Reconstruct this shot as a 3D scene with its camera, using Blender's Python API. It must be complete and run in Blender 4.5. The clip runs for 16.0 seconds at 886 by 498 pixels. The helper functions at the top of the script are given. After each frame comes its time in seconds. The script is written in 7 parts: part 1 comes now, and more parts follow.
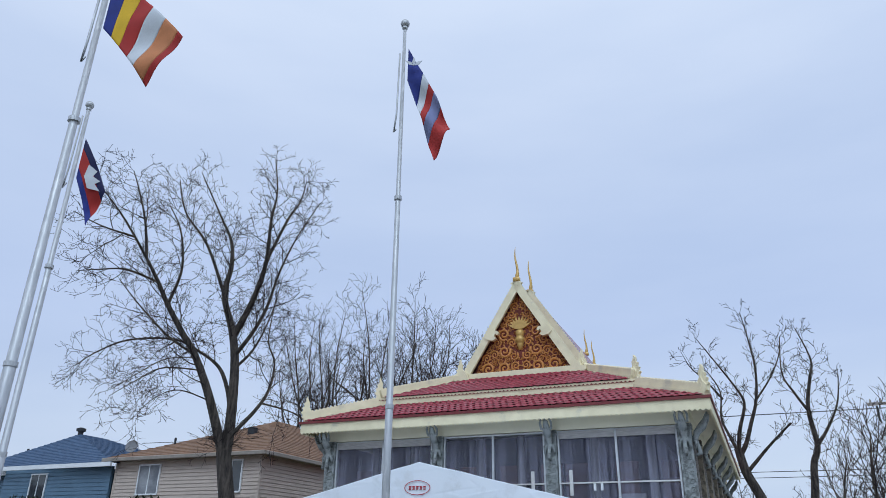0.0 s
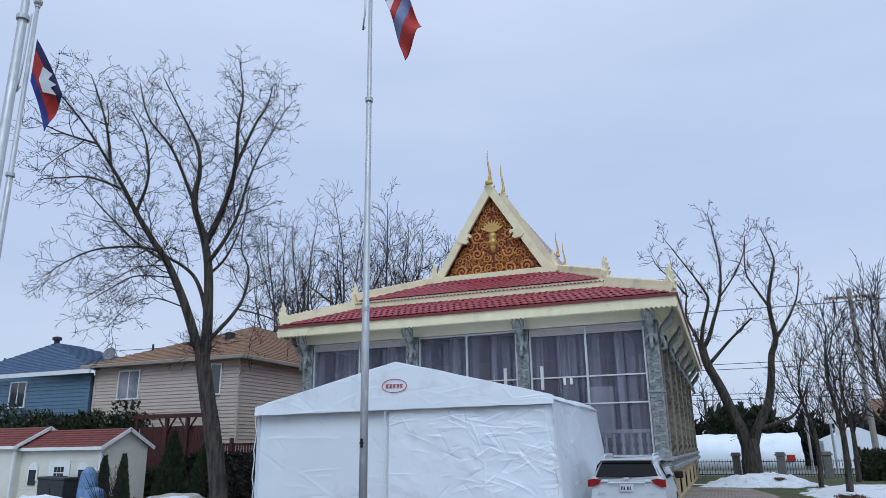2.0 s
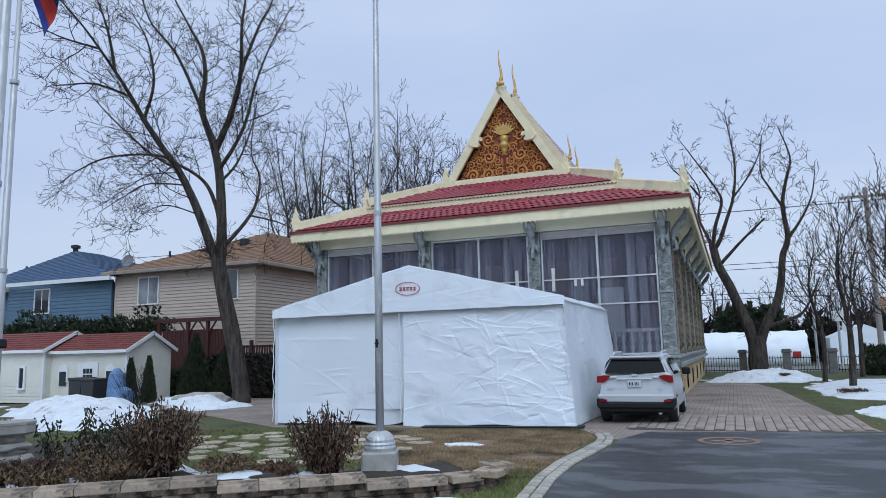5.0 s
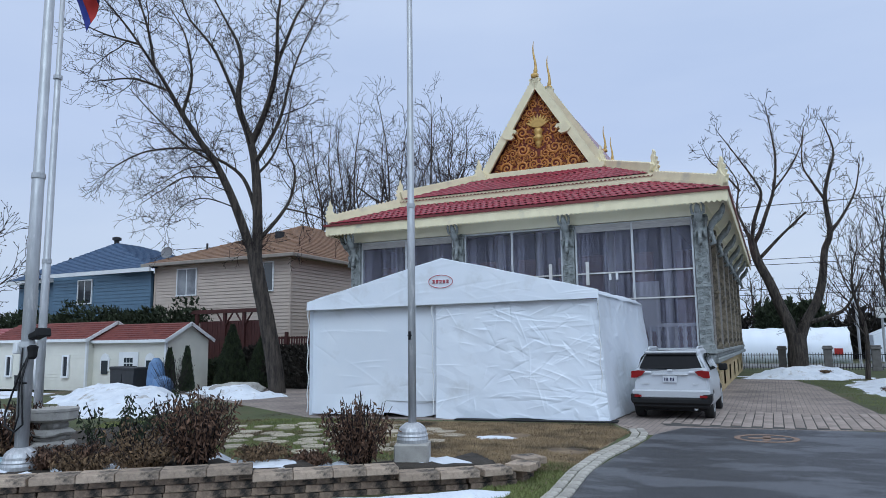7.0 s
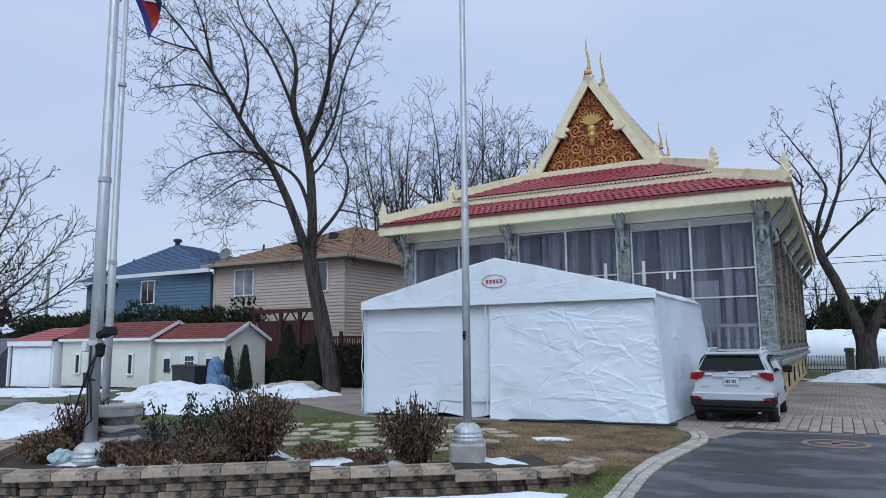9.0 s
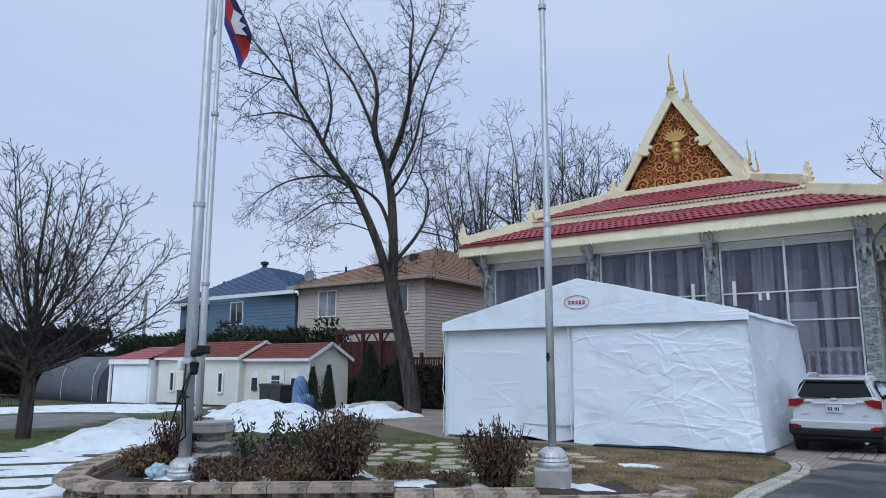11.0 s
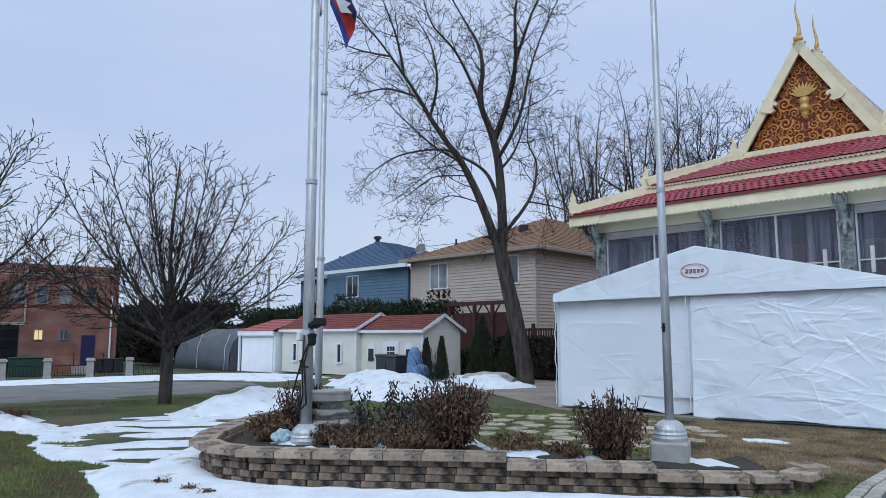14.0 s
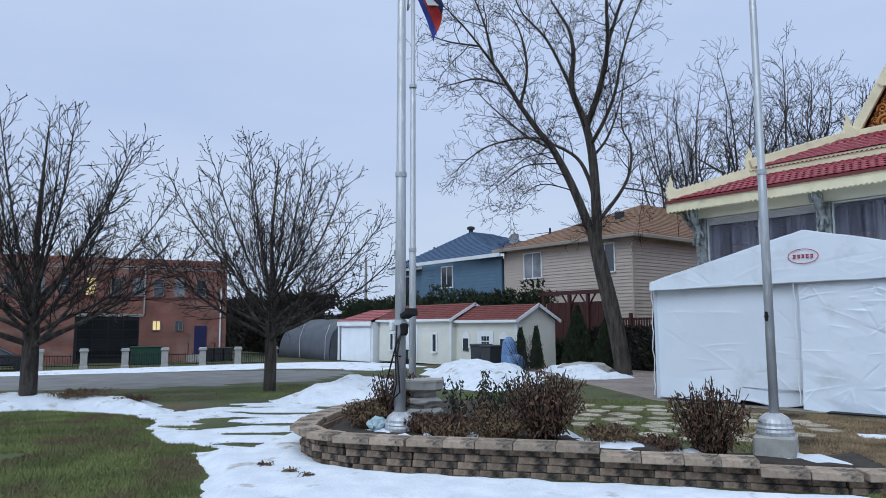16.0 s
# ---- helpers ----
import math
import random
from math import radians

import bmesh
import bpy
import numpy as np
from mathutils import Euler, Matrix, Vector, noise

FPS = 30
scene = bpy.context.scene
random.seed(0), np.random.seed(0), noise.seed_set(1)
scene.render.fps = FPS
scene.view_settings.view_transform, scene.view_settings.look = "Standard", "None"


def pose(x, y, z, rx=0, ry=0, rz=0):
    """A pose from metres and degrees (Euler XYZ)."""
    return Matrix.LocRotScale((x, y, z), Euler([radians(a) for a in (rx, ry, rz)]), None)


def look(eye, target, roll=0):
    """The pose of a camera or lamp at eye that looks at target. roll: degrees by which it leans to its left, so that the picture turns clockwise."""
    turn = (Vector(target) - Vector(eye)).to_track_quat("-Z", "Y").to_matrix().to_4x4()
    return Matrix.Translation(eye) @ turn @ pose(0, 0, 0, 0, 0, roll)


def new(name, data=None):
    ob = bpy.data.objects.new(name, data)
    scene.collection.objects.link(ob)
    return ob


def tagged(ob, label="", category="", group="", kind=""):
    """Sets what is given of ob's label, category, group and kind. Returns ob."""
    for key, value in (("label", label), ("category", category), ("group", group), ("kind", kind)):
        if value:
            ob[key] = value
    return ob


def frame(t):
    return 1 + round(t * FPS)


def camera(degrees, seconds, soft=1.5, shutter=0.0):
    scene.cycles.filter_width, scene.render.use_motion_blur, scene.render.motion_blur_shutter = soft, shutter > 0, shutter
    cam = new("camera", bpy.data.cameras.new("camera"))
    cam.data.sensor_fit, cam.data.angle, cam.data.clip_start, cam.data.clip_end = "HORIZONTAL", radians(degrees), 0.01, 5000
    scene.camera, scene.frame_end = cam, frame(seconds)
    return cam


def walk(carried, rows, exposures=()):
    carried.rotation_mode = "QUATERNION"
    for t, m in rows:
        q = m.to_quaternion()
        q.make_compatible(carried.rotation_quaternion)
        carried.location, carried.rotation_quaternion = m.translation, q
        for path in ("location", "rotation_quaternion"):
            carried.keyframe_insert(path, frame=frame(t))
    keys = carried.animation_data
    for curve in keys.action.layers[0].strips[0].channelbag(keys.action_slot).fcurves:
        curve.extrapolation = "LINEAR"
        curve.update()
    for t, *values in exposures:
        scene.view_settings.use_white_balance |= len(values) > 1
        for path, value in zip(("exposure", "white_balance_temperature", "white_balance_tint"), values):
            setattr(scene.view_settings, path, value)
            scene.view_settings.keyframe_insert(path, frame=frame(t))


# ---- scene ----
import collections

cam = camera(64.17, 16.0, 0.5)
PATH = [
    (0, 0.071, -0.053, 1.684, 113.475, -0.659, 23.044),
    (0.5, 0.060, -0.075, 1.651, 111.323, -0.064, 22.108),
    (1, 0.070, -0.080, 1.654, 109.081, 0.377, 21.342),
    (1.5, 0.048, -0.060, 1.670, 107.223, 0.635, 21.079),
    (2, 0.039, -0.044, 1.666, 105.770, 0.828, 21.171),
    (2.5, 0.063, -0.051, 1.678, 104.235, 1.042, 21.354),
    (3, 0.043, -0.053, 1.665, 102.710, 1.200, 21.423),
    (3.5, 0.050, -0.043, 1.667, 101.211, 1.271, 21.583),
    (4, 0.037, -0.041, 1.660, 99.771, 1.330, 21.623),
    (6.5, 0.047, -0.031, 1.650, 97.341, 0.961, 24.101),
    (7, 0.040, -0.029, 1.648, 97.557, 0.750, 24.881),
    (7.5, 0.023, -0.025, 1.648, 97.636, 0.593, 25.686),
    (8, 0.020, -0.024, 1.647, 97.619, 0.544, 26.651),
    (8.5, -0.001, -0.016, 1.645, 97.510, 0.545, 27.712),
    (9, -0.009, -0.005, 1.645, 97.613, 0.514, 29.070),
    (11.5, -0.070, 0.006, 1.636, 99.535, -0.205, 37.124),
    (12, -0.076, 0.015, 1.638, 99.184, -0.234, 38.859),
    (12.5, -0.094, 0.040, 1.637, 98.429, -0.199, 40.392),
    (13, -0.103, 0.047, 1.639, 97.721, -0.172, 41.661),
    (13.5, -0.074, 0.048, 1.629, 97.317, -0.081, 42.975),
    (14, -0.069, 0.068, 1.638, 97.074, 0.015, 44.460),
    (14.5, -0.039, 0.082, 1.639, 97.021, 0.058, 46.327),
    (15, -0.027, 0.098, 1.644, 96.884, 0.145, 48.419),
    (15.5, -0.037, 0.114, 1.635, 96.618, 0.130, 50.453),
    (16, -0.013, 0.110, 1.637, 96.276, 0.136, 52.169),
]
walk(cam, [(t, pose(*p)) for t, *p in PATH])

# ---- sky, sun, exposure ----
world = bpy.data.worlds.new("sky")
scene.world = world
world.use_nodes = True
wn, wl = world.node_tree.nodes, world.node_tree.links
wn.clear()
w_out = wn.new("ShaderNodeOutputWorld")
w_bg = wn.new("ShaderNodeBackground")
w_sky = wn.new("ShaderNodeTexSky")
w_sky.sky_type = "NISHITA"
w_sky.sun_disc = False
w_sky.sun_elevation, w_sky.sun_rotation = radians(28), radians(200)
w_geo = wn.new("ShaderNodeTexCoord")
w_sep = wn.new("ShaderNodeSeparateXYZ")
w_ramp = wn.new("ShaderNodeValToRGB")
w_noise = wn.new("ShaderNodeTexNoise")
w_map = wn.new("ShaderNodeMapping")
w_mul = wn.new("ShaderNodeMix")
w_mul.data_type, w_mul.blend_type = "RGBA", "MULTIPLY"
w_nr = wn.new("ShaderNodeValToRGB")
w_mix = wn.new("ShaderNodeMix")
w_mix.data_type = "RGBA"
w_scale = wn.new("ShaderNodeVectorMath")
w_scale.operation = "SCALE"
w_scale.inputs[3].default_value = 0.1
wl.new(w_geo.outputs["Generated"], w_sep.inputs[0])
wl.new(w_sep.outputs[2], w_ramp.inputs[0])
ramp = w_ramp.color_ramp
ramp.elements[0].position, ramp.elements[0].color = 0.0, (0.52, 0.64, 0.86, 1)
ramp.elements[1].position, ramp.elements[1].color = 1.0, (0.95, 1.05, 1.20, 1)
for pos, col in ((0.10, (0.60, 0.71, 0.90, 1)), (0.28, (0.51, 0.63, 0.89, 1)), (0.5, (0.56, 0.68, 0.92, 1))):
    el = ramp.elements.new(pos)
    el.color = col
w_map.inputs["Scale"].default_value = (1.5, 1.5, 6.0)
w_noise.inputs["Scale"].default_value = 1.6
w_noise.inputs["Detail"].default_value = 5
wl.new(w_geo.outputs["Generated"], w_map.inputs[0])
wl.new(w_map.outputs[0], w_noise.inputs[0])
wl.new(w_noise.outputs[0], w_nr.inputs[0])
w_nr.color_ramp.elements[0].position, w_nr.color_ramp.elements[0].color = 0.3, (0.93, 0.95, 0.97, 1)
w_nr.color_ramp.elements[1].position, w_nr.color_ramp.elements[1].color = 0.7, (1.05, 1.04, 1.02, 1)
w_mul.inputs[0].default_value = 1.0
wl.new(w_ramp.outputs[0], w_mul.inputs[6])
wl.new(w_nr.outputs[0], w_mul.inputs[7])
wl.new(w_sky.outputs[0], w_scale.inputs[0])
w_mix.inputs[0].default_value = 0.93
wl.new(w_scale.outputs[0], w_mix.inputs[6])
wl.new(w_mul.outputs[2], w_mix.inputs[7])
wl.new(w_mix.outputs[2], w_bg.inputs[0])
w_bg.inputs[1].default_value = 1.0
wl.new(w_bg.outputs[0], w_out.inputs[0])

sun_data = bpy.data.lights.new("sun", "SUN")
sun_data.energy, sun_data.angle, sun_data.color = 1.5, radians(40), (0.68, 0.85, 1.0)
sun = new("sun", sun_data)
sun.matrix_world = look((0, 0, 60), (-14, 28, 28))
scene.view_settings.exposure = 0.0

# ---- materials ----
MATS = {}


def mat(name, c1, c2=None, rough=0.7, metal=0.0, scale=6.0, bump=0.15, fine=60.0, bump_dist=0.01, spot=None, spot_scale=1.2, spot_amt=0.5, stretch=(1, 1, 1), per_piece=0.0, transmission=0.0, alpha=1.0, spec=0.5, sharp=False):
    """A surface with a coarse and a fine variation, stains of their own shape, and a fine relief."""
    if name in MATS:
        return MATS[name]
    m = bpy.data.materials.new(name)
    m.use_nodes = True
    n, l = m.node_tree.nodes, m.node_tree.links
    b = n["Principled BSDF"]
    b.inputs["Roughness"].default_value = rough
    b.inputs["Metallic"].default_value = metal
    b.inputs["Specular IOR Level"].default_value = spec
    b.inputs["Transmission Weight"].default_value = transmission
    b.inputs["Alpha"].default_value = alpha
    c2 = c2 or tuple(v * 0.8 for v in c1)
    tc = n.new("ShaderNodeTexCoord")
    mp = n.new("ShaderNodeMapping")
    mp.inputs["Scale"].default_value = stretch
    l.new(tc.outputs["Object"], mp.inputs[0])
    big = n.new("ShaderNodeTexNoise")
    big.inputs["Scale"].default_value, big.inputs["Detail"].default_value = scale, 6
    small = n.new("ShaderNodeTexNoise")
    small.inputs["Scale"].default_value, small.inputs["Detail"].default_value = fine, 3
    l.new(mp.outputs[0], big.inputs[0])
    l.new(mp.outputs[0], small.inputs[0])
    add = n.new("ShaderNodeMath")
    add.operation = "MULTIPLY_ADD"
    l.new(small.outputs[0], add.inputs[0])
    add.inputs[1].default_value = 0.4
    sub = n.new("ShaderNodeMath")
    sub.operation = "SUBTRACT"
    l.new(big.outputs[0], sub.inputs[0])
    sub.inputs[1].default_value = 0.2
    l.new(sub.outputs[0], add.inputs[2])
    rp = n.new("ShaderNodeValToRGB")
    rp.color_ramp.elements[0].position, rp.color_ramp.elements[0].color = 0.32, (*c2, 1)
    rp.color_ramp.elements[1].position, rp.color_ramp.elements[1].color = 0.68, (*c1, 1)
    l.new(add.outputs[0], rp.inputs[0])
    colour = rp.outputs[0]
    if spot:
        sn = n.new("ShaderNodeTexNoise")
        sn.inputs["Scale"].default_value, sn.inputs["Detail"].default_value = spot_scale, 8
        sn.inputs["Roughness"].default_value = 0.65
        l.new(mp.outputs[0], sn.inputs[0])
        sr = n.new("ShaderNodeValToRGB")
        sr.color_ramp.elements[0].position, sr.color_ramp.elements[1].position = 0.62 - 0.25 * spot_amt, 0.72 - 0.2 * spot_amt
        if sharp:
            sr.color_ramp.elements[0].position, sr.color_ramp.elements[1].position = 0.49, 0.55
        l.new(sn.outputs[0], sr.inputs[0])
        mx = n.new("ShaderNodeMix")
        mx.data_type = "RGBA"
        l.new(sr.outputs[0], mx.inputs[0])
        l.new(colour, mx.inputs[6])
        mx.inputs[7].default_value = (*spot, 1)
        colour = mx.outputs[2]
    if per_piece:
        oi = n.new("ShaderNodeObjectInfo")
        hv = n.new("ShaderNodeHueSaturation")
        ma = n.new("ShaderNodeMapRange")
        ma.inputs[3].default_value, ma.inputs[4].default_value = 1 - per_piece, 1 + per_piece
        l.new(oi.outputs["Random"], ma.inputs[0])
        l.new(ma.outputs[0], hv.inputs["Value"])
        l.new(colour, hv.inputs["Color"])
        colour = hv.outputs[0]
    l.new(colour, b.inputs["Base Color"])
    if bump:
        bp = n.new("ShaderNodeBump")
        bp.inputs["Strength"].default_value, bp.inputs["Distance"].default_value = bump, bump_dist
        l.new(add.outputs[0], bp.inputs["Height"])
        l.new(bp.outputs[0], b.inputs["Normal"])
    MATS[name] = m
    return m


def emitter(name, colour, strength):
    m = bpy.data.materials.new(name)
    m.use_nodes = True
    b = m.node_tree.nodes["Principled BSDF"]
    b.inputs["Base Color"].default_value = (*colour, 1)
    b.inputs["Emission Color"].default_value = (*colour, 1)
    b.inputs["Emission Strength"].default_value = strength
    return m


def laid(name, c1, c2, joint, w, h, gap, upright, rough=0.88):
    """Bricks or pavers in running bond, at their true size, with stains and recessed joints."""
    m = bpy.data.materials.new(name)
    m.use_nodes = True
    n, l = m.node_tree.nodes, m.node_tree.links
    b = n["Principled BSDF"]
    b.inputs["Roughness"].default_value = rough
    tc, sp, cb = n.new("ShaderNodeTexCoord"), n.new("ShaderNodeSeparateXYZ"), n.new("ShaderNodeCombineXYZ")
    l.new(tc.outputs["Object"], sp.inputs[0])
    l.new(sp.outputs[0], cb.inputs[0 if upright else 1])
    l.new(sp.outputs[2 if upright else 1], cb.inputs[1 if upright else 0])
    br = n.new("ShaderNodeTexBrick")
    br.inputs["Scale"].default_value = 1.0
    br.inputs["Color1"].default_value, br.inputs["Color2"].default_value, br.inputs["Mortar"].default_value = (*c1, 1), (*c2, 1), (*joint, 1)
    br.inputs["Mortar Size"].default_value, br.inputs["Brick Width"].default_value, br.inputs["Row Height"].default_value = gap, w, h
    l.new(cb.outputs[0], br.inputs[0])
    ns, rp, mx = n.new("ShaderNodeTexNoise"), n.new("ShaderNodeValToRGB"), n.new("ShaderNodeMix")
    ns.inputs["Scale"].default_value, ns.inputs["Detail"].default_value = 0.8, 8
    l.new(tc.outputs["Object"], ns.inputs[0])
    rp.color_ramp.elements[0].position, rp.color_ramp.elements[0].color = 0.3, (0.62, 0.62, 0.64, 1)
    rp.color_ramp.elements[1].position, rp.color_ramp.elements[1].color = 0.7, (1.15, 1.13, 1.10, 1)
    l.new(ns.outputs[0], rp.inputs[0])
    mx.data_type, mx.blend_type = "RGBA", "MULTIPLY"
    mx.inputs[0].default_value = 1.0
    l.new(br.outputs[0], mx.inputs[6])
    l.new(rp.outputs[0], mx.inputs[7])
    l.new(mx.outputs[2], b.inputs["Base Color"])
    bp = n.new("ShaderNodeBump")
    bp.invert = True
    bp.inputs["Strength"].default_value, bp.inputs["Distance"].default_value = 0.5, 0.012
    l.new(br.outputs["Fac"], bp.inputs["Height"])
    l.new(bp.outputs[0], b.inputs["Normal"])
    return m


M_TARP = mat("white_tarp", (0.78, 0.82, 0.88), (0.73, 0.78, 0.85), 0.34, scale=1.2, bump=0.06, fine=40, bump_dist=0.006, spot=(0.66, 0.69, 0.73), spot_scale=0.9, spot_amt=0.2)
M_CREAM = mat("cream_paint", (0.84, 0.745, 0.51), (0.74, 0.645, 0.43), 0.55, scale=3, spot=(0.60, 0.54, 0.40), spot_amt=0.15)
M_CREAM_PALE = mat("pale_cream_board", (0.84, 0.79, 0.62), (0.78, 0.73, 0.57), 0.6, scale=2)
M_TILE = mat("red_roof_tile", (0.30, 0.024, 0.042), (0.21, 0.018, 0.032), 0.26, scale=5, bump=0.1, per_piece=0.16)
M_TILE_EDGE = mat("dark_red_trim", (0.20, 0.03, 0.03), (0.15, 0.022, 0.024), 0.5)
M_STONE = mat("carved_grey_stone", (0.35, 0.37, 0.365), (0.21, 0.23, 0.23), 0.85, scale=8, bump=0.5, bump_dist=0.02, spot=(0.11, 0.115, 0.11), spot_scale=5, spot_amt=0.45)
M_BRICK_YEL = mat("yellow_brick", (0.50, 0.38, 0.20), (0.38, 0.28, 0.15), 0.85, scale=9, per_piece=0.2)
M_MORTAR = mat("mortar", (0.36, 0.33, 0.28), None, 0.95)
M_FRAME = mat("aluminium_frame", (0.62, 0.64, 0.66), None, 0.45, metal=0.2, scale=4)
M_WOOD = mat("weathered_wood", (0.34, 0.31, 0.29), (0.24, 0.22, 0.21), 0.85, stretch=(1, 8, 8), scale=5)
M_PLAST = mat("clear_plastic_sheet", (0.30, 0.30, 0.36), (0.22, 0.22, 0.28), 0.16, scale=2.0, stretch=(3, 3, 0.3), bump=0.2, bump_dist=0.02)
# near-black tone: the dimness inside the temple is put into this colour
M_UNLIT_ROOM = mat("dark_interior", (0.06, 0.055, 0.06), None, 0.9)
M_GOLD = mat("gold_leaf", (0.68, 0.31, 0.08), (0.42, 0.13, 0.028), 0.38, metal=0.1, scale=14, bump=0.2)
M_GABLE = mat("red_gable_board", (0.19, 0.026, 0.010), (0.11, 0.014, 0.006), 0.6, scale=6)
M_GOLDP = mat("gold_paint", (0.66, 0.42, 0.13), (0.50, 0.30, 0.09), 0.4, metal=0.25)
M_POLE = mat("galvanised_pole", (0.50, 0.51, 0.53), (0.40, 0.41, 0.43), 0.45, metal=0.35, scale=5, stretch=(6, 6, 1), spot=(0.62, 0.62, 0.63), spot_scale=3, spot_amt=0.3)
M_CONC = mat("concrete", (0.42, 0.40, 0.37), (0.30, 0.285, 0.265), 0.9, scale=5, bump=0.3, spot=(0.2, 0.19, 0.17), spot_amt=0.3, spot_scale=3)
M_BLOCK = mat("wall_block", (0.37, 0.27, 0.195), (0.21, 0.152, 0.112), 0.92, scale=9, bump=0.8, bump_dist=0.02, per_piece=0.28, spot=(0.035, 0.030, 0.026), spot_scale=3.2, spot_amt=0.45)
M_CAP = mat("wall_cap", (0.42, 0.325, 0.245), (0.25, 0.19, 0.145), 0.92, scale=9, bump=0.7, bump_dist=0.02, per_piece=0.2, spot=(0.05, 0.043, 0.037), spot_scale=4, spot_amt=0.5)
M_GRASS = mat("winter_grass", (0.085, 0.098, 0.034), (0.045, 0.052, 0.020), 0.95, scale=0.8, bump=0.8, fine=45, bump_dist=0.03, spot=(0.12, 0.085, 0.048), spot_scale=0.35, spot_amt=0.4)
M_DRY = mat("dead_grass", (0.25, 0.175, 0.105), (0.12, 0.082, 0.052), 0.95, scale=2.5, bump=0.8, fine=50, bump_dist=0.03, spot=(0.055, 0.040, 0.030), spot_scale=0.8, spot_amt=0.45)
M_SNOW = mat("old_snow", (0.77, 0.80, 0.85), (0.62, 0.66, 0.72), 0.65, scale=3, bump=0.7, fine=30, bump_dist=0.04, spot=(0.40, 0.37, 0.34), spot_scale=2.2, spot_amt=0.2)
M_ASPHALT = mat("asphalt", (0.034, 0.036, 0.041), (0.020, 0.021, 0.025), 0.5, scale=2.6, bump=0.6, fine=160, spot=(0.080, 0.085, 0.096), spot_scale=0.7, spot_amt=0.6, stretch=(0.75, 1.5, 1), sharp=True)
M_ROAD = mat("grey_gravel_road", (0.20, 0.195, 0.19), (0.13, 0.128, 0.125), 0.9, scale=1.2, bump=0.5, fine=70)
M_PAVER = mat("grey_paver", (0.33, 0.268, 0.235), (0.25, 0.203, 0.178), 0.85, scale=7, bump=0.3, per_piece=0.18)
M_PAVEBED = laid("paver_field", (0.33, 0.268, 0.235), (0.26, 0.21, 0.185), (0.17, 0.145, 0.13), 0.22, 0.11, 0.007, False)
M_FLAG = mat("flagstone", (0.44, 0.38, 0.29), (0.33, 0.28, 0.22), 0.88, scale=5, bump=0.3, per_piece=0.18)
M_BARK = mat("grey_bark", (0.088, 0.070, 0.058), (0.018, 0.014, 0.012), 0.95, scale=11, bump=1.0, bump_dist=0.08, stretch=(1, 1, 0.16))
M_TWIG = mat("twig_bark", (0.034, 0.026, 0.025), (0.018, 0.014, 0.014), 0.9, scale=3, bump=0, spec=0.2)
M_SIDING_T = mat("tan_siding", (0.53, 0.435, 0.37), (0.47, 0.385, 0.325), 0.6, scale=1.5)
M_SIDING_B = mat("blue_siding", (0.105, 0.185, 0.265), (0.085, 0.155, 0.225), 0.6, scale=1.5)
M_SIDING_C = mat("cream_siding", (0.71, 0.69, 0.61), (0.65, 0.63, 0.56), 0.55, scale=2)
M_SHINGLE_T = mat("brown_shingle", (0.27, 0.155, 0.095), (0.15, 0.085, 0.055), 0.9, scale=4, bump=0.6, fine=25, bump_dist=0.03)
M_SHINGLE_B = mat("blue_shingle", (0.065, 0.115, 0.20), (0.038, 0.070, 0.130), 0.9, scale=4, bump=0.6, fine=25, bump_dist=0.03)
M_SHINGLE_R = mat("red_shingle", (0.21, 0.055, 0.045), (0.14, 0.036, 0.032), 0.9, scale=4, bump=0.5, fine=30, bump_dist=0.02)
M_WHITE = mat("white_paint", (0.78, 0.79, 0.80), (0.70, 0.71, 0.72), 0.5, scale=2)
M_GLASS = mat("window_glass", (0.035, 0.045, 0.055), (0.03, 0.04, 0.05), 0.06, bump=0, spec=0.8)
M_BRICK_RED = laid("red_brick", (0.30, 0.095, 0.066), (0.20, 0.062, 0.046), (0.30, 0.24, 0.21), 0.22, 0.075, 0.008, True)
M_GREYTARP = mat("grey_tarp", (0.092, 0.100, 0.118), (0.070, 0.077, 0.092), 0.75, scale=2, bump=0.4, bump_dist=0.03)
M_BLACK = mat("black_plastic", (0.014, 0.014, 0.015), None, 0.65, spec=0.25)
M_IRON = mat("black_iron", (0.02, 0.02, 0.022), None, 0.5, metal=0.5)
M_REDWOOD = mat("red_stained_wood", (0.080, 0.022, 0.018), (0.050, 0.014, 0.012), 0.7, scale=4, stretch=(4, 4, 0.6))
M_LEAF_G = mat("cedar_green", (0.036, 0.052, 0.020), (0.011, 0.017, 0.008), 0.8, scale=6, bump=0)
M_LEAF_D = mat("dry_leaf", (0.17, 0.090, 0.055), (0.040, 0.022, 0.016), 0.9, scale=14, bump=0)
M_LEAF_O = mat("tan_leaf", (0.24, 0.15, 0.080), (0.060, 0.038, 0.024), 0.9, scale=14, bump=0)
M_SOIL = mat("dark_soil", (0.05, 0.038, 0.028), (0.028, 0.022, 0.017), 0.95, scale=5, bump=0.9, bump_dist=0.03, fine=40)
M_CAR = mat("silver_car_paint", (0.52, 0.54, 0.57), (0.50, 0.52, 0.55), 0.25, metal=0.25, bump=0)
M_RUBBER = mat("rubber", (0.018, 0.018, 0.018), None, 0.8)
M_REDLENS = mat("red_lamp_lens", (0.27, 0.010, 0.013), (0.20, 0.008, 0.010), 0.12, bump=0)
M_BLUE = mat("flag_blue", (0.015, 0.03, 0.22), (0.012, 0.022, 0.16), 0.8, scale=3)
M_NAVY = mat("flag_navy", (0.012, 0.014, 0.075), None, 0.8, scale=3)
M_RED = mat("flag_red", (0.42, 0.025, 0.02), (0.34, 0.02, 0.018), 0.8, scale=3)
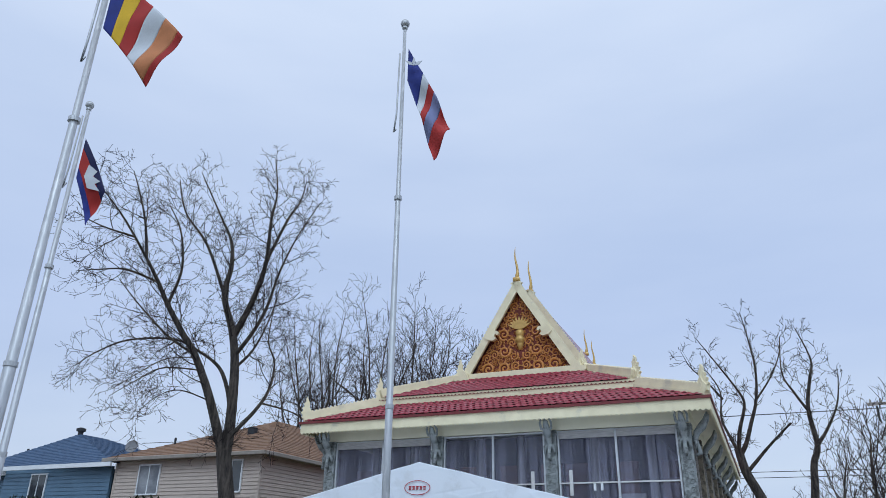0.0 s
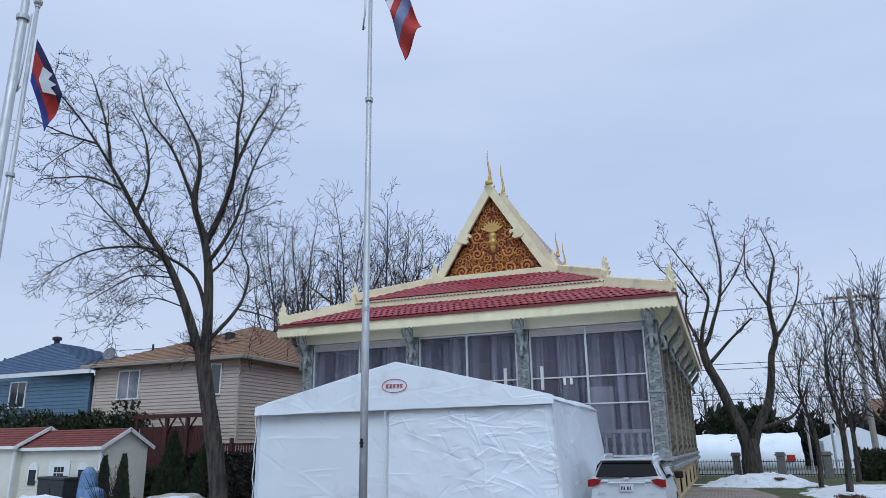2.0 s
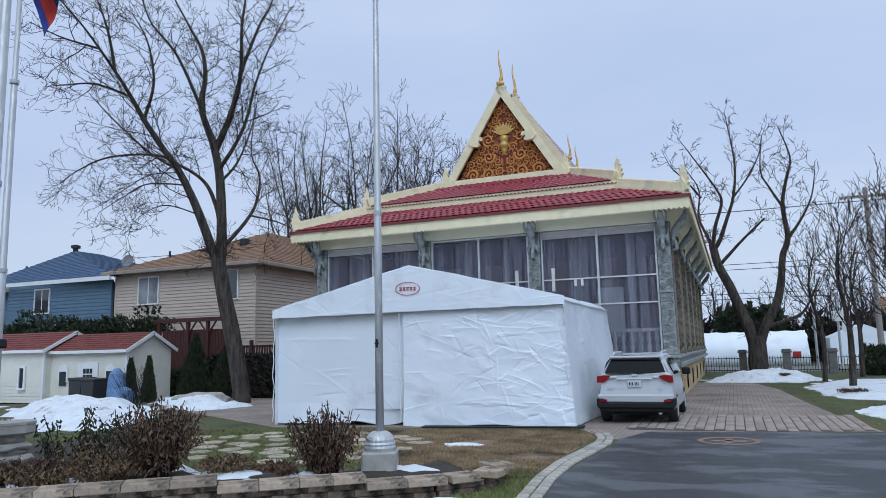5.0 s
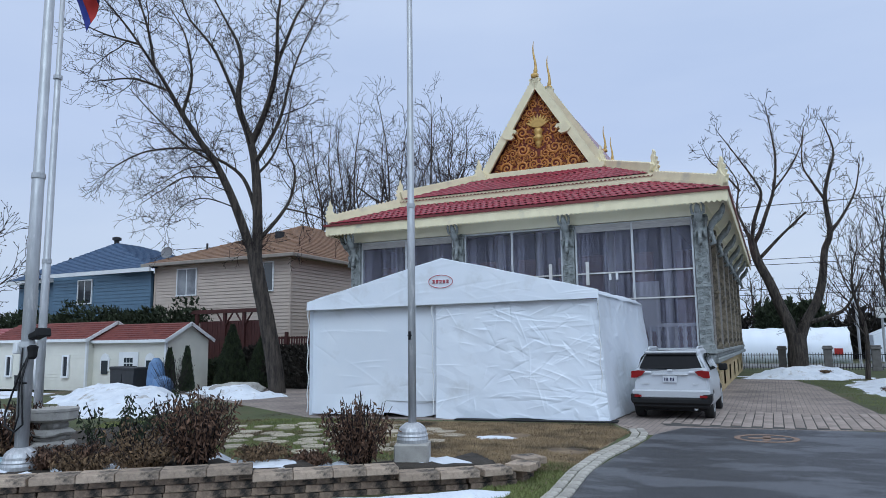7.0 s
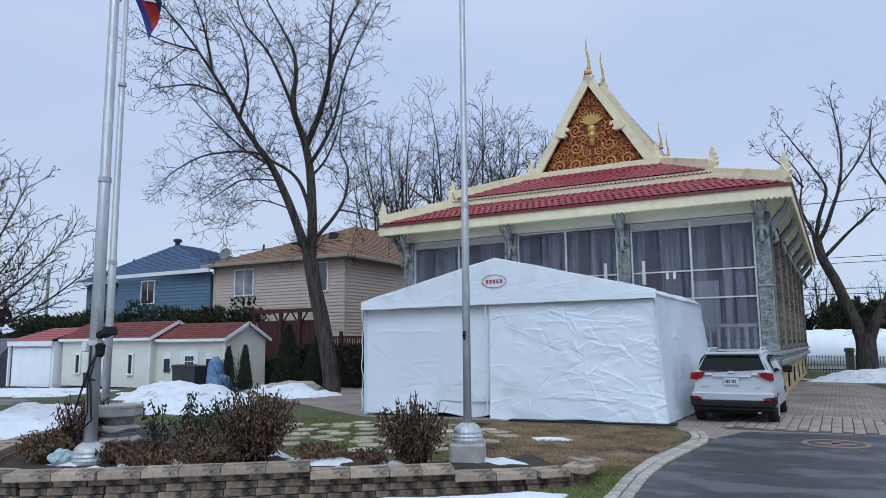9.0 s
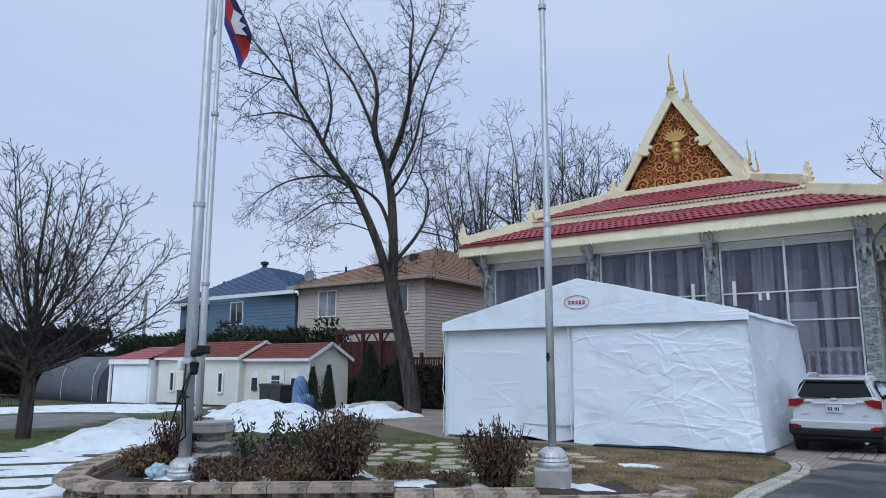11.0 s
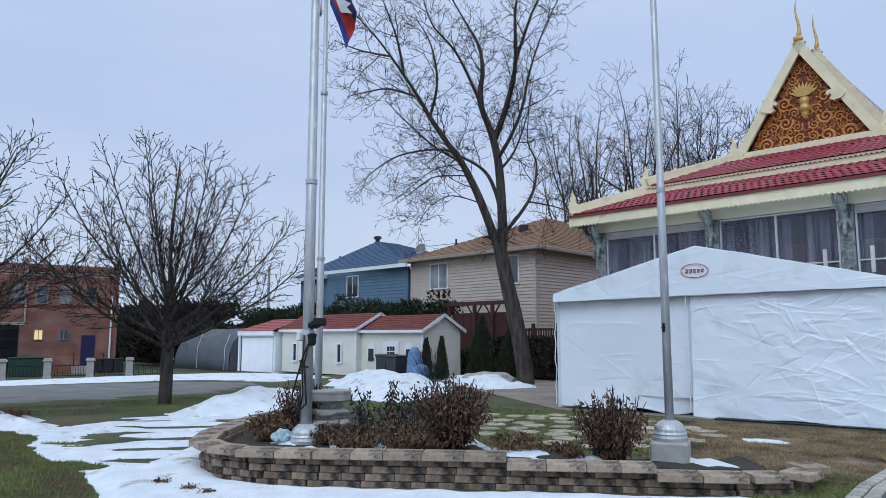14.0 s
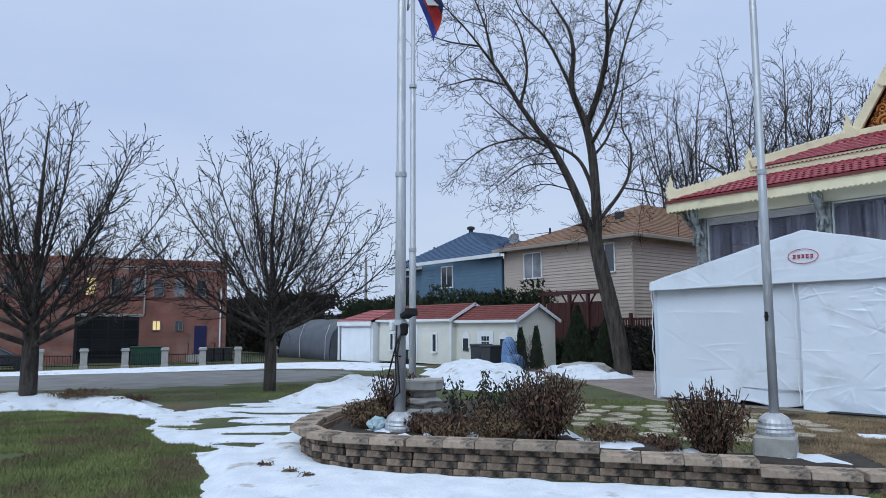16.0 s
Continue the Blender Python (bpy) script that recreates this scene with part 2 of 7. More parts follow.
M_YEL = mat("flag_yellow", (0.75, 0.45, 0.02), None, 0.8, scale=3)
M_FWHITE = mat("flag_white", (0.62, 0.64, 0.68), None, 0.8, scale=3)
M_ORANGE = mat("flag_orange", (0.60, 0.22, 0.09), None, 0.8, scale=3)
M_LOGO = mat("logo_red", (0.45, 0.03, 0.05), None, 0.5, bump=0)
M_TINT = mat("tinted_glass", (0.010, 0.011, 0.013), None, 0.08, bump=0, spec=0.22)

# ---- building tools ----
RNG = random.Random(7)


def thing(name, loc, label, category, rz=0.0, group="", kind=""):
    ob = new(name)
    ob.empty_display_size = 0.2
    ob.matrix_world = pose(*loc, 0, 0, rz)
    return tagged(ob, label, category, group, kind)


def part(name, bm, material, parent=None, label="", smooth=False, m=None):
    me = bpy.data.meshes.new(name)
    if not isinstance(bm, tuple):
        bm.to_mesh(me)
        bm.free()
    else:
        me.from_pydata(*bm)
    if smooth:
        for p in me.polygons:
            p.use_smooth = True
    me.materials.append(material)
    ob = new(name, me)
    if parent:
        ob.parent = parent
    if m is not None:
        ob.matrix_basis = m
    return tagged(ob, label)


def again(ob, m, parent=None):
    """Another piece on the same mesh."""
    o = new(ob.name.split(".")[0], ob.data)
    o.parent = parent or ob.parent
    o.matrix_basis = m
    return o


def box(bm, x0, x1, y0, y1, z0, z1, bevel=0.0, m=None):
    r = bmesh.ops.create_cube(bm, size=1.0)
    vs = r["verts"]
    bmesh.ops.scale(bm, vec=(x1 - x0, y1 - y0, z1 - z0), verts=vs)
    bmesh.ops.translate(bm, vec=((x0 + x1) / 2, (y0 + y1) / 2, (z0 + z1) / 2), verts=vs)
    if m is not None:
        bmesh.ops.transform(bm, matrix=m, verts=vs)
    if bevel:
        es = list({e for v in vs for e in v.link_edges})
        bmesh.ops.bevel(bm, geom=es, offset=bevel, segments=1, affect="EDGES")
    return bm


def boxes(*bs, bevel=0.0):
    bm = bmesh.new()
    for b in bs:
        box(bm, *b, bevel=bevel)
    return bm


def tube(bm, pts, radii, n=8, caps=True):
    """A tapered tube along points."""
    pts = [Vector(p) for p in pts]
    rings = []
    side = None
    for i, p in enumerate(pts):
        d = (pts[min(i + 1, len(pts) - 1)] - pts[max(i - 1, 0)]).normalized()
        if side is None:
            side = d.orthogonal().normalized()
        side = (side - d * side.dot(d)).normalized()
        up = d.cross(side)
        r = radii[i] if isinstance(radii, (list, tuple)) else radii
        rings.append([bm.verts.new(p + r * (math.cos(2 * math.pi * k / n) * side + math.sin(2 * math.pi * k / n) * up)) for k in range(n)])
    for a, b in zip(rings, rings[1:]):
        for k in range(n):
            bm.faces.new((a[k], a[(k + 1) % n], b[(k + 1) % n], b[k]))
    if caps:
        bm.faces.new(rings[0][::-1])
        bm.faces.new(rings[-1])
    return bm


def lathe(bm, profile, n=20, x=0.0, y=0.0, hollow=False):
    """A turned shape from (radius, height) pairs."""
    rings = [[bm.verts.new((x + r * math.cos(2 * math.pi * k / n), y + r * math.sin(2 * math.pi * k / n), z)) for k in range(n)] for r, z in profile]
    for a, b in zip(rings, rings[1:]):
        for k in range(n):
            bm.faces.new((a[k], a[(k + 1) % n], b[(k + 1) % n], b[k]))
    if hollow:
        for k in range(n):
            bm.faces.new((rings[-1][k], rings[-1][(k + 1) % n], rings[0][(k + 1) % n], rings[0][k]))
        return bm
    bm.faces.new(rings[0][::-1])
    bm.faces.new(rings[-1])
    return bm


def prism(bm, outline, axis, a, b):
    """An outline of 2D points pushed from a to b along an axis."""
    def at(p, v):
        return {"x": (v, p[0], p[1]), "y": (p[0], v, p[1]), "z": (p[0], p[1], v)}[axis]
    lo = [bm.verts.new(at(p, a)) for p in outline]
    hi = [bm.verts.new(at(p, b)) for p in outline]
    n = len(outline)
    for k in range(n):
        bm.faces.new((lo[k], lo[(k + 1) % n], hi[(k + 1) % n], hi[k]))
    bm.faces.new(lo[::-1])
    bm.faces.new(hi)
    bmesh.ops.recalc_face_normals(bm, faces=bm.faces)
    return bm


def slab(bm, corners, t):
    """A sheet through corners, t thick downwards."""
    top = [bm.verts.new(c) for c in corners]
    low = [bm.verts.new((c[0], c[1], c[2] - t)) for c in corners]
    n = len(corners)
    bm.faces.new(top)
    bm.faces.new(low[::-1])
    for k in range(n):
        bm.faces.new((top[k], low[k], low[(k + 1) % n], top[(k + 1) % n]))
    bmesh.ops.recalc_face_normals(bm, faces=bm.faces)
    return bm


def smoothstep(a, b, v):
    t = min(1.0, max(0.0, (v - a) / (b - a)))
    return t * t * (3 - 2 * t)


def ground_height(x, y):
    return -0.95 * smoothstep(-22, -52, x) if x < -22 else 0.0


def nz(x, y, s, seed=0.0):
    return noise.noise((x * s + seed * 13.7, y * s - seed * 7.1, seed))

# ---- ground ----
def grid(xs, ys, height):
    vs = [(x, y, height(x, y)) for y in ys for x in xs]
    w = len(xs)
    fs = [(j * w + i, j * w + i + 1, (j + 1) * w + i + 1, (j + 1) * w + i) for j in range(len(ys) - 1) for i in range(w - 1)]
    return vs, [], fs


steps = [-1500, -600, -250, -120] + [-80 + 2 * i for i in range(56)] + [40, 80, 200, 600, 1500]
lawn = part("ground", grid(steps, [-1500, -400, -100, -40] + [-20 + 2 * i for i in range(46)] + [90, 150, 400, 1500], ground_height), M_GRASS)
tagged(lawn, "winter lawn, patchy green and brown", "lawn", kind="structure")


def inside(poly, x, y):
    hit = False
    j = len(poly) - 1
    for i in range(len(poly)):
        (xi, yi), (xj, yj) = poly[i], poly[j]
        if (yi > y) != (yj > y) and x < (xj - xi) * (y - yi) / (yj - yi) + xi:
            hit = not hit
        j = i
    return hit


def edge_distance(poly, x, y, closed=True):
    """Distance to an outline, the place along it from 0 to 1, and the side (+1: to its left)."""
    best = (1e9, 0.0, 1)
    n = len(poly)
    segs = n if closed else n - 1
    for i in range(segs):
        (ax, ay), (bx, by) = poly[i], poly[(i + 1) % n]
        dx, dy = bx - ax, by - ay
        t = max(0.0, min(1.0, ((x - ax) * dx + (y - ay) * dy) / (dx * dx + dy * dy)))
        d = math.hypot(x - ax - t * dx, y - ay - t * dy)
        if d < best[0]:
            best = (d, (i + t) / segs, 1 if dx * (y - ay) - dy * (x - ax) > 0 else -1)
    return best


def signed(poly, x, y):
    d = edge_distance(poly, x, y)[0]
    return d if inside(poly, x, y) else -d


def sheet(name, outline, material, label, z=0.004, step=0.5, ragged=0.0, drop=0.05):
    """A ground surface over an outline, following the ground, with a ragged edge."""
    xs = [p[0] for p in outline]
    ys = [p[1] for p in outline]
    pad = ragged + step
    nx, ny = int((max(xs) - min(xs) + 2 * pad) / step) + 1, int((max(ys) - min(ys) + 2 * pad) / step) + 1
    gx = [min(xs) - pad + i * step for i in range(nx + 1)]
    gy = [min(ys) - pad + i * step for i in range(ny + 1)]

    def h(x, y):
        d = signed(outline, x, y) + ragged * (nz(x, y, 0.9, 3) + 0.5 * nz(x, y, 2.7, 4))
        return ground_height(x, y) + (z if d > 0 else max(-drop, z + d * 0.08))
    vs, _, fs = grid(gx, gy, h)
    fs = [f for f in fs if max(vs[k][2] - ground_height(vs[k][0], vs[k][1]) for k in f) > -0.01]
    return tagged(part(name, (vs, [], fs), material), label, name.replace("_", " "), kind="structure")


def slabsheet(name, outline, material, label, z=0.004, t=0.05):
    bm = bmesh.new()
    slab(bm, [(x, y, z) for x, y in outline], t)
    bmesh.ops.triangulate(bm, faces=bm.faces)
    return tagged(part(name, bm, material), label, name.replace("_", " "), kind="structure")


slabsheet("paved_court", [(-30, 22.8), (-14.8, 16.6), (-9.7, 13.6), (-3.0, 14.6), (-2.3, 13.2), (-1.9, 12.9), (-1.6, 14.2), (0.57, 14.5), (2.4, 15.0), (2.06, 17.5), (1.7, 22), (1.35, 27.4), (0.6, 31.8), (-1.6, 32), (-1.6, 41), (-14, 41), (-14, 23)], M_PAVEBED, "worn grey concrete paver court", 0.003)
slabsheet("driveway", [(-2.2, -6), (-2.1, 8.0), (-2.16, 9.3), (-2.12, 10.4), (-2.0, 11.6), (-1.95, 13.1), (-1.6, 14.2), (0.57, 14.5), (9, 15.6), (9, -6)], M_ASPHALT, "damp black asphalt driveway with grey worn patches", 0.007)
sheet("dry_lawn", [(-9.5, 13.2), (-3.0, 14.4), (-2.35, 13.2), (-2.45, 11.2), (-2.4, 7.6), (-3.2, 7.7), (-5.2, 9.6)], M_DRY, "brown dead grass beside the driveway", 0.002, 0.25, 0.25)
sheet("gravel_road", [(-60, -16), (-40, 1), (-29.5, 8.6), (-24.5, 13.6), (-22, 13.6), (-19.6, 10.2), (-20, 6.1), (-21.8, 2.4), (-26, -8), (-40, -20)], M_ROAD, "grey gravel road edged with old snow", 0.006, 0.8, 0.5)

# ---- snow ----
SNOWS = []


def snow_level(spec, x, y):
    poly, h, w, streak, seed = spec
    d = signed(poly, x, y) + w * (0.9 * nz(x, y, 1.1, seed) + 0.4 * nz(x, y, 3.5, seed + 1))
    v = h * smoothstep(0, w * 2.2, d) + 0.015 * h / 0.1 * nz(x, y, 2.2, seed + 2) * smoothstep(0, w, d)
    if d <= 0:
        v = d * 0.15
    if streak:
        a, b = x * 0.616 + y * 0.788, -x * 0.788 + y * 0.616
        g = nz(a, b * 3.6, 0.55, seed + 3) + 0.5 * nz(a, b * 3.0, 1.5, seed + 4) + streak
        v = min(v, h * 0.5 * g)
    v += 0.006 * nz(x, y, 7.0, seed + 5)
    if h > 0.15 and d > 0:
        v += h * (0.30 * nz(x, y, 1.4, seed + 6) + 0.20 * nz(x, y, 3.6, seed + 7) + 0.10 * nz(x, y, 8.0, seed + 8)) * smoothstep(0, w, d)
    return max(-0.06, v)


def snow(outline, h, w, label, step=0.14, streak=0.0, seed=1):
    spec = (outline, h, w, streak, seed)
    SNOWS.append(spec)
    xs = [p[0] for p in outline]
    ys = [p[1] for p in outline]
    pad = w + step
    nx, ny = int((max(xs) - min(xs) + 2 * pad) / step) + 1, int((max(ys) - min(ys) + 2 * pad) / step) + 1
    lev = {}

    def z(x, y):
        lev[(x, y)] = snow_level(spec, x, y)
        return ground_height(x, y) + lev[(x, y)] + 0.004
    vs, _, fs = grid([min(xs) - pad + i * step for i in range(nx + 1)], [min(ys) - pad + i * step for i in range(ny + 1)], z)
    fs = [f for f in fs if max(lev[(vs[k][0], vs[k][1])] for k in f) > -0.015]
    return tagged(part("snow", (vs, [], fs), M_SNOW, smooth=True), label, "snow", kind="stuff")


WALL_LINE = [(-3.25, 8.85), (-2.92, 8.55), (-2.95, 8.15), (-3.3, 7.78), (-4.17, 7.12), (-5.5, 6.08), (-6.9, 4.95), (-7.4, 4.6), (-7.9, 4.45), (-8.4, 4.55), (-8.9, 4.92), (-9.45, 5.5), (-10.1, 6.3), (-10.5, 7.1), (-10.5, 7.9)]
snow([(-5.4, 1.6), (-7.3, 2.75), (-8.0, 3.0), (-9.6, 3.3), (-9.3, 3.9), (-10.4, 5.3), (-9.9, 6.0), (-9.0, 5.0), (-8.3, 4.5), (-7.55, 4.35), (-6.75, 4.55), (-5.25, 5.72), (-4.0, 6.72), (-3.15, 7.4), (-2.75, 7.6), (-2.7, 7.3), (-3.3, 6.4), (-4.2, 5.0)], 0.09, 0.14, "half-melted snow along the stone garden wall", 0.1, 0, 1)
snow([(-10.6, 3.3), (-13.7, 3.9), (-15.0, 6.1), (-14.2, 8.1), (-12.6, 8.3), (-10.6, 6.8), (-9.6, 5.5), (-9.4, 3.9)], 0.10, 0.3, "thin streaks of melting snow on the lawn", 0.11, 0.16, 5)
snow([(-13.6, 6.4), (-15.4, 7.2), (-18.9, 10.6), (-18.5, 12.4), (-15.6, 10.6), (-12.9, 8.6)], 0.27, 0.45, "heap of old snow on the lawn", 0.16, 0, 7)
snow([(-14.6, 11.6), (-18.9, 14.2), (-22.6, 16.8), (-20.5, 18.2), (-17.2, 17.6), (-15.6, 16.2), (-13.2, 13.0)], 0.42, 0.7, "large heap of old snow before the sheds", 0.18, 0, 9)
snow([(-17.2, 18.3), (-19.2, 19.4), (-17.2, 20.4), (-14.3, 18.8), (-14.7, 16.8)], 0.30, 0.4, "snow heap at the edge of the paved court", 0.18, 0, 11)
snow([(-46, -6), (-40.5, 4.3), (-38.0, 9.0), (-37.8, 14.5), (-34.2, 18.6), (-24.0, 17.8), (-22.8, 14.6), (-27.5, 13.6), (-29.8, 9.7), (-32, 6.2), (-36, 2), (-42, -8)], 0.14, 0.5, "band of snow along the road", 0.3, 0, 13)
snow([(-19.4, 0.6), (-19.2, 2.4), (-18.4, 3.9), (-16.2, 4.7), (-14.0, 4.5), (-13.6, 4.0), (-15.0, 3.5), (-16.3, 2.6), (-16.8, 0.8)], 0.17, 0.3, "ridge of dirty snow round a tree", 0.14, 0, 15)
snow([(2.2, 29.5), (3.9, 33.3), (7, 33), (7.5, 24), (4.0, 22.3), (2.5, 23.4)], 0.12, 0.5, "patch of melting snow under the trees", 0.2, 0, 17)
snow([(2.45, 19.2), (4.2, 22.0), (7, 21), (6, 16.5), (2.9, 16.6)], 0.12, 0.35, "patch of melting snow beside the paving", 0.16, 0, 19)
snow([(-1.0, 31.9), (-1.2, 34), (0.4, 38.5), (3.0, 38.5), (3.6, 33.5), (2.2, 31.6)], 0.36, 0.7, "ploughed snow heap at the end of the paving", 0.22, 0, 21)
snow([(-4.6, 11.5), (-4.9, 11.9), (-4.3, 12.1), (-4.0, 11.7)], 0.03, 0.1, "small remnant of snow on dead grass", 0.08, 0, 25)


def snow_at(x, y):
    return max(snow_level(s, x, y) for s in SNOWS if min(p[0] for p in s[0]) - 1 < x < max(p[0] for p in s[0]) + 1 and min(p[1] for p in s[0]) - 1 < y < max(p[1] for p in s[0]) + 1) if any(min(p[0] for p in s[0]) - 1 < x < max(p[0] for p in s[0]) + 1 and min(p[1] for p in s[0]) - 1 < y < max(p[1] for p in s[0]) + 1 for s in SNOWS) else -1.0


def blades(name, outline, count, hmin, hmax, material, label, seed):
    """Short grass as single bent blades."""
    rg = random.Random(seed)
    xs = [p[0] for p in outline]
    ys = [p[1] for p in outline]
    vs, fs = [], []
    made = 0
    while made < count:
        x, y = rg.uniform(min(xs), max(xs)), rg.uniform(min(ys), max(ys))
        made += 1
        if not inside(outline, x, y) or nz(x, y, 0.7, 30) < -0.5:
            continue
        if snow_at(x, y) > -0.005:
            continue
        a = rg.uniform(0, 6.283)
        h = rg.uniform(hmin, hmax)
        w = 0.006
        lean = rg.uniform(0.2, 1.0) * h
        c, s = math.cos(a), math.sin(a)
        b = rg.uniform(0, 6.283)
        k = len(vs)
        z = ground_height(x, y)
        vs += [(x - w * c, y - w * s, z), (x + w * c, y + w * s, z), (x + lean * math.cos(b), y + lean * math.sin(b), z + h)]
        fs.append((k, k + 1, k + 2))
    return tagged(part(name, (vs, [], fs), material), label, "grass", kind="stuff")


M_BLADE = mat("grass_blade", (0.215, 0.245, 0.078), (0.10, 0.12, 0.040), 0.8, scale=0.9, bump=0, spot=(0.15, 0.105, 0.065), spot_scale=0.6, spot_amt=0.5)
M_STRAW = mat("straw_blade", (0.38, 0.275, 0.16), (0.19, 0.135, 0.08), 0.85, scale=2, bump=0, spot=(0.07, 0.055, 0.035), spot_scale=0.8, spot_amt=0.45)
blades("grass", [(-6, 1.2), (-7.6, 2.6), (-9.6, 3.2), (-10.8, 3.3), (-14, 3.4), (-19, 2.8), (-19, 9.5), (-13, 9.8), (-10.9, 7), (-15, 8), (-20, -3), (-8, -3)], 120000, 0.015, 0.05, M_BLADE, "short green winter grass", 1)
blades("near_grass", [(-4.5, 0.2), (-6.5, 2.4), (-9.6, 3.7), (-13.9, 4.4), (-15.2, 2.9), (-17, -2), (-8, -3), (-4.5, -1)], 260000, 0.015, 0.05, M_BLADE, "short green winter grass", 7)
blades("dead_grass", [(-8.4, 13.3), (-3.0, 14.3), (-2.4, 13.2), (-2.5, 11.2), (-2.45, 9.0), (-3.2, 8.9), (-5.2, 9.4), (-6.8, 10.6)], 100000, 0.015, 0.05, M_STRAW, "short brown dead grass", 2)
blades("lawn_grass", [(-13.5, 11.4), (-9.6, 13.3), (-7.2, 13.6), (-5.6, 10.6), (-4.6, 9.1), (-8.5, 8.3), (-11, 8)], 80000, 0.015, 0.05, M_BLADE, "short green winter grass", 8)
blades("edge_grass", [(-3.1, 6.4), (-2.15, 6.6), (-2.4, 9.6), (-3.3, 9.6), (-3.0, 8.6)], 14000, 0.015, 0.05, M_BLADE, "short green grass at the end of the wall", 9)
blades("verge_grass", [(2.2, 15.6), (1.8, 22), (1.5, 27.4), (0.8, 31.5), (5, 34), (9, 34), (9, 16)], 20000, 0.03, 0.06, M_BLADE, "short green grass under the trees", 4)

# ---- temple ----
TX, TY = -7.34, 21.0
HW, DEPTH = 5.88, 20.4
temple = thing("temple", (TX, TY, 0), "temple hall with red tiled roof, cream trim, carved stone columns", "temple")
EX = HW + 0.64
part("base", boxes((-HW + 0.1, HW - 0.1, 0.14, DEPTH, 0, 1.0)), M_MORTAR, temple, "yellow brick base")
part("ledge", boxes((-HW - 0.12, HW + 0.12, -0.1, DEPTH, 0.98, 1.12), (-HW - 0.04, HW + 0.04, -0.02, DEPTH, 1.12, 1.24), (-HW - 0.1, HW + 0.1, -0.08, DEPTH, 1.24, 1.34), bevel=0.02), M_STONE, temple, "moulded grey stone ledge")
# backing behind the bays; its dark colour stands for the unlit room
part("inner_wall", boxes((-HW + 1.2, HW - 1.2, 1.9, DEPTH - 1, 1.34, 5.3)), M_UNLIT_ROOM, temple, "inner wall, coloured dark for the unlit interior")
for b in ((-HW, HW, 0.02, 0.4, 5.16, 5.55), (-HW, -HW + 0.4, 0.4, DEPTH, 5.16, 5.55), (HW - 0.4, HW, 0.4, DEPTH, 5.16, 5.55)):
    part("beam", boxes(b), M_CREAM_PALE, temple, "pale cream beam")
part("soffit", boxes((-HW - 0.55, HW + 0.55, -0.55, DEPTH + 0.55, 5.55, 5.62)), M_CREAM_PALE, temple)


def toothed(length, z0, z1, pitch, depth, t, up=False):
    """A board along x with saw teeth on its lower or upper edge."""
    bm = bmesh.new()
    n = int(length / pitch)
    pitch = length / n
    base, tip = (z1, z1 + depth) if up else (z0, z0 - depth)
    low = [(i * pitch * 0.5, base if i % 2 == 0 else tip) for i in range(2 * n + 1)]
    other = [(length, z0 if up else z1), (0, z0 if up else z1)]
    for i in range(n):
        a, b, c = low[2 * i], low[2 * i + 1], low[2 * i + 2]
        for y in (0, t):
            v = [bm.verts.new((p[0], y, p[1])) for p in (a, b, c)]
            bm.faces.new(v)
        for p, q in ((a, b), (b, c)):
            bm.faces.new([bm.verts.new(w) for w in ((p[0], 0, p[1]), (q[0], 0, q[1]), (q[0], t, q[1]), (p[0], t, p[1]))])
    box(bm, 0, length, 0, t, z0, z1)
    return bm


part("fascia", toothed(2 * EX, 0.0, 0.27, 0.14, 0.06, 0.05), M_CREAM, temple, "cream fascia with a saw-tooth edge", m=pose(-EX, -0.66, 5.42))
part("fascia", toothed(DEPTH + 1.3, 0.0, 0.27, 0.14, 0.06, 0.05), M_CREAM, temple, "cream fascia with a saw-tooth edge", m=pose(EX, -0.65, 5.42, 0, 0, 90))
part("fascia", toothed(DEPTH + 1.3, 0.0, 0.27, 0.14, 0.06, 0.05), M_CREAM, temple, "cream fascia with a saw-tooth edge", m=pose(-EX + 0.05, -0.65, 5.42, 0, 0, 90))
for b in ((-EX - 0.05, EX + 0.05, -0.72, -0.55, 5.69, 5.77), (EX - 0.1, EX + 0.05, -0.55, DEPTH + 0.7, 5.69, 5.77), (-EX - 0.05, -EX + 0.1, -0.55, DEPTH + 0.7, 5.69, 5.77)):
    part("eave_trim", boxes(b), M_TILE_EDGE, temple, "dark red eave trim")


# scroll reliefs
def scroll_mesh(turns, r, thick):
    bm = bmesh.new()
    n = int(14 * turns)
    pts, rad = [], []
    for i in range(n + 1):
        f = i / n
        a = f * turns * 2 * math.pi
        rr = r * (1 - 0.88 * f)
        pts.append((rr * math.cos(a), 0, rr * math.sin(a)))
        rad.append(thick * (1 - 0.4 * f))
    tube(bm, pts, rad, 5)
    return bm


def leaf_mesh(l, w, t):
    bm = bmesh.new()
    prism(bm, [(0, 0), (w, l * 0.3), (w * 0.7, l * 0.7), (0, l), (-w * 0.7, l * 0.7), (-w, l * 0.3)], "y", -t, t)
    return bm


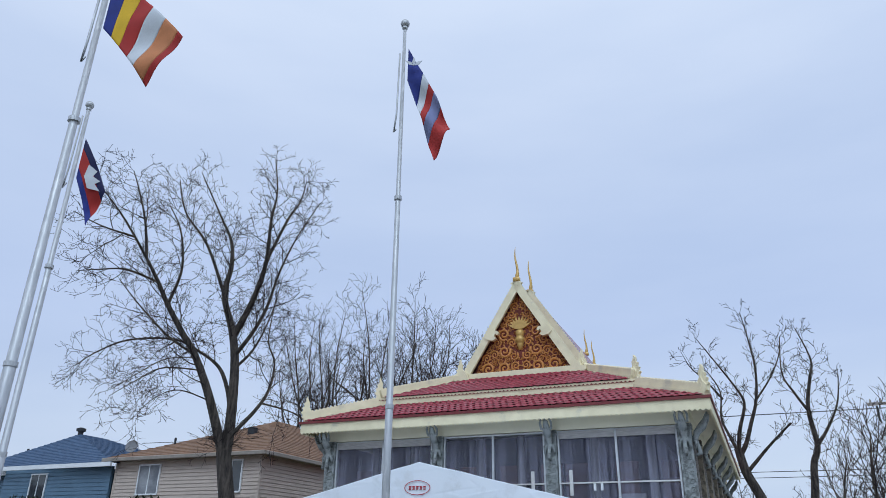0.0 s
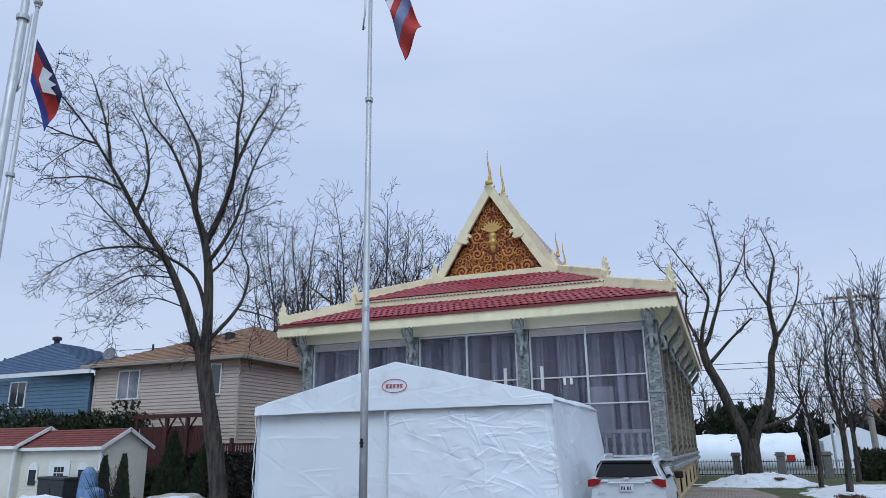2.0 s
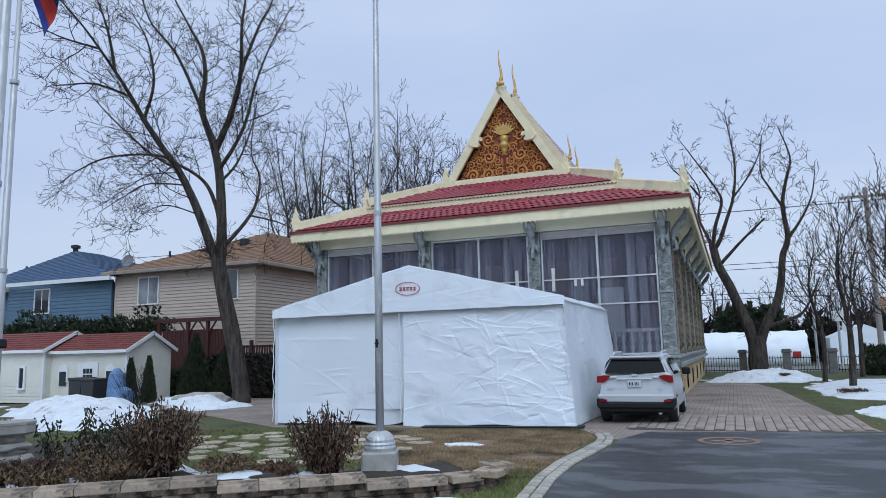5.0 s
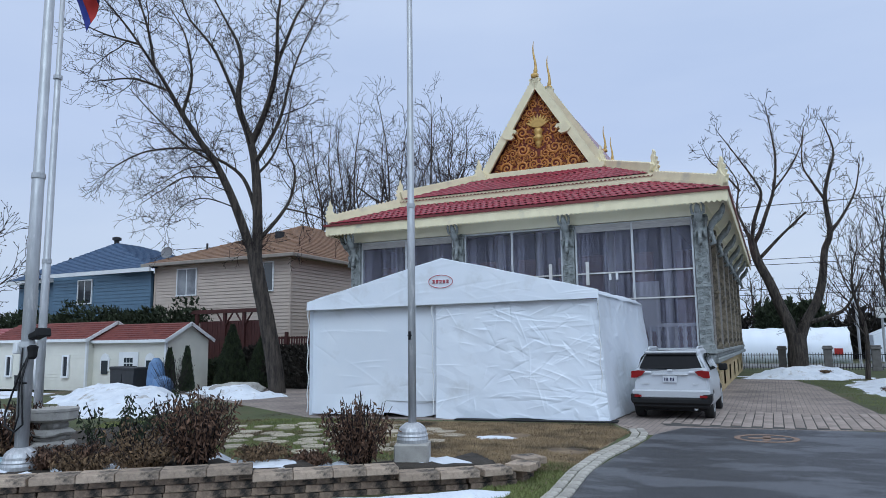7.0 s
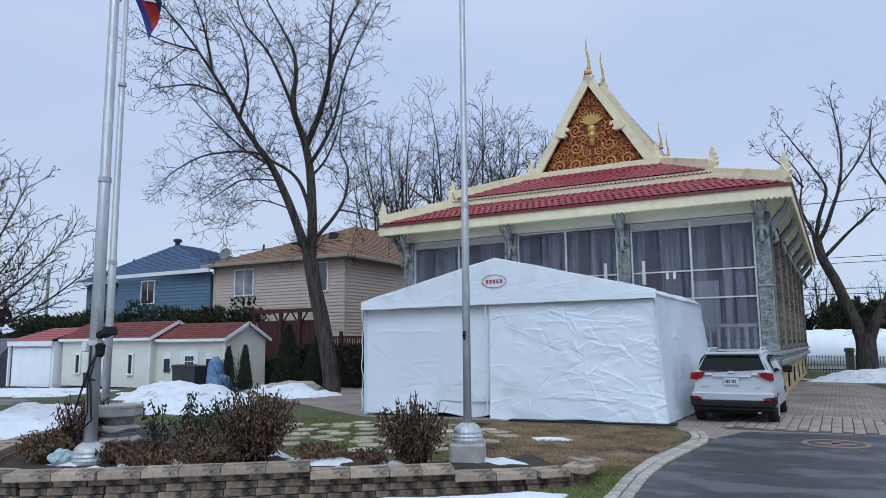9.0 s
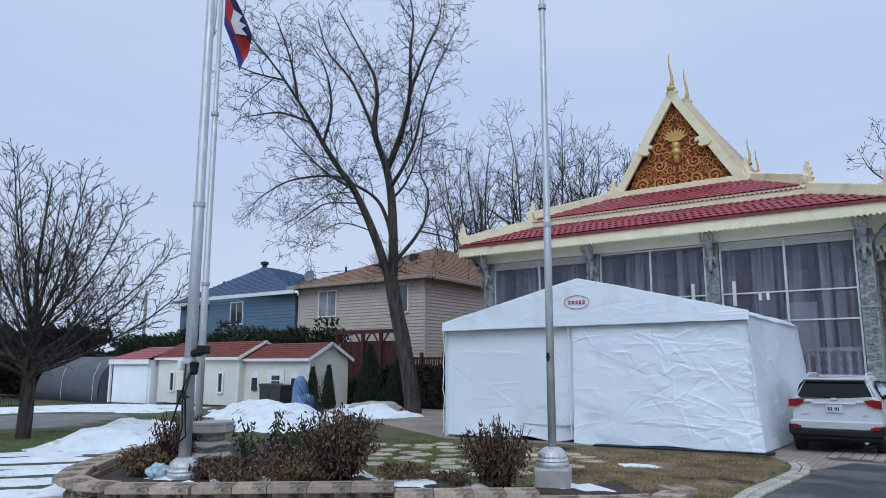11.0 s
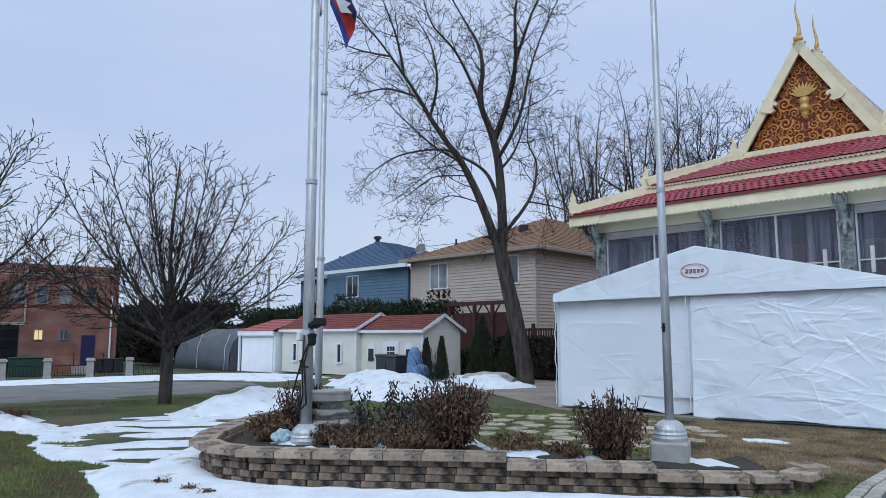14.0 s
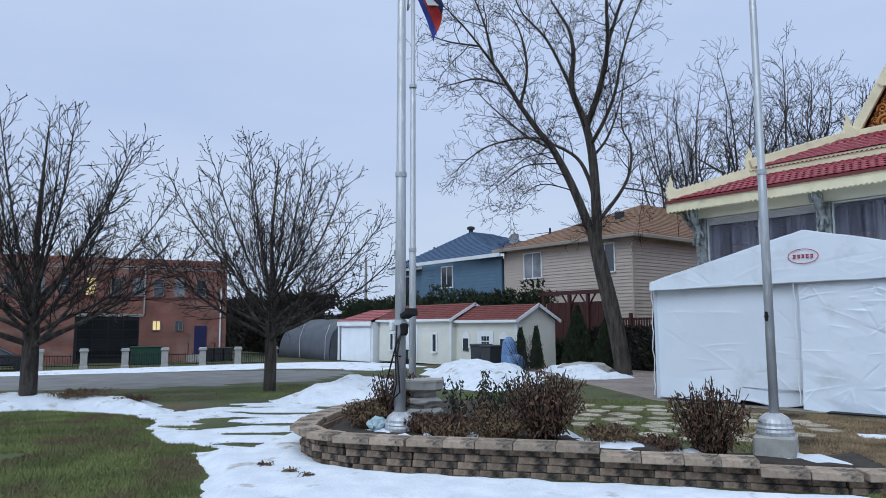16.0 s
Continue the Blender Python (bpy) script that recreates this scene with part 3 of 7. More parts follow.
def naga(h):
    """A flame-shaped finial, standing at its foot, facing along x."""
    bm = bmesh.new()
    line = [(-0.16, 0), (0.20, 0), (0.17, 0.16), (0.26, 0.26), (0.16, 0.34), (0.22, 0.46), (0.11, 0.52), (0.15, 0.66), (0.05, 0.74), (0.06, 0.9), (0.0, 1.0), (-0.04, 0.84), (-0.12, 0.7), (-0.10, 0.52), (-0.20, 0.38), (-0.14, 0.18)]
    prism(bm, [(x * h, z * h) for x, z in line], "y", -0.07 * h, 0.07 * h)
    tube(bm, [(-0.05 * h, -0.09 * h, 0.08 * h), (0.06 * h, -0.09 * h, 0.3 * h), (-0.03 * h, -0.08 * h, 0.5 * h), (0.02 * h, -0.07 * h, 0.72 * h)], [0.05 * h, 0.05 * h, 0.04 * h, 0.015 * h], 6)
    return bm


finial = part("finial", naga(0.75), M_CREAM, temple, "cream flame-shaped roof finial", m=pose(EX - 0.12, -0.56, 5.9, 0, 0, -30))
again(finial, pose(-EX + 0.12, -0.56, 5.9, 0, 0, 210))
again(finial, pose(4.42, 0.95, 6.72, 0, 0, -30))
again(finial, pose(-4.42, 0.95, 6.72, 0, 0, 210))
again(finial, pose(2.3, 3.3, 7.75, 0, 0, 0))
again(finial, pose(-2.3, 3.3, 7.75, 0, 0, 180))
again(finial, pose(EX - 0.12, DEPTH + 0.5, 5.9, 0, 0, 30))
again(finial, pose(4.42, DEPTH - 0.9, 6.72, 0, 0, 30))


def hip_ridge(p, q, w=0.2, h=0.24):
    """A cream ridge beam with small crest teeth, from p down to q."""
    p, q = Vector(p), Vector(q)
    d = q - p
    rz = math.degrees(math.atan2(d.y, d.x))
    tilt = -math.degrees(math.atan2(d.z, math.hypot(d.x, d.y)))
    bm = toothed(d.length, 0, h, 0.13, 0.05, w, up=True)
    bmesh.ops.translate(bm, vec=(0, -w / 2, 0), verts=bm.verts)
    box(bm, 0, d.length, -w / 2 - 0.03, w / 2 + 0.03, -0.06, 0.05)
    part("hip_ridge", bm, M_CREAM, temple, "cream ridge beam with a crest", m=Matrix.Translation(p) @ Matrix.Rotation(radians(rz), 4, "Z") @ Matrix.Rotation(radians(tilt), 4, "Y"))


for s in (1, -1):
    hip_ridge((s * 4.4, 0.92, 6.50), (s * (EX - 0.05), -0.6, 5.82))
    hip_ridge((s * 2.35, 3.4, 7.68), (s * 4.35, 0.9, 6.76))
    hip_ridge((s * 4.4, DEPTH - 0.92, 6.50), (s * (EX - 0.05), DEPTH + 0.6, 5.82))
for b in ((-4.5, 4.5, 0.84, 0.9, 6.40, 6.66), (4.44, 4.5, 0.9, DEPTH - 0.9, 6.40, 6.66), (-4.5, -4.44, 0.9, DEPTH - 0.9, 6.40, 6.66)):
    part("band", boxes(b), M_CREAM, temple, "cream trim band")
part("band_teeth", toothed(9.0, 0, 0.04, 0.13, 0.05, 0.04), M_CREAM, temple, "cream tooth moulding", m=pose(-4.5, 0.80, 6.66))
part("gable_sill", boxes((-2.25, 2.25, 3.22, 3.4, 7.70, 7.9), bevel=0.01), M_CREAM, temple)


def roof_body(front_y, z0, back_y, z1, hx0, hx1, name):
    bm = bmesh.new()
    b0, b1 = DEPTH - front_y, DEPTH - back_y
    slab(bm, [(-hx0, front_y, z0), (hx0, front_y, z0), (hx1, back_y, z1), (-hx1, back_y, z1)], 0.06)
    slab(bm, [(hx0, front_y, z0), (hx0, b0, z0), (hx1, b1, z1), (hx1, back_y, z1)], 0.06)
    slab(bm, [(-hx0, b0, z0), (-hx0, front_y, z0), (-hx1, back_y, z1), (-hx1, b1, z1)], 0.06)
    slab(bm, [(hx0, b0, z0), (-hx0, b0, z0), (-hx1, b1, z1), (hx1, b1, z1)], 0.06)
    return part(name, bm, M_TILE, temple, "red glazed tiles")


lower = roof_body(-0.66, 5.76, 0.9, 6.42, EX, 4.5, "lower_roof")
upper = roof_body(0.82, 6.68, 3.45, 7.74, 4.45, 2.2, "upper_roof")


def tile_mesh(w, l):
    """One pantile: an S-shaped sheet with thickness and a rounded lower lip."""
    xs = [0, 0.14, 0.3, 0.46, 0.62, 0.8, 1.0]
    hs = [0.0, 0.013, 0.019, 0.013, 0.002, -0.002, 0.0]
    vs, fs = [], []
    n = len(xs)
    for y, dz in ((-0.02, 0.015), (l, 0.004)):
        vs += [(x * w, y, h + dz) for x, h in zip(xs, hs)]
    vs += [(x * w, -0.02, h + 0.005) for x, h in zip(xs, hs)]
    for i in range(n - 1):
        fs.append((i, i + 1, n + i + 1, n + i))
        fs.append((2 * n + i, 2 * n + i + 1, i + 1, i))
    return vs, [], fs


def tile_rows(parent, y0, z0, y1, z1, hx0, hx1, w=0.215, l=0.30):
    slope = math.atan2(z1 - z0, y1 - y0)
    run = math.hypot(y1 - y0, z1 - z0)
    rows = int(run / l)
    first = None
    for r in range(rows + 1):
        f = r * l / run
        half = hx0 + (hx1 - hx0) * min(1, f + 0.05)
        k = int(2 * half / w)
        for i in range(k):
            x = -k * w / 2 + i * w + RNG.uniform(-0.006, 0.006)
            m = Matrix.Translation((x, y0 + (y1 - y0) * f, z0 + (z1 - z0) * f + 0.012)) @ Matrix.Rotation(slope, 4, "X")
            if first is None:
                first = part("roof_tile", tile_mesh(w, l), M_TILE, parent, m=m, smooth=True)
            else:
                again(first, m)


# gables
def barge(y, hw, z0, z1, w, t, name):
    for s in (1, -1):
        d = Vector((s * hw, 0, z0 - z1))
        L = d.length
        bm = toothed(L, -w, 0, 0.13, 0.045, t, up=True)
        a = math.atan2(z1 - z0, hw)
        m = Matrix.Translation((0, y, z1)) @ (Matrix.Rotation(a, 4, "Y") if s > 0 else Matrix.Rotation(math.pi, 4, "Z") @ Matrix.Translation((0, -t, 0)) @ Matrix.Rotation(a, 4, "Y"))
        part(name, bm, M_CREAM, temple, "cream bargeboard with a toothed crest", m=m)


def spire(x, y, z, h=1.35):
    bm = bmesh.new()
    pts, rad = [], []
    for i in range(15):
        f = i / 14
        pts.append((x + 0.05 * math.sin(f * 6.0) * (1 - 0.3 * f), y, z + f * h))
        rad.append(0.055 * (1 - f) ** 0.7 + 0.007 + 0.03 * math.exp(-((f - 0.12) / 0.06) ** 2))
    tube(bm, pts, rad, 8)
    box(bm, x - 0.13, x + 0.13, y - 0.1, y + 0.1, z - 0.08, z + 0.08, bevel=0.02)
    part("spire", bm, M_GOLDP, temple, "gilded horn spire", smooth=True)


GB0, GB1 = 7.82, 11.05
bm = bmesh.new()
prism(bm, [(-1.9, GB0), (1.9, GB0), (0, GB1)], "y", 3.5, 3.6)
gable_board = part("gable_board", bm, M_GABLE, temple, "dark red gable board with gilded carving")
bm = bmesh.new()
for s in (1, -1):
    slab(bm, [(0, 3.36, 11.33), (s * 2.2, 3.36, 7.72), (s * 2.2, 5.3, 7.72), (0, 5.3, 11.33)], 0.07)
part("gable_soffit", bm, M_TILE_EDGE, temple)
barge(3.22, 2.32, 7.72, 11.42, 0.27, 0.12, "bargeboard")
barge(5.0, 2.62, 7.62, 11.62, 0.27, 0.12, "rear_bargeboard")
for s in (1, -1):
    bm = prism(bmesh.new(), [(0.16, 0.34), (0.02, 0.24), (-0.14, 0.22), (-0.20, 0.12), (-0.13, 0.06), (-0.07, 0.12), (-0.02, 0.02), (-0.10, -0.06), (0.02, -0.14), (0.26, -0.10), (0.36, 0.02)], "y", 0.0, 0.16)
    bm2 = Matrix.Translation((s * 0.93, 3.16, 9.22)) @ Matrix.Diagonal((s, 1, 1, 1))
    bmesh.ops.transform(bm, matrix=bm2, verts=bm.verts)
    bmesh.ops.recalc_face_normals(bm, faces=bm.faces)
    part("barge_hook", bm, M_CREAM, temple, "cream curled hook on the bargeboard")
for s in (1, -1):
    bm = prism(bmesh.new(), [(-0.30, 0.02), (0.16, 0.0), (0.30, 0.10), (0.24, 0.24), (0.10, 0.22), (0.06, 0.36), (-0.08, 0.44), (-0.20, 0.30)], "y", 0.0, 0.5)
    bmesh.ops.transform(bm, matrix=Matrix.Translation((s * 2.2, 3.02, 7.60)) @ Matrix.Diagonal((s, 1, 1, 1)), verts=bm.verts)
    bmesh.ops.recalc_face_normals(bm, faces=bm.faces)
    part("barge_foot", bm, M_CREAM, temple, "cream curled foot of the bargeboard")
spire(0, 3.28, 11.42)
spire(0, 5.1, 11.55)
spire(0, DEPTH - 5.0, 11.55)
spire(0, DEPTH - 3.2, 11.42)
bm = bmesh.new()
for s in (1, -1):
    slab(bm, [(0, 5.1, 11.52), (0, DEPTH - 5.1, 11.52), (s * 2.6, DEPTH - 5.1, 7.55), (s * 2.6, 5.1, 7.55)], 0.06)
part("main_roof", bm, M_TILE, temple, "steep red tiled roof")
bm = bmesh.new()
prism(bm, [(-1.9, GB0), (1.9, GB0), (0, GB1)], "y", DEPTH - 3.6, DEPTH - 3.5)
part("rear_gable_board", bm, M_GABLE, temple)

# gilded carving of the front gable
big_scroll = None
CR = random.Random(3)
placed = []
scroll_meshes = []
for tries in range(6000):
    r = 0.24 if tries < 60 else 0.17 if tries < 900 else 0.10 if tries < 2600 else 0.06
    z = CR.uniform(GB0 + r * 0.9, GB1 - 0.2)
    lim = 1.9 * (1 - (z - GB0) / (GB1 - GB0)) - r * 1.05
    if lim <= 0:
        continue
    x = CR.uniform(0, lim)
    if x < 0.30 and 8.55 < z < 10.25 and r > 0.09:
        continue
    if x < r * 0.95:
        continue
    if all((x - a) ** 2 + (z - b) ** 2 > (0.93 * (r + c)) ** 2 for a, b, c in placed):
        placed.append((x, z, r))
for x, z, r in placed:
    for s in (1, -1):
        a = 57.0 * x + 83.0 * z
        m = Matrix.Translation((s * x, 3.49, z)) @ Matrix.Rotation(math.pi if s < 0 else 0, 4, "Z") @ Matrix.Rotation(a, 4, "Y") @ Matrix.Diagonal((r, 0.5 * r + 0.1, r, 1))
        if big_scroll is None:
            big_scroll = part("scroll", scroll_mesh(1.6, 1.0, 0.235), M_GOLD, gable_board, m=m, smooth=True)
        else:
            again(big_scroll, m)
petal = None
for x, z, r in placed:
    if r < 0.09:
        continue
    for s in (1, -1):
        for k in range(7):
            a = k * 2 * math.pi / 7 + x * 9
            m = Matrix.Translation((s * x, 3.475, z)) @ Matrix.Rotation(a, 4, "Y") @ Matrix.Translation((0, 0, 0.72 * r)) @ Matrix.Rotation(0.6 * s, 4, "Y") @ Matrix.Diagonal((r, 1, r, 1))
            if petal is None:
                petal = part("petal", leaf_mesh(0.5, 0.13, 0.022), M_GOLD, gable_board, m=m)
            else:
                again(petal, m)
ray = None
for i in range(-4, 5):
    m = pose(0, 3.46, 9.50, 0, i * 16, 0)
    if ray is None:
        ray = part("fan_ray", leaf_mesh(0.52, 0.055, 0.03), M_GOLDP, gable_board, m=m)
    else:
        again(ray, m)
bm = bmesh.new()
lathe(bm, [(r * 0.66, 8.72 + (z - 8.62) * 0.68) for r, z in [(0.06, 8.62), (0.13, 8.70), (0.12, 8.78), (0.2, 8.86), (0.17, 8.92), (0.22, 9.02), (0.28, 9.10), (0.30, 9.22), (0.19, 9.34), (0.24, 9.42), (0.26, 9.56), (0.2, 9.72), (0.05, 9.76)]], 16, 0, 3.5)
part("urn", bm, M_GOLDP, gable_board, "gilded urn carving", smooth=True)

# columns with carved panels
bracket = None


def bracket_mesh():
    """A carved winged support figure reaching out from a column to the eave."""
    bm = bmesh.new()
    tube(bm, [(0, -0.02, 0), (0, -0.16, 0.06), (0, -0.12, 0.25), (0, -0.05, 0.42), (0, -0.12, 0.6), (0, -0.28, 0.78), (0, -0.40, 0.95), (0, -0.46, 1.10)], [0.04, 0.07, 0.05, 0.085, 0.10, 0.12, 0.09, 0.05], 8)
    for s in (1, -1):
        tube(bm, [(0, -0.30, 0.82), (s * 0.15, -0.36, 0.86), (s * 0.17, -0.42, 1.02), (s * 0.12, -0.45, 1.14)], [0.05, 0.045, 0.035, 0.03], 6)
        tube(bm, [(s * 0.02, -0.06, 0.45), (s * 0.13, -0.08, 0.36), (s * 0.15, -0.05, 0.15)], [0.06, 0.06, 0.02], 6)
    bmesh.ops.create_icosphere(bm, subdivisions=1, radius=0.085, matrix=Matrix.Translation((0, -0.42, 1.02)))
    tube(bm, [(0, -0.42, 1.08), (0, -0.44, 1.17)], [0.05, 0.01], 6)
    return bm


M_STONE_BROWN = mat("brown_carved_stone", (0.27, 0.225, 0.165), (0.14, 0.115, 0.085), 0.85, scale=8, bump=0.5, bump_dist=0.02, spot=(0.07, 0.06, 0.048), spot_scale=5, spot_amt=0.5)


def column(x, y, turn):
    global bracket
    stone = M_STONE if turn == 0 else M_STONE_BROWN
    col = part("column", boxes((-0.18, 0.18, -0.18, 0.18, 1.34, 5.16), (-0.22, 0.22, -0.22, 0.22, 1.34, 1.5), (-0.21, 0.21, -0.21, 0.21, 3.10, 3.18), (-0.21, 0.21, -0.21, 0.21, 5.02, 5.16), bevel=0.012), stone, temple, "carved grey stone column" if turn == 0 else "carved brown stone column", m=pose(x, y, 0, 0, 0, turn))
    m = pose(x + 0.2 * math.sin(radians(turn)), y - 0.2 * math.cos(radians(turn)), 4.30, 0, 0, turn)
    if bracket is None:
        bracket = part("bracket", bracket_mesh(), M_STONE, temple, "carved winged support figure under the eave", smooth=True, m=m)
    else:
        again(bracket, m)
    return col


small_scroll = None
for cx in (-5.7, -1.78, 1.88, 5.7):
    col = column(cx, 0.16, 0)
    for k in range(16):
        for s in (1, -1):
            m = Matrix.Translation((s * 0.075, -0.185, 1.62 + k * 0.215 + (0.05 if s > 0 else 0))) @ Matrix.Rotation(k * 1.3 + s, 4, "Y") @ Matrix.Diagonal((0.085 * s, 0.12, 0.085, 1))
            if small_scroll is None:
                small_scroll = part("scroll", scroll_mesh(1.5, 1.0, 0.2), M_STONE, col, m=m, smooth=True)
            else:
                again(small_scroll, m, col)
for k in range(1, 7):
    column(HW - 0.18, 0.16 + k * 3.35, 90)
    column(-HW + 0.18, 0.16 + k * 3.35, -90)
again(bracket, pose(5.9, 0.16, 4.30, 0, 0, 90))
again(bracket, pose(-5.9, 0.16, 4.30, 0, 0, -90))

# front bays: frames, corrugated plastic, planks and battens
def corrugated(w, h, pitch=0.075, amp=0.008):
    vs, fs = [], []
    n = int(w / pitch * 4)
    for j, z in enumerate((0, h)):
        vs += [(i * w / n, amp * math.sin(i * math.pi / 2), z) for i in range(n + 1)]
    for i in range(n):
        fs.append((i, i + 1, n + 2 + i, n + 1 + i))
    return vs, [], fs


M_SHEET = mat("corrugated_plastic", (0.36, 0.36, 0.47), (0.09, 0.09, 0.13), 0.12, scale=2.0, stretch=(5, 5, 0.10), bump=0.1, fine=14, alpha=0.45)
M_PLANK = mat("pale_weathered_plank", (0.50, 0.48, 0.47), (0.34, 0.32, 0.31), 0.85, stretch=(1, 8, 10), scale=5)
M_BATTEN = mat("pale_batten", (0.66, 0.64, 0.62), (0.55, 0.53, 0.50), 0.7, scale=5)
M_CURTAIN = mat("pale_curtain", (0.50, 0.50, 0.54), (0.36, 0.36, 0.40), 0.8, scale=3, stretch=(6, 6, 0.5))
M_MAROON = mat("maroon_door", (0.22, 0.10, 0.075), (0.14, 0.06, 0.045), 0.6, scale=3)
for bay, (x0, x1) in enumerate(((-5.5, -1.98), (-1.58, 1.68), (2.08, 5.5))):
    mid = (x0 + x1) / 2
    win = part("bay_window", boxes((x0, x0 + 0.05, 0.06, 0.13, 1.36, 5.14), (x1 - 0.05, x1, 0.06, 0.13, 1.36, 5.14), (mid - 0.03, mid + 0.03, 0.06, 0.13, 1.36, 5.14), (x0, x1, 0.07, 0.12, 5.09, 5.14), (x0, x1, 0.07, 0.12, 1.36, 1.42)), M_FRAME, temple, "metal framed bay closed with plastic sheet")
    for a, b in ((x0 + 0.05, mid - 0.03), (mid + 0.03, x1 - 0.05)):
        ob = part("plastic_sheet", corrugated(b - a, 3.68), M_SHEET, win, "clear corrugated plastic", m=pose(a, 0.10, 1.4))
        if bay != 1:
            part("plank", boxes((a, b, 0.03, 0.07, 4.90, 5.10), bevel=0.006), M_PLANK, win, "weathered grey plank")
    part("rail", boxes((x0, x1, 0.05, 0.09, 3.63, 3.67)), M_BATTEN, win)
    part("rail", boxes((x0, x1, 0.05, 0.09, 2.84, 2.88)), M_BATTEN, win)
    if bay:
        part("batten", boxes((x0 + 0.32, x0 + 0.42, -0.03, 0.0, 3.30, 4.0), bevel=0.005), M_BATTEN, win, "pale wooden batten")
        if bay == 1:
            part("batten", boxes((x1 - 0.42, x1 - 0.32, -0.03, 0.0, 3.3, 4.0), bevel=0.005), M_BATTEN, win, "pale wooden batten")
        else:
            for q in (1.0, 1.2):
                part("paper_tag", boxes((x0 + q, x0 + q + 0.07, -0.01, 0.03, 3.43, 3.62)), M_WHITE, win, "white paper tag")
    # what stands behind the sheet
    for k in range(5):
        xx = x0 + 0.25 + k * (x1 - x0 - 0.5) / 4 + RNG.uniform(-0.15, 0.15)
        if k % 2:
            part("inner_post", tube(bmesh.new(), [(xx, 1.2, 1.34), (xx, 1.2, 5.2)], 0.13, 12), M_CURTAIN, temple, "pale round inner post", smooth=True)
        else:
            part("inner_door", boxes((xx - 0.35, xx + 0.35, 1.78, 1.88, 1.34, 4.4), bevel=0.01), M_MAROON, temple, "maroon inner door")
    if bay == 2:
        part("curtain", boxes((x0 + 1.5, x0 + 2.3, 0.9, 0.95, 1.9, 3.4)), M_CURTAIN, temple, "pale hanging cloth")
    bal = None
    for k in range(int((x1 - x0) / 0.24)):
        xx = x0 + 0.14 + k * 0.24
        if bal is None:
            bb = bmesh.new()
            lathe(bb, [(0.07, 1.4), (0.05, 1.46), (0.075, 1.58), (0.04, 1.68), (0.075, 1.82), (0.05, 1.94), (0.07, 2.02)], 8)
            bal = part("baluster", bb, M_CURTAIN, win, "pale turned baluster", m=pose(xx, 0.3, 0), smooth=True)
        else:
            again(bal, pose(xx, 0.3, 0), win)
    part("handrail", boxes((x0, x1, 0.22, 0.38, 2.02, 2.12)), M_CURTAIN, win)
# side panes
M_SIDEPANE = mat("brown_tinted_sheet", (0.12, 0.09, 0.07), (0.06, 0.048, 0.042), 0.25, scale=1.5, stretch=(1, 3, 0.4), bump=0.1)
for sx in (1, -1):
    for k in range(6):
        y0 = 0.36 + k * 3.35
        part("side_window", boxes((sx * 5.72 - 0.03, sx * 5.72 + 0.03, y0, y0 + 2.97, 1.36, 5.14)), M_SIDEPANE, temple, "side bay closed with brown tinted sheet")
        for j in range(1, 3):
            part("mullion", boxes((sx * 5.76 - 0.04, sx * 5.76 + 0.04, y0 + j, y0 + j + 0.06, 1.36, 5.14)), M_WOOD, temple, "grey wooden mullion")
        part("basement_window", boxes((sx * (HW - 0.09) - 0.02, sx * (HW - 0.09) + 0.02, y0 + 0.9, y0 + 1.8, 0.15, 0.7)), M_GLASS, temple, "dark basement window")
tile_rows(lower, -0.70, 5.78, 0.86, 6.44, EX - 0.05, 4.6)
tile_rows(upper, 0.78, 6.70, 3.25, 7.70, 4.35, 2.35)
# yellow brick facing at the near corner of the base
brick = None
for c in range(11):
    for k in range(14):
        y = 0.16 + k * 0.25 + (0.125 if c % 2 else 0)
        if 1.15 < y < 2.2 and 1 < c < 8:
            continue
        m = pose(HW - 0.115, y, 0.005 + c * 0.088)
        if brick is None:
            brick = part("brick", boxes((0, 0.055, 0, 0.236, 0, 0.076), bevel=0.004), M_BRICK_YEL, temple, m=m)
        else:
            again(brick, m)
for c in range(11):
    for k in range(6):
        again(brick, pose(HW - 0.1 - k * 0.25 - (0.125 if c % 2 else 0), 0.10, 0.005 + c * 0.088, 0, 0, 90))
part("brick_facing", boxes((HW - 0.11, HW - 0.07, 3.8, DEPTH, 0, 1.0)), M_BRICK_YEL, temple, "yellow brick facing")

# ---- white shelter ----
tent = thing("garage_tent", (-9.86, 13.84, 0), "white tarpaulin garage tent with a peaked roof", "tent", 8.1)


def node(i, j, seed):
    return noise.cell((i + 0.5, j + 0.5, seed + 0.5))


def facets(x, z, size, seed):
    """Flat facets with sharp creases: heights at the corners of slanting triangles."""
    wx, wz = 0.5 * size * noise.noise((x / size * 0.6, z / size * 0.6, seed)), 0.5 * size * noise.noise((x / size * 0.6, z / size * 0.6, seed + 4))
    u, v = (x + wx + 0.35 * z) / size, (z + wz) / (size * 0.8)
    i, j = math.floor(u), math.floor(v)
    f, g = u - i, v - j
    b, c = node(i + 1, j, seed), node(i, j + 1, seed)
    if f + g < 1:
        a = node(i, j, seed)
        return a + (b - a) * f + (c - a) * g
    d = node(i + 1, j + 1, seed)
    return d + (c - d) * (1 - f) + (b - d) * (1 - g)


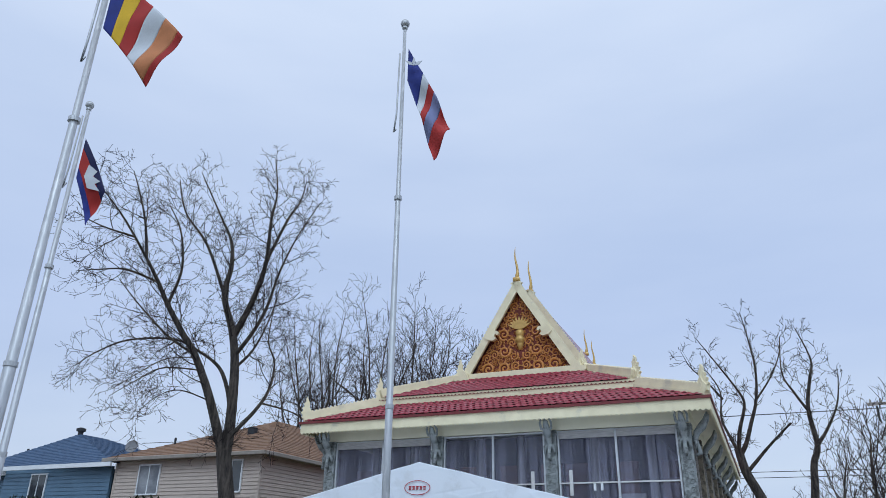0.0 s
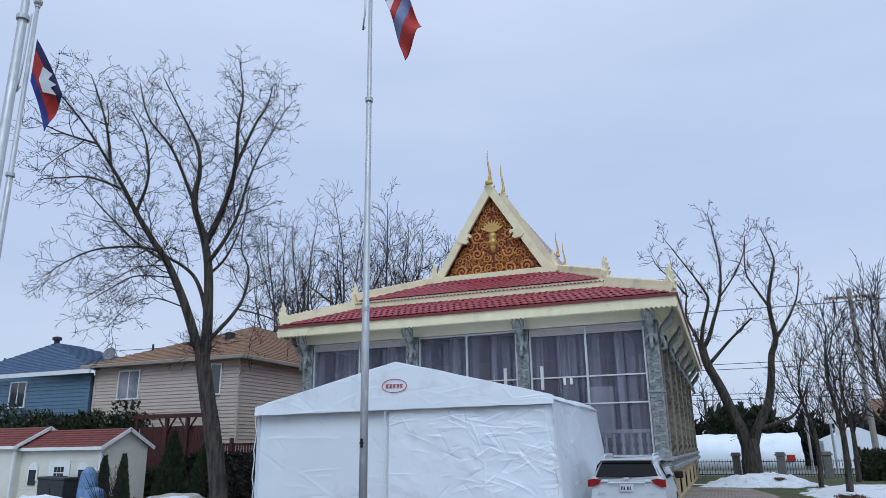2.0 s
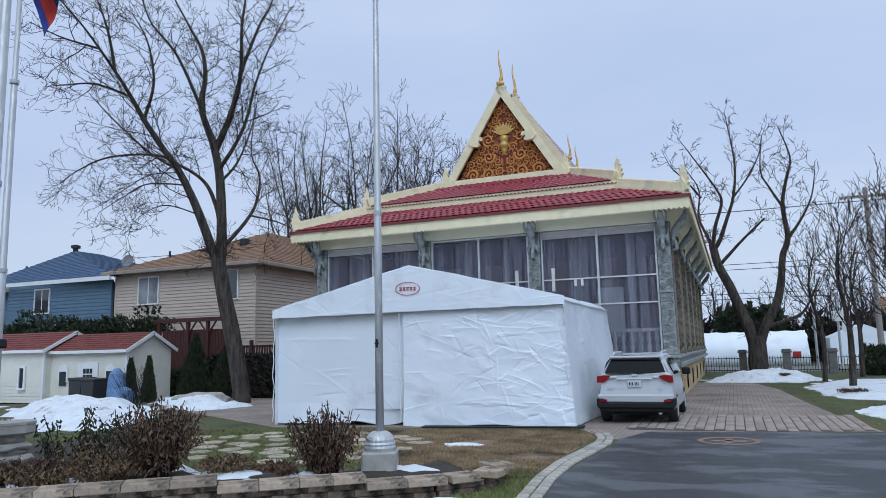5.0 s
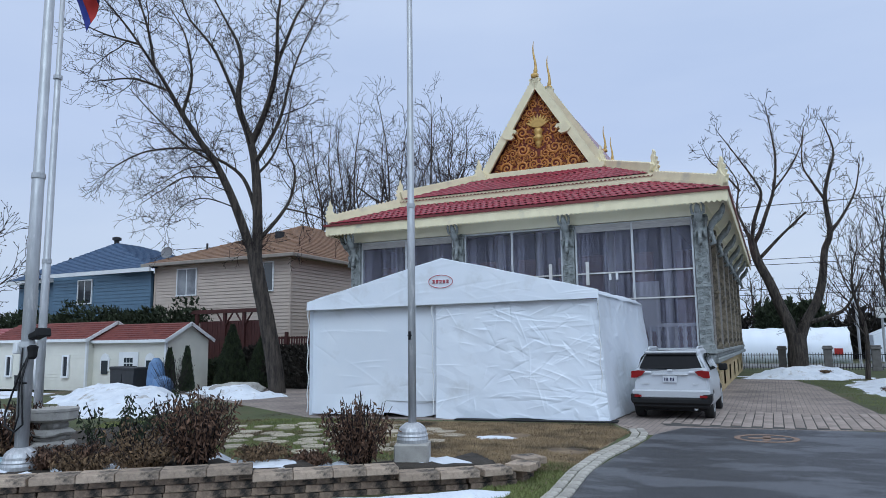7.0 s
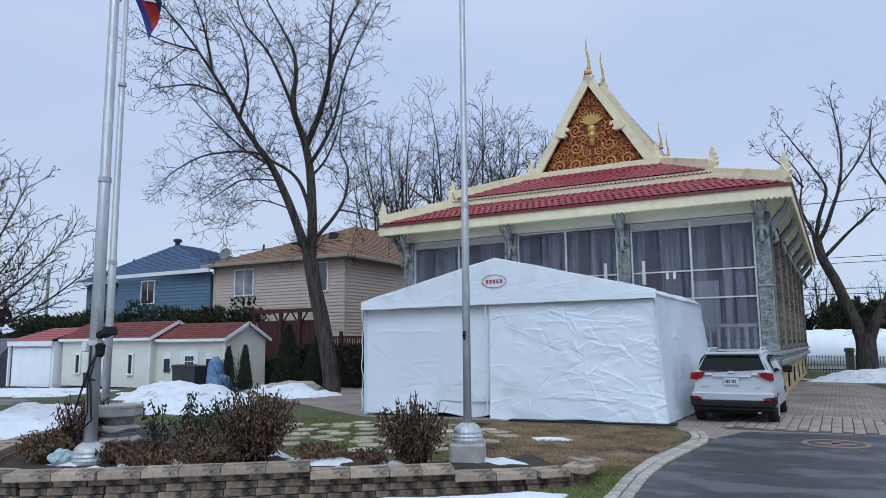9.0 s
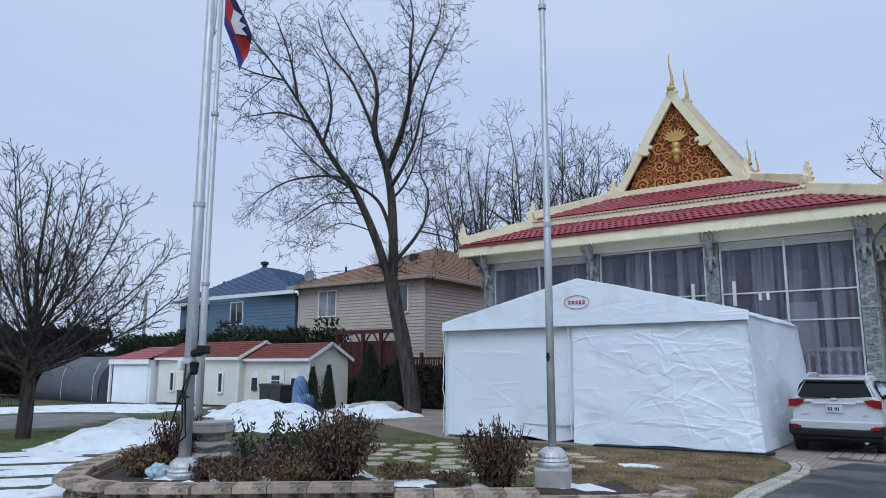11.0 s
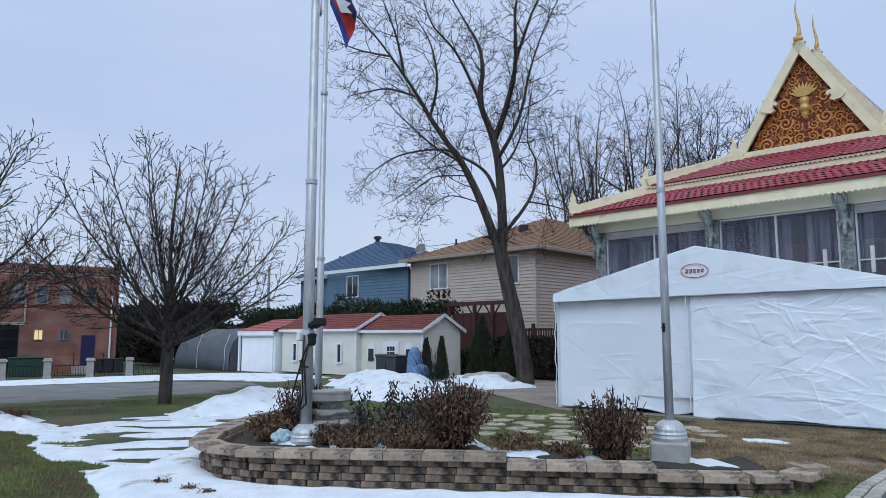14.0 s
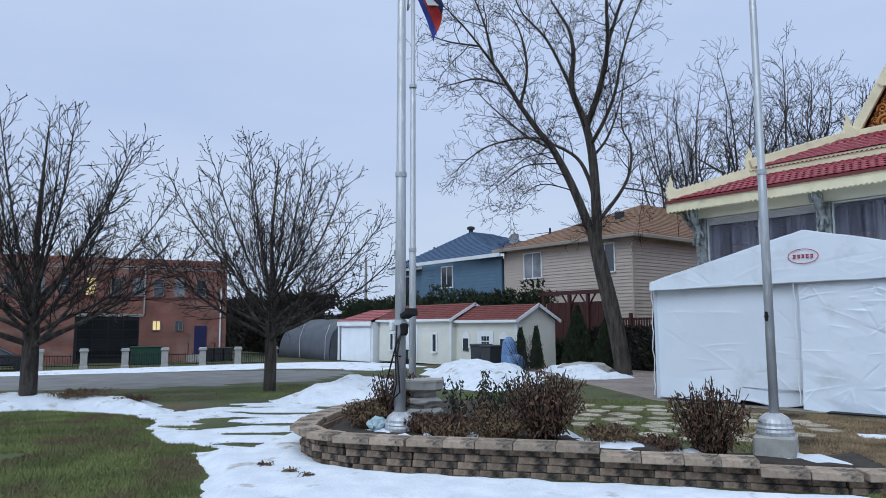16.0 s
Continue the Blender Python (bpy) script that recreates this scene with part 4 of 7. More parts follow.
def fold_lines(seed, count, tilt, dense):
    """Creases of a folded sheet: centre, heading, half length, height and width, sorted into cells."""
    rg = random.Random(seed)
    cells = collections.defaultdict(list)
    for k in range(count):
        x = rg.uniform(-0.2, 7.0)
        if rg.random() < dense:
            x = 6.9 - 2.6 * rg.random() ** 1.5
        z = rg.uniform(0.0, 3.4)
        a = radians(rg.choice((rg.gauss(4, tilt * 0.3), rg.gauss(0, tilt), rg.gauss(-35, tilt))))
        half = rg.uniform(0.10, 0.55) if tilt > 20 else rg.uniform(0.2, 0.8)
        item = (x, z, math.cos(a), math.sin(a), half, rg.choice((1, 1, -1)) * rg.uniform(0.004, 0.013), rg.uniform(0.008, 0.018))
        for cx in range(int((x - half) // 0.5), int((x + half) // 0.5) + 1):
            for cz in range(int((z - half) // 0.5), int((z + half) // 0.5) + 1):
                cells[(cx, cz)].append(item)
    return cells


FOLDS = {1: fold_lines(1, 90, 8, 0), 4: fold_lines(4, 420, 42, 0.5), 7: fold_lines(7, 300, 45, 0), 8: fold_lines(8, 60, 30, 0), 6: fold_lines(6, 150, 9, 0.1)}


def crease(x, z, seed):
    """Wrinkles of a hanging tarpaulin: soft bulges, crumpled facets and sharp folds."""
    v = 0.035 * noise.noise((x * 0.55, z * 0.7, seed))
    g = 0.3 + 0.8 * max(0.0, noise.noise((x * 0.7, z * 0.9, seed + 20)) + 0.3)
    if seed in (4, 7):
        v += 0.020 * facets(x, z, 0.75, seed) + 0.014 * g * facets(x, z, 0.30, seed + 2)
    for cx, cz, ca, sa, half, amp, w in FOLDS[seed].get((int(x // 0.5), int(z // 0.5)), ()):
        t = ((x - cx) * ca + (z - cz) * sa) / half
        if -1 < t < 1:
            d = (z - cz) * ca - (x - cx) * sa + 0.05 * half * t * t
            v += amp * (1 - t * t) ** 2 * (math.exp(-d / w) if d > 0 else math.exp(d / (3.5 * w)))
    return v


def cloth(fn, nu, nv):
    vs = [fn(i / nu, j / nv) for j in range(nv + 1) for i in range(nu + 1)]
    fs = [(j * (nu + 1) + i, j * (nu + 1) + i + 1, (j + 1) * (nu + 1) + i + 1, (j + 1) * (nu + 1) + i) for j in range(nv) for i in range(nu)]
    return vs, [], fs


def thick(ob, t):
    md = ob.modifiers.new("thick", "SOLIDIFY")
    md.thickness = t
    md.offset = 0
    return ob


def eave_z(x):
    return 2.62 + 0.10 * x / 6.7


TL = 5.6
SH = 0.142


def front_left(u, v):
    x, z = 0.02 + u * 3.3, 0.05 + v * 2.55
    y = 0.12 - crease(x, z, 1) - 0.10 * max(0, 0.5 - z) * math.sin(u * 5)
    if v < 0.12 and u > 0.55:
        y += 0.12 * (u - 0.55) * 2
        z += 0.05 * math.sin(u * 14)
    return (x, y, z)


def front_right(u, v):
    z = 0.02 + v * 2.5
    x = 3.12 + u * (3.72 - 0.18 * v)
    y = 0.02 - crease(x, z, 4) - 0.16 * (1 - v) ** 2 * (0.3 + 0.7 * u)
    return (x, y, z - 0.03 * math.sin(u * 9) * (1 - v))


thick(part("front_panel", cloth(front_left, 260, 190), M_TARP, tent, "wrinkled white front sheet", smooth=True), 0.006)
thick(part("front_panel", cloth(front_right, 320, 215), M_TARP, tent, "wrinkled white front sheet", smooth=True), 0.006)


def side_right(u, v):
    z = 0.02 + v * 2.62
    b = u * TL
    x = 6.84 - 0.18 * v + SH * b + 0.25 * (1 - v) ** 2 * u + crease(b, z, 7) * min(1, u * 8)
    return (x, b + 0.01 - 0.16 * (1 - v) ** 2 * (1 - u), z)


def side_left(u, v):
    z = 0.02 + v * 2.6
    return (0.02 + SH * u * TL - crease(u * TL, z, 8), u * TL, z)


thick(part("side_panel", cloth(side_right, 170, 90), M_TARP, tent, smooth=True), 0.006)
thick(part("side_panel", cloth(side_left, 40, 20), M_TARP, tent), 0.006)
part("back_panel", boxes((0.1 + SH * TL, 6.6 + SH * TL, TL - 0.02, TL, 0, 2.6)), M_TARP, tent)


def roof_cover(u, v):
    x = -0.02 + u * 6.72
    b = -0.05 + v * TL
    peak = 3.30
    z = eave_z(x) + (3.52 - 2.66) * (1 - abs(x - peak) / 3.38)
    z += -0.05 * math.sin(v * math.pi * 4) ** 2 * (1 - abs(x - peak) / 3.5) + 0.03 * noise.noise((x * 1.3, b * 1.1, 3))
    edge = min(u, 1 - u)
    if edge < 0.03:
        z -= 0.10 * (1 - edge / 0.03)
    return (x + SH * b, b, z)


thick(part("roof_cover", cloth(roof_cover, 70, 30), M_TARP, tent, "taut white roof sheet", smooth=True), 0.008)


def valance(u, v):
    x = -0.03 + u * 6.74
    top = eave_z(x) + (3.52 - 2.66) * (1 - abs(x - 3.30) / 3.38)
    low = 2.44 + 0.09 * u + 0.004 * math.sin(x * 7)
    z = low + (top - low) * v
    return (x, -0.07 - 0.6 * crease(x, z, 6) - 0.02 * (1 - v), z)


gab = thick(part("valance", cloth(valance, 260, 46), M_TARP, tent, "white gable flap over the front", smooth=True), 0.008)


def ring(bm, cx, cz, rx, rz, w, y, n=40):
    vs = []
    for k in range(n):
        a = 2 * math.pi * k / n
        for q in (0, w):
            for yy in (y, y + 0.004):
                vs.append(bm.verts.new((cx + (rx - q) * math.cos(a), yy, cz + (rz - q) * math.sin(a))))
    for k in range(n):
        a, b = 4 * k, 4 * ((k + 1) % n)
        for p, q in ((0, 2), (1, 0), (2, 3), (3, 1)):
            bm.faces.new((vs[a + p], vs[a + q], vs[b + q], vs[b + p]))
    return bm


logo = ring(bmesh.new(), 3.28, 3.0, 0.285, 0.15, 0.014, -0.112)
part("emblem_ring", logo, M_LOGO, gab, "red oval emblem")
bm = bmesh.new()
for k in range(5):
    x = 3.09 + k * 0.08
    for b in ((0, 0.062, 0.022, 0.04), (0.012, 0.028, -0.035, 0.022), (0.0, 0.055, -0.035, -0.02), (0.036, 0.052, -0.035, 0.022)):
        box(bm, x + b[0], x + b[1], -0.114, -0.110, 3.0 + b[2] - 0.004, 3.0 + b[3] - 0.004)
part("emblem_bars", bm, M_LOGO, gab, "red bars in the oval emblem")
for x, z0, z1 in ((3.06, 0.1, 2.5), (6.70, 0.2, 2.5), (0.0, 0.1, 2.5)):
    part("lacing", tube(bmesh.new(), [(x + 0.02 * math.sin(k * 2.1), -0.05 - 0.02 * math.cos(k), z0 + (z1 - z0) * k / 12) for k in range(13)], 0.012, 6), M_WHITE, tent, "white lacing cord")
part("ground_flap", boxes((3.6, 7.0, -0.32, 0.1, 0.008, 0.03)), M_BLACK, tent, "dark flap on the ground")

# ---- car ----
car = thing("parked_car", (-1.97, 15.42, 0), "silver sport utility car parked beside the tent", "car")


car.scale = (0.88, 0.88, 0.88)


def loft(bm, sections):
    rings = [[bm.verts.new(p) for p in s] for s in sections]
    n = len(rings[0])
    for a, b in zip(rings, rings[1:]):
        for k in range(n):
            bm.faces.new((a[k], a[(k + 1) % n], b[(k + 1) % n], b[k]))
    bm.faces.new(rings[0][::-1])
    bm.faces.new(rings[-1])
    bmesh.ops.recalc_face_normals(bm, faces=bm.faces)
    return bm


def section(y, w0, w1, z0, z1, lean=0.0):
    """A rounded cross-section of the car: narrower at its top."""
    out = []
    for sx, sz in ((1, -1), (1, 1), (-1, 1), (-1, -1)):
        for k in range(4):
            f = k / 3
            a = math.pi / 2 * f
            r = 0.10
            if sx * sz > 0:
                cxr, czr = (math.sin(a), math.cos(a)) if sx < 0 else (math.cos(a), math.sin(a))
            else:
                cxr, czr = (math.sin(a), math.cos(a)) if sx > 0 else (math.cos(a), math.sin(a))
            w = w0 if sz < 0 else w1
            z = z0 if sz < 0 else z1
            out.append((sx * (w - r + r * cxr), y + (lean if sz > 0 else 0), z + sz * (-r + r * czr)))
    return out


bm = loft(bmesh.new(), [section(0.10, 0.84, 0.78, 0.58, 1.18, 0.06), section(0.18, 0.90, 0.84, 0.34, 1.21, 0.06), section(0.55, 0.92, 0.86, 0.32, 1.20), section(1.4, 0.92, 0.875, 0.30, 1.18), section(3.0, 0.92, 0.87, 0.30, 1.12), section(3.7, 0.91, 0.84, 0.30, 1.02), section(4.35, 0.86, 0.76, 0.34, 0.88), section(4.57, 0.74, 0.66, 0.40, 0.76)])
part("body", bm, M_CAR, car, "silver painted body", smooth=False)
bm = loft(bmesh.new(), [section(0.30, 0.84, 0.62, 1.02, 1.58, 0.25), section(0.75, 0.86, 0.66, 1.02, 1.65, 0.1), section(1.6, 0.87, 0.68, 1.02, 1.67), section(2.5, 0.86, 0.66, 1.02, 1.64, -0.1), section(3.35, 0.84, 0.60, 1.0, 1.20, -0.25)])
part("cabin", bm, M_CAR, car, "silver roof and pillars")
part("spoiler", boxes((-0.60, 0.60, 0.34, 0.80, 1.545, 1.60), bevel=0.02), M_CAR, car)
part("spoiler_edge", boxes((-0.58, 0.58, 0.36, 0.50, 1.50, 1.545), bevel=0.01), M_BLACK, car, "black spoiler underside")
bm = bmesh.new()
prism(bm, [(-0.72, 1.21), (0.72, 1.21), (0.60, 1.54), (0.5, 1.565), (-0.5, 1.565), (-0.60, 1.54)], "y", 0, 0.03)
part("rear_window", bm, M_TINT, car, "dark tinted rear window", m=Matrix.Translation((0, 0.205, 0)) @ Matrix.Translation((0, 0, 1.1)) @ Matrix.Rotation(radians(-26), 4, "X") @ Matrix.Translation((0, 0, -1.1)))
part("wiper", boxes((-0.05, 0.36, 0.19, 0.21, 1.13, 1.16)), M_BLACK, car)
for s in (1, -1):
    bm = bmesh.new()
    prism(bm, [(0.85, 1.12), (2.0, 1.12), (3.0, 1.12), (2.35, 1.52), (1.2, 1.55), (0.8, 1.45)], "x", -0.012, 0.012)
    part("side_window", bm, M_TINT, car, m=Matrix.Translation((s * 0.80, 0, 1.3)) @ Matrix.Rotation(radians(-s * 20), 4, "Y") @ Matrix.Translation((0, 0, -1.3)))
    lamp = bmesh.new()
    prism(lamp, [(s * 0.56, 1.13), (s * 0.64, 1.04), (s * 0.76, 0.98), (s * 0.895, 0.975), (s * 0.885, 1.13), (s * 0.72, 1.155)], "y", 0.075, 0.30)
    part("tail_lamp", lamp, M_REDLENS, car, "red tail lamp")
    part("lamp_strip", boxes((s * 0.52 - 0.10, s * 0.52 + 0.10, 0.082, 0.14, 1.07, 1.135), bevel=0.02), M_FWHITE, car, "clear reversing lamp")
    part("fog_reflector", boxes((s * 0.74 - 0.08, s * 0.74 + 0.08, -0.004, 0.05, 0.53, 0.585)), M_REDLENS, car, "red reflector")
    part("mirror", boxes((s * 1.02 - 0.11, s * 1.02 + 0.11, 2.75, 2.9, 1.06, 1.24), bevel=0.03), M_BLACK, car, "black door mirror")
    part("roof_rail", tube(bmesh.new(), [(s * 0.58, 0.85, 1.64), (s * 0.58, 1.0, 1.69), (s * 0.58, 2.2, 1.69), (s * 0.58, 2.4, 1.62)], 0.022, 8), M_FRAME, car, smooth=True)
    for y in (0.75, 3.4):
        tyre = bmesh.new()
        lathe(tyre, [(0.22, -0.105), (0.32, -0.11), (0.35, -0.08), (0.355, 0), (0.35, 0.08), (0.32, 0.11), (0.22, 0.105)], 24)
        wheel = part("wheel", tyre, M_RUBBER, car, m=Matrix.Translation((s * 0.80, y, 0.355)) @ Matrix.Rotation(radians(90), 4, "Y"), smooth=True)
        rim = bmesh.new()
        lathe(rim, [(0.05, -0.1), (0.21, -0.112), (0.225, 0), (0.21, 0.112), (0.05, 0.1)], 16)
        part("rim", rim, M_FRAME, wheel)
part("bumper", boxes((-0.90, 0.90, 0.0, 0.30, 0.37, 0.52), (-0.915, -0.70, 0.012, 0.5, 0.40, 0.62), (0.70, 0.915, 0.012, 0.5, 0.40, 0.62), (-0.86, 0.86, 0.06, 0.4, 0.28, 0.40), bevel=0.035), M_BLACK, car, "black plastic bumper")
part("bumper_cover", boxes((-0.89, 0.89, 0.03, 0.2, 0.505, 0.70), bevel=0.03), M_CAR, car)
part("trim_bar", boxes((-0.42, 0.42, 0.07, 0.13, 1.045, 1.07), bevel=0.01), M_FRAME, car)
plate = part("number_plate", boxes((-0.16, 0.16, 0.075, 0.12, 0.87, 1.03), bevel=0.004), M_FWHITE, car, "white number plate with bars")
part("plate_bars", boxes(*[(-0.125 + 0.034 * k + (0.03 if k > 2 else 0), -0.105 + 0.034 * k + (0.03 if k > 2 else 0), 0.071, 0.076, 0.91, 0.985) for k in range(6)]), M_NAVY, plate)
part("badge", boxes((-0.06, 0.06, 0.11, 0.16, 1.13, 1.18), bevel=0.01), M_FRAME, car)
for b in ((-0.66, -0.48), (0.52, 0.62)):
    part("model_mark", boxes((b[0], b[1], 0.075, 0.09, 0.83, 0.85)), M_FRAME, car)
part("exhaust", tube(bmesh.new(), [(0.55, 0.12, 0.27), (0.55, 0.5, 0.27)], 0.04, 10), M_FRAME, car)
part("underbody", boxes((-0.78, 0.78, 0.35, 4.2, 0.20, 0.34)), M_BLACK, car)

# ---- garden wall and bed ----
wall = thing("garden_wall", (0, 0, 0), "low curved garden wall of tan concrete blocks", "wall")
LENS = [math.dist(a, b) for a, b in zip(WALL_LINE, WALL_LINE[1:])]
WALL_LEN = sum(LENS)


def along(d):
    """The place and heading on the wall's line after d metres."""
    for (a, b), l in zip(zip(WALL_LINE, WALL_LINE[1:]), LENS):
        if d <= l:
            f = d / l
            return a[0] + (b[0] - a[0]) * f, a[1] + (b[1] - a[1]) * f, math.degrees(math.atan2(b[1] - a[1], b[0] - a[0]))
        d -= l
    a, b = WALL_LINE[-2:]
    return b[0], b[1], math.degrees(math.atan2(b[1] - a[1], b[0] - a[0]))


def courses(d):
    return 2 if d < 2.0 else 3 if d < 3.7 else 4


CH = 0.082
block = cap = None
WR = random.Random(5)


def bent_block(l, dpt, h, rough):
    bm = bmesh.new()
    box(bm, -l / 2, l / 2, -dpt, 0, 0, h, bevel=0.008)
    for v in bm.verts:
        v.co += Vector((rough * noise.noise(v.co * 9), rough * noise.noise(v.co * 11 + Vector((3, 0, 0))), rough * 0.4 * noise.noise(v.co * 7)))
    return bm


meshes = []
for c in range(4):
    d = 0.14 + (0.15 if c % 2 else 0.0)
    while d < WALL_LEN:
        if c < courses(d):
            ll = WR.choice((0.26, 0.30, 0.33))
            x, y, a = along(d + ll / 2)
            m = pose(x, y, c * CH - 0.02, 0, 0, a + WR.uniform(-0.8, 0.8)) @ Matrix.Translation((0, WR.uniform(-0.004, 0.004) - 0.004 * c, 0)) @ Matrix.Rotation(math.pi, 4, "Z") @ Matrix.Diagonal((ll / 0.3 * 0.985, 1, 1, 1))
            if len(meshes) < 4:
                meshes.append(part("block", bent_block(0.3, 0.2, CH - 0.005, 0.006), M_BLOCK, wall, m=m))
            else:
                again(meshes[WR.randrange(4)], m)
            d += ll
        else:
            d += 0.3
d = 0.2
caps = []
while d < WALL_LEN:
    ll = WR.choice((0.36, 0.42, 0.46))
    x, y, a = along(d + ll / 2)
    m = pose(x, y, courses(d) * CH - 0.02, 0, 0, a) @ Matrix.Translation((0, 0.012, 0)) @ Matrix.Rotation(math.pi, 4, "Z") @ Matrix.Diagonal((ll / 0.42 * 0.985, 1, 1, 1))
    if len(caps) < 3:
        caps.append(part("cap_stone", bent_block(0.42, 0.32, 0.08, 0.004), M_CAP, wall, m=m))
    else:
        again(caps[WR.randrange(3)], m)
    d += ll


def bed_height(x, y):
    d, s, side = edge_distance(WALL_LINE, x, y, False)
    top = courses(s * WALL_LEN) * CH - 0.02
    if side > 0:
        return -0.05
    near, far = (0.75, 1.3) if s * WALL_LEN < 4.2 else (1.3, 2.6)
    wob = 0.25 * nz(x, y, 1.3, 41)
    return top * (1 - smoothstep(near + wob, far + wob, d)) * smoothstep(0.02, 0.12, d) + 0.03 * nz(x, y, 1.5, 40) - 0.02


gx = [-11.2 + 0.12 * i for i in range(75)]
gy = [4.2 + 0.12 * i for i in range(50)]
vs, _, fs = grid(gx, gy, bed_height)
fs = [f for f in fs if max(vs[k][2] for k in f) > -0.02]
tagged(part("garden_bed", (vs, [], fs), M_SOIL, smooth=True), "dark soil bed behind the garden wall", "garden bed", kind="structure")
rg = random.Random(77)
vs, fs = [], []
for k in range(26):
    d0 = rg.uniform(1.2, WALL_LEN - 1.5)
    x, y, a = along(d0)
    off = rg.uniform(0.3, 1.2)
    x, y = x + off * math.sin(radians(a)), y - off * math.cos(radians(a))
    r = rg.uniform(0.12, 0.34)
    n = 14
    base = len(vs)
    z = bed_height(x, y)
    vs.append((x, y, z + 0.05))
    for q in range(n):
        an = 6.283 * q / n
        rr = r * rg.uniform(0.6, 1.2)
        px, py = x + rr * math.cos(an) * 1.5, y + rr * math.sin(an)
        vs.append((px, py, bed_height(px, py) - 0.005))
    for q in range(n):
        fs.append((base, base + 1 + q, base + 1 + (q + 1) % n))
tagged(part("bed_snow", (vs, [], fs), M_SNOW, smooth=True), "small remnants of snow on the garden bed", "snow", kind="stuff")

# ---- dry shrubs ----
def bush_mesh(h, r, stems, leaves, size, seed, droop=0.5, low=0.15):
    rg = random.Random(seed)
    tv, tf, lv, lf = [], [], [], []
    for s in range(stems):
        a, q = rg.uniform(0, 6.283), rg.uniform(0.05, 1) ** 0.6
        x0, y0 = 0.25 * r * q * math.cos(a), 0.25 * r * q * math.sin(a)
        hh = h * rg.uniform(0.55, 1.0) * (1 - 0.25 * q)
        x1, y1 = r * q * math.cos(a), r * q * math.sin(a)
        pts = []
        for k in range(6):
            f = k / 5
            pts.append((x0 + (x1 - x0) * f + 0.03 * rg.uniform(-1, 1), y0 + (y1 - y0) * f + 0.03 * rg.uniform(-1, 1), hh * f))
        for k in range(5):
            p, w = Vector(pts[k]), 0.005
            e = Vector(pts[k + 1])
            b = len(tv)
            for c in (p, e):
                tv += [(c.x - w, c.y - w * 0.6, c.z), (c.x + w, c.y - w * 0.6, c.z), (c.x, c.y + w, c.z)]
            for i in range(3):
                tf.append((b + i, b + (i + 1) % 3, b + 3 + (i + 1) % 3, b + 3 + i))
        for k in range(leaves):
            f = rg.uniform(low, 1.0)
            i = min(4, int(f * 5))
            p = Vector(pts[i]).lerp(Vector(pts[i + 1]), f * 5 - i)
            p += Vector((rg.gauss(0, 0.03), rg.gauss(0, 0.03), rg.gauss(0, 0.02)))
            u = Vector((rg.uniform(-1, 1), rg.uniform(-1, 1), rg.uniform(-1, 0.4) - droop)).normalized()
            v = u.orthogonal().normalized()
            v = (Matrix.Rotation(rg.uniform(0, 6.283), 3, u) @ v)
            n = u.cross(v)
            L, W = size * rg.uniform(0.8, 1.7), size * rg.uniform(0.16, 0.36)
            b = len(lv)
            lv += [tuple(p), tuple(p + u * L * 0.5 + v * W + n * W * 0.5), tuple(p + u * L), tuple(p + u * L * 0.5 - v * W + n * W * 0.5)]
            lf += [(b, b + 1, b + 2), (b, b + 2, b + 3)]
    return (tv, [], tf), (lv, [], lf)


def bush(x, y, h, r, stems, leaves, size, seed, leafmat, label, droop=0.5, low=0.15, z=None, name="dry_shrub", category="shrub"):
    b = thing(name, (x, y, bed_height(x, y) if z is None else z), label, category)
    st, le = bush_mesh(h, r, stems, leaves, size, seed, droop, low)
    part("stem", st, M_TWIG, b)
    part("foliage", le, leafmat, b)
    return b


bush(-6.15, 6.45, 0.98, 0.50, 110, 17, 0.058, 1, M_LEAF_D, "tall dry shrub with curled brown leaves in the bed")
bush(-6.75, 6.2, 0.6, 0.5, 40, 18, 0.05, 11, M_LEAF_O, "low tangled shrub with tan and green leaves")
bush(-4.62, 7.55, 0.92, 0.46, 100, 17, 0.056, 2, M_LEAF_D, "rounded dry shrub with dark brown leaves and seed heads")
bush(-8.35, 5.75, 0.9, 0.38, 80, 19, 0.056, 3, M_LEAF_D, "dense dry shrub beside the flagpole")
bush(-8.5, 5.35, 0.42, 0.40, 80, 26, 0.05, 4, M_LEAF_O, "low shrub with small tan leaves")
for k, (x, y, h, r, sd) in enumerate(((-7.2, 5.75, 0.36, 0.42, 21), (-6.9, 5.55, 0.30, 0.36, 22), (-7.6, 5.6, 0.25, 0.3, 23), (-5.5, 6.85, 0.24, 0.34, 24), (-5.15, 7.25, 0.2, 0.3, 25), (-6.5, 6.0, 0.3, 0.36, 26), (-9.2, 6.1, 0.35, 0.35, 27))):
    bush(x, y, h, r, 70, 24, 0.045, sd, M_LEAF_O if k % 2 else M_LEAF_D, "low ground cover with dry brown leaves")
bush(-8.1, 6.9, 1.0, 0.7, 26, 26, 0.06, 31, M_LEAF_G, "sparse rose shrub with a few dark leaves", low=0.5)
bush(-6.9, 6.9, 0.95, 0.5, 18, 24, 0.055, 32, M_LEAF_G, "sparse rose shrub with a few dark leaves", low=0.5)

# ---- stone pedestal ----
ped = thing("stone_pedestal", (-8.05, 6.0, bed_height(-8.05, 6.0)), "weathered grey stone garden pedestal with stacked rings", "pedestal")


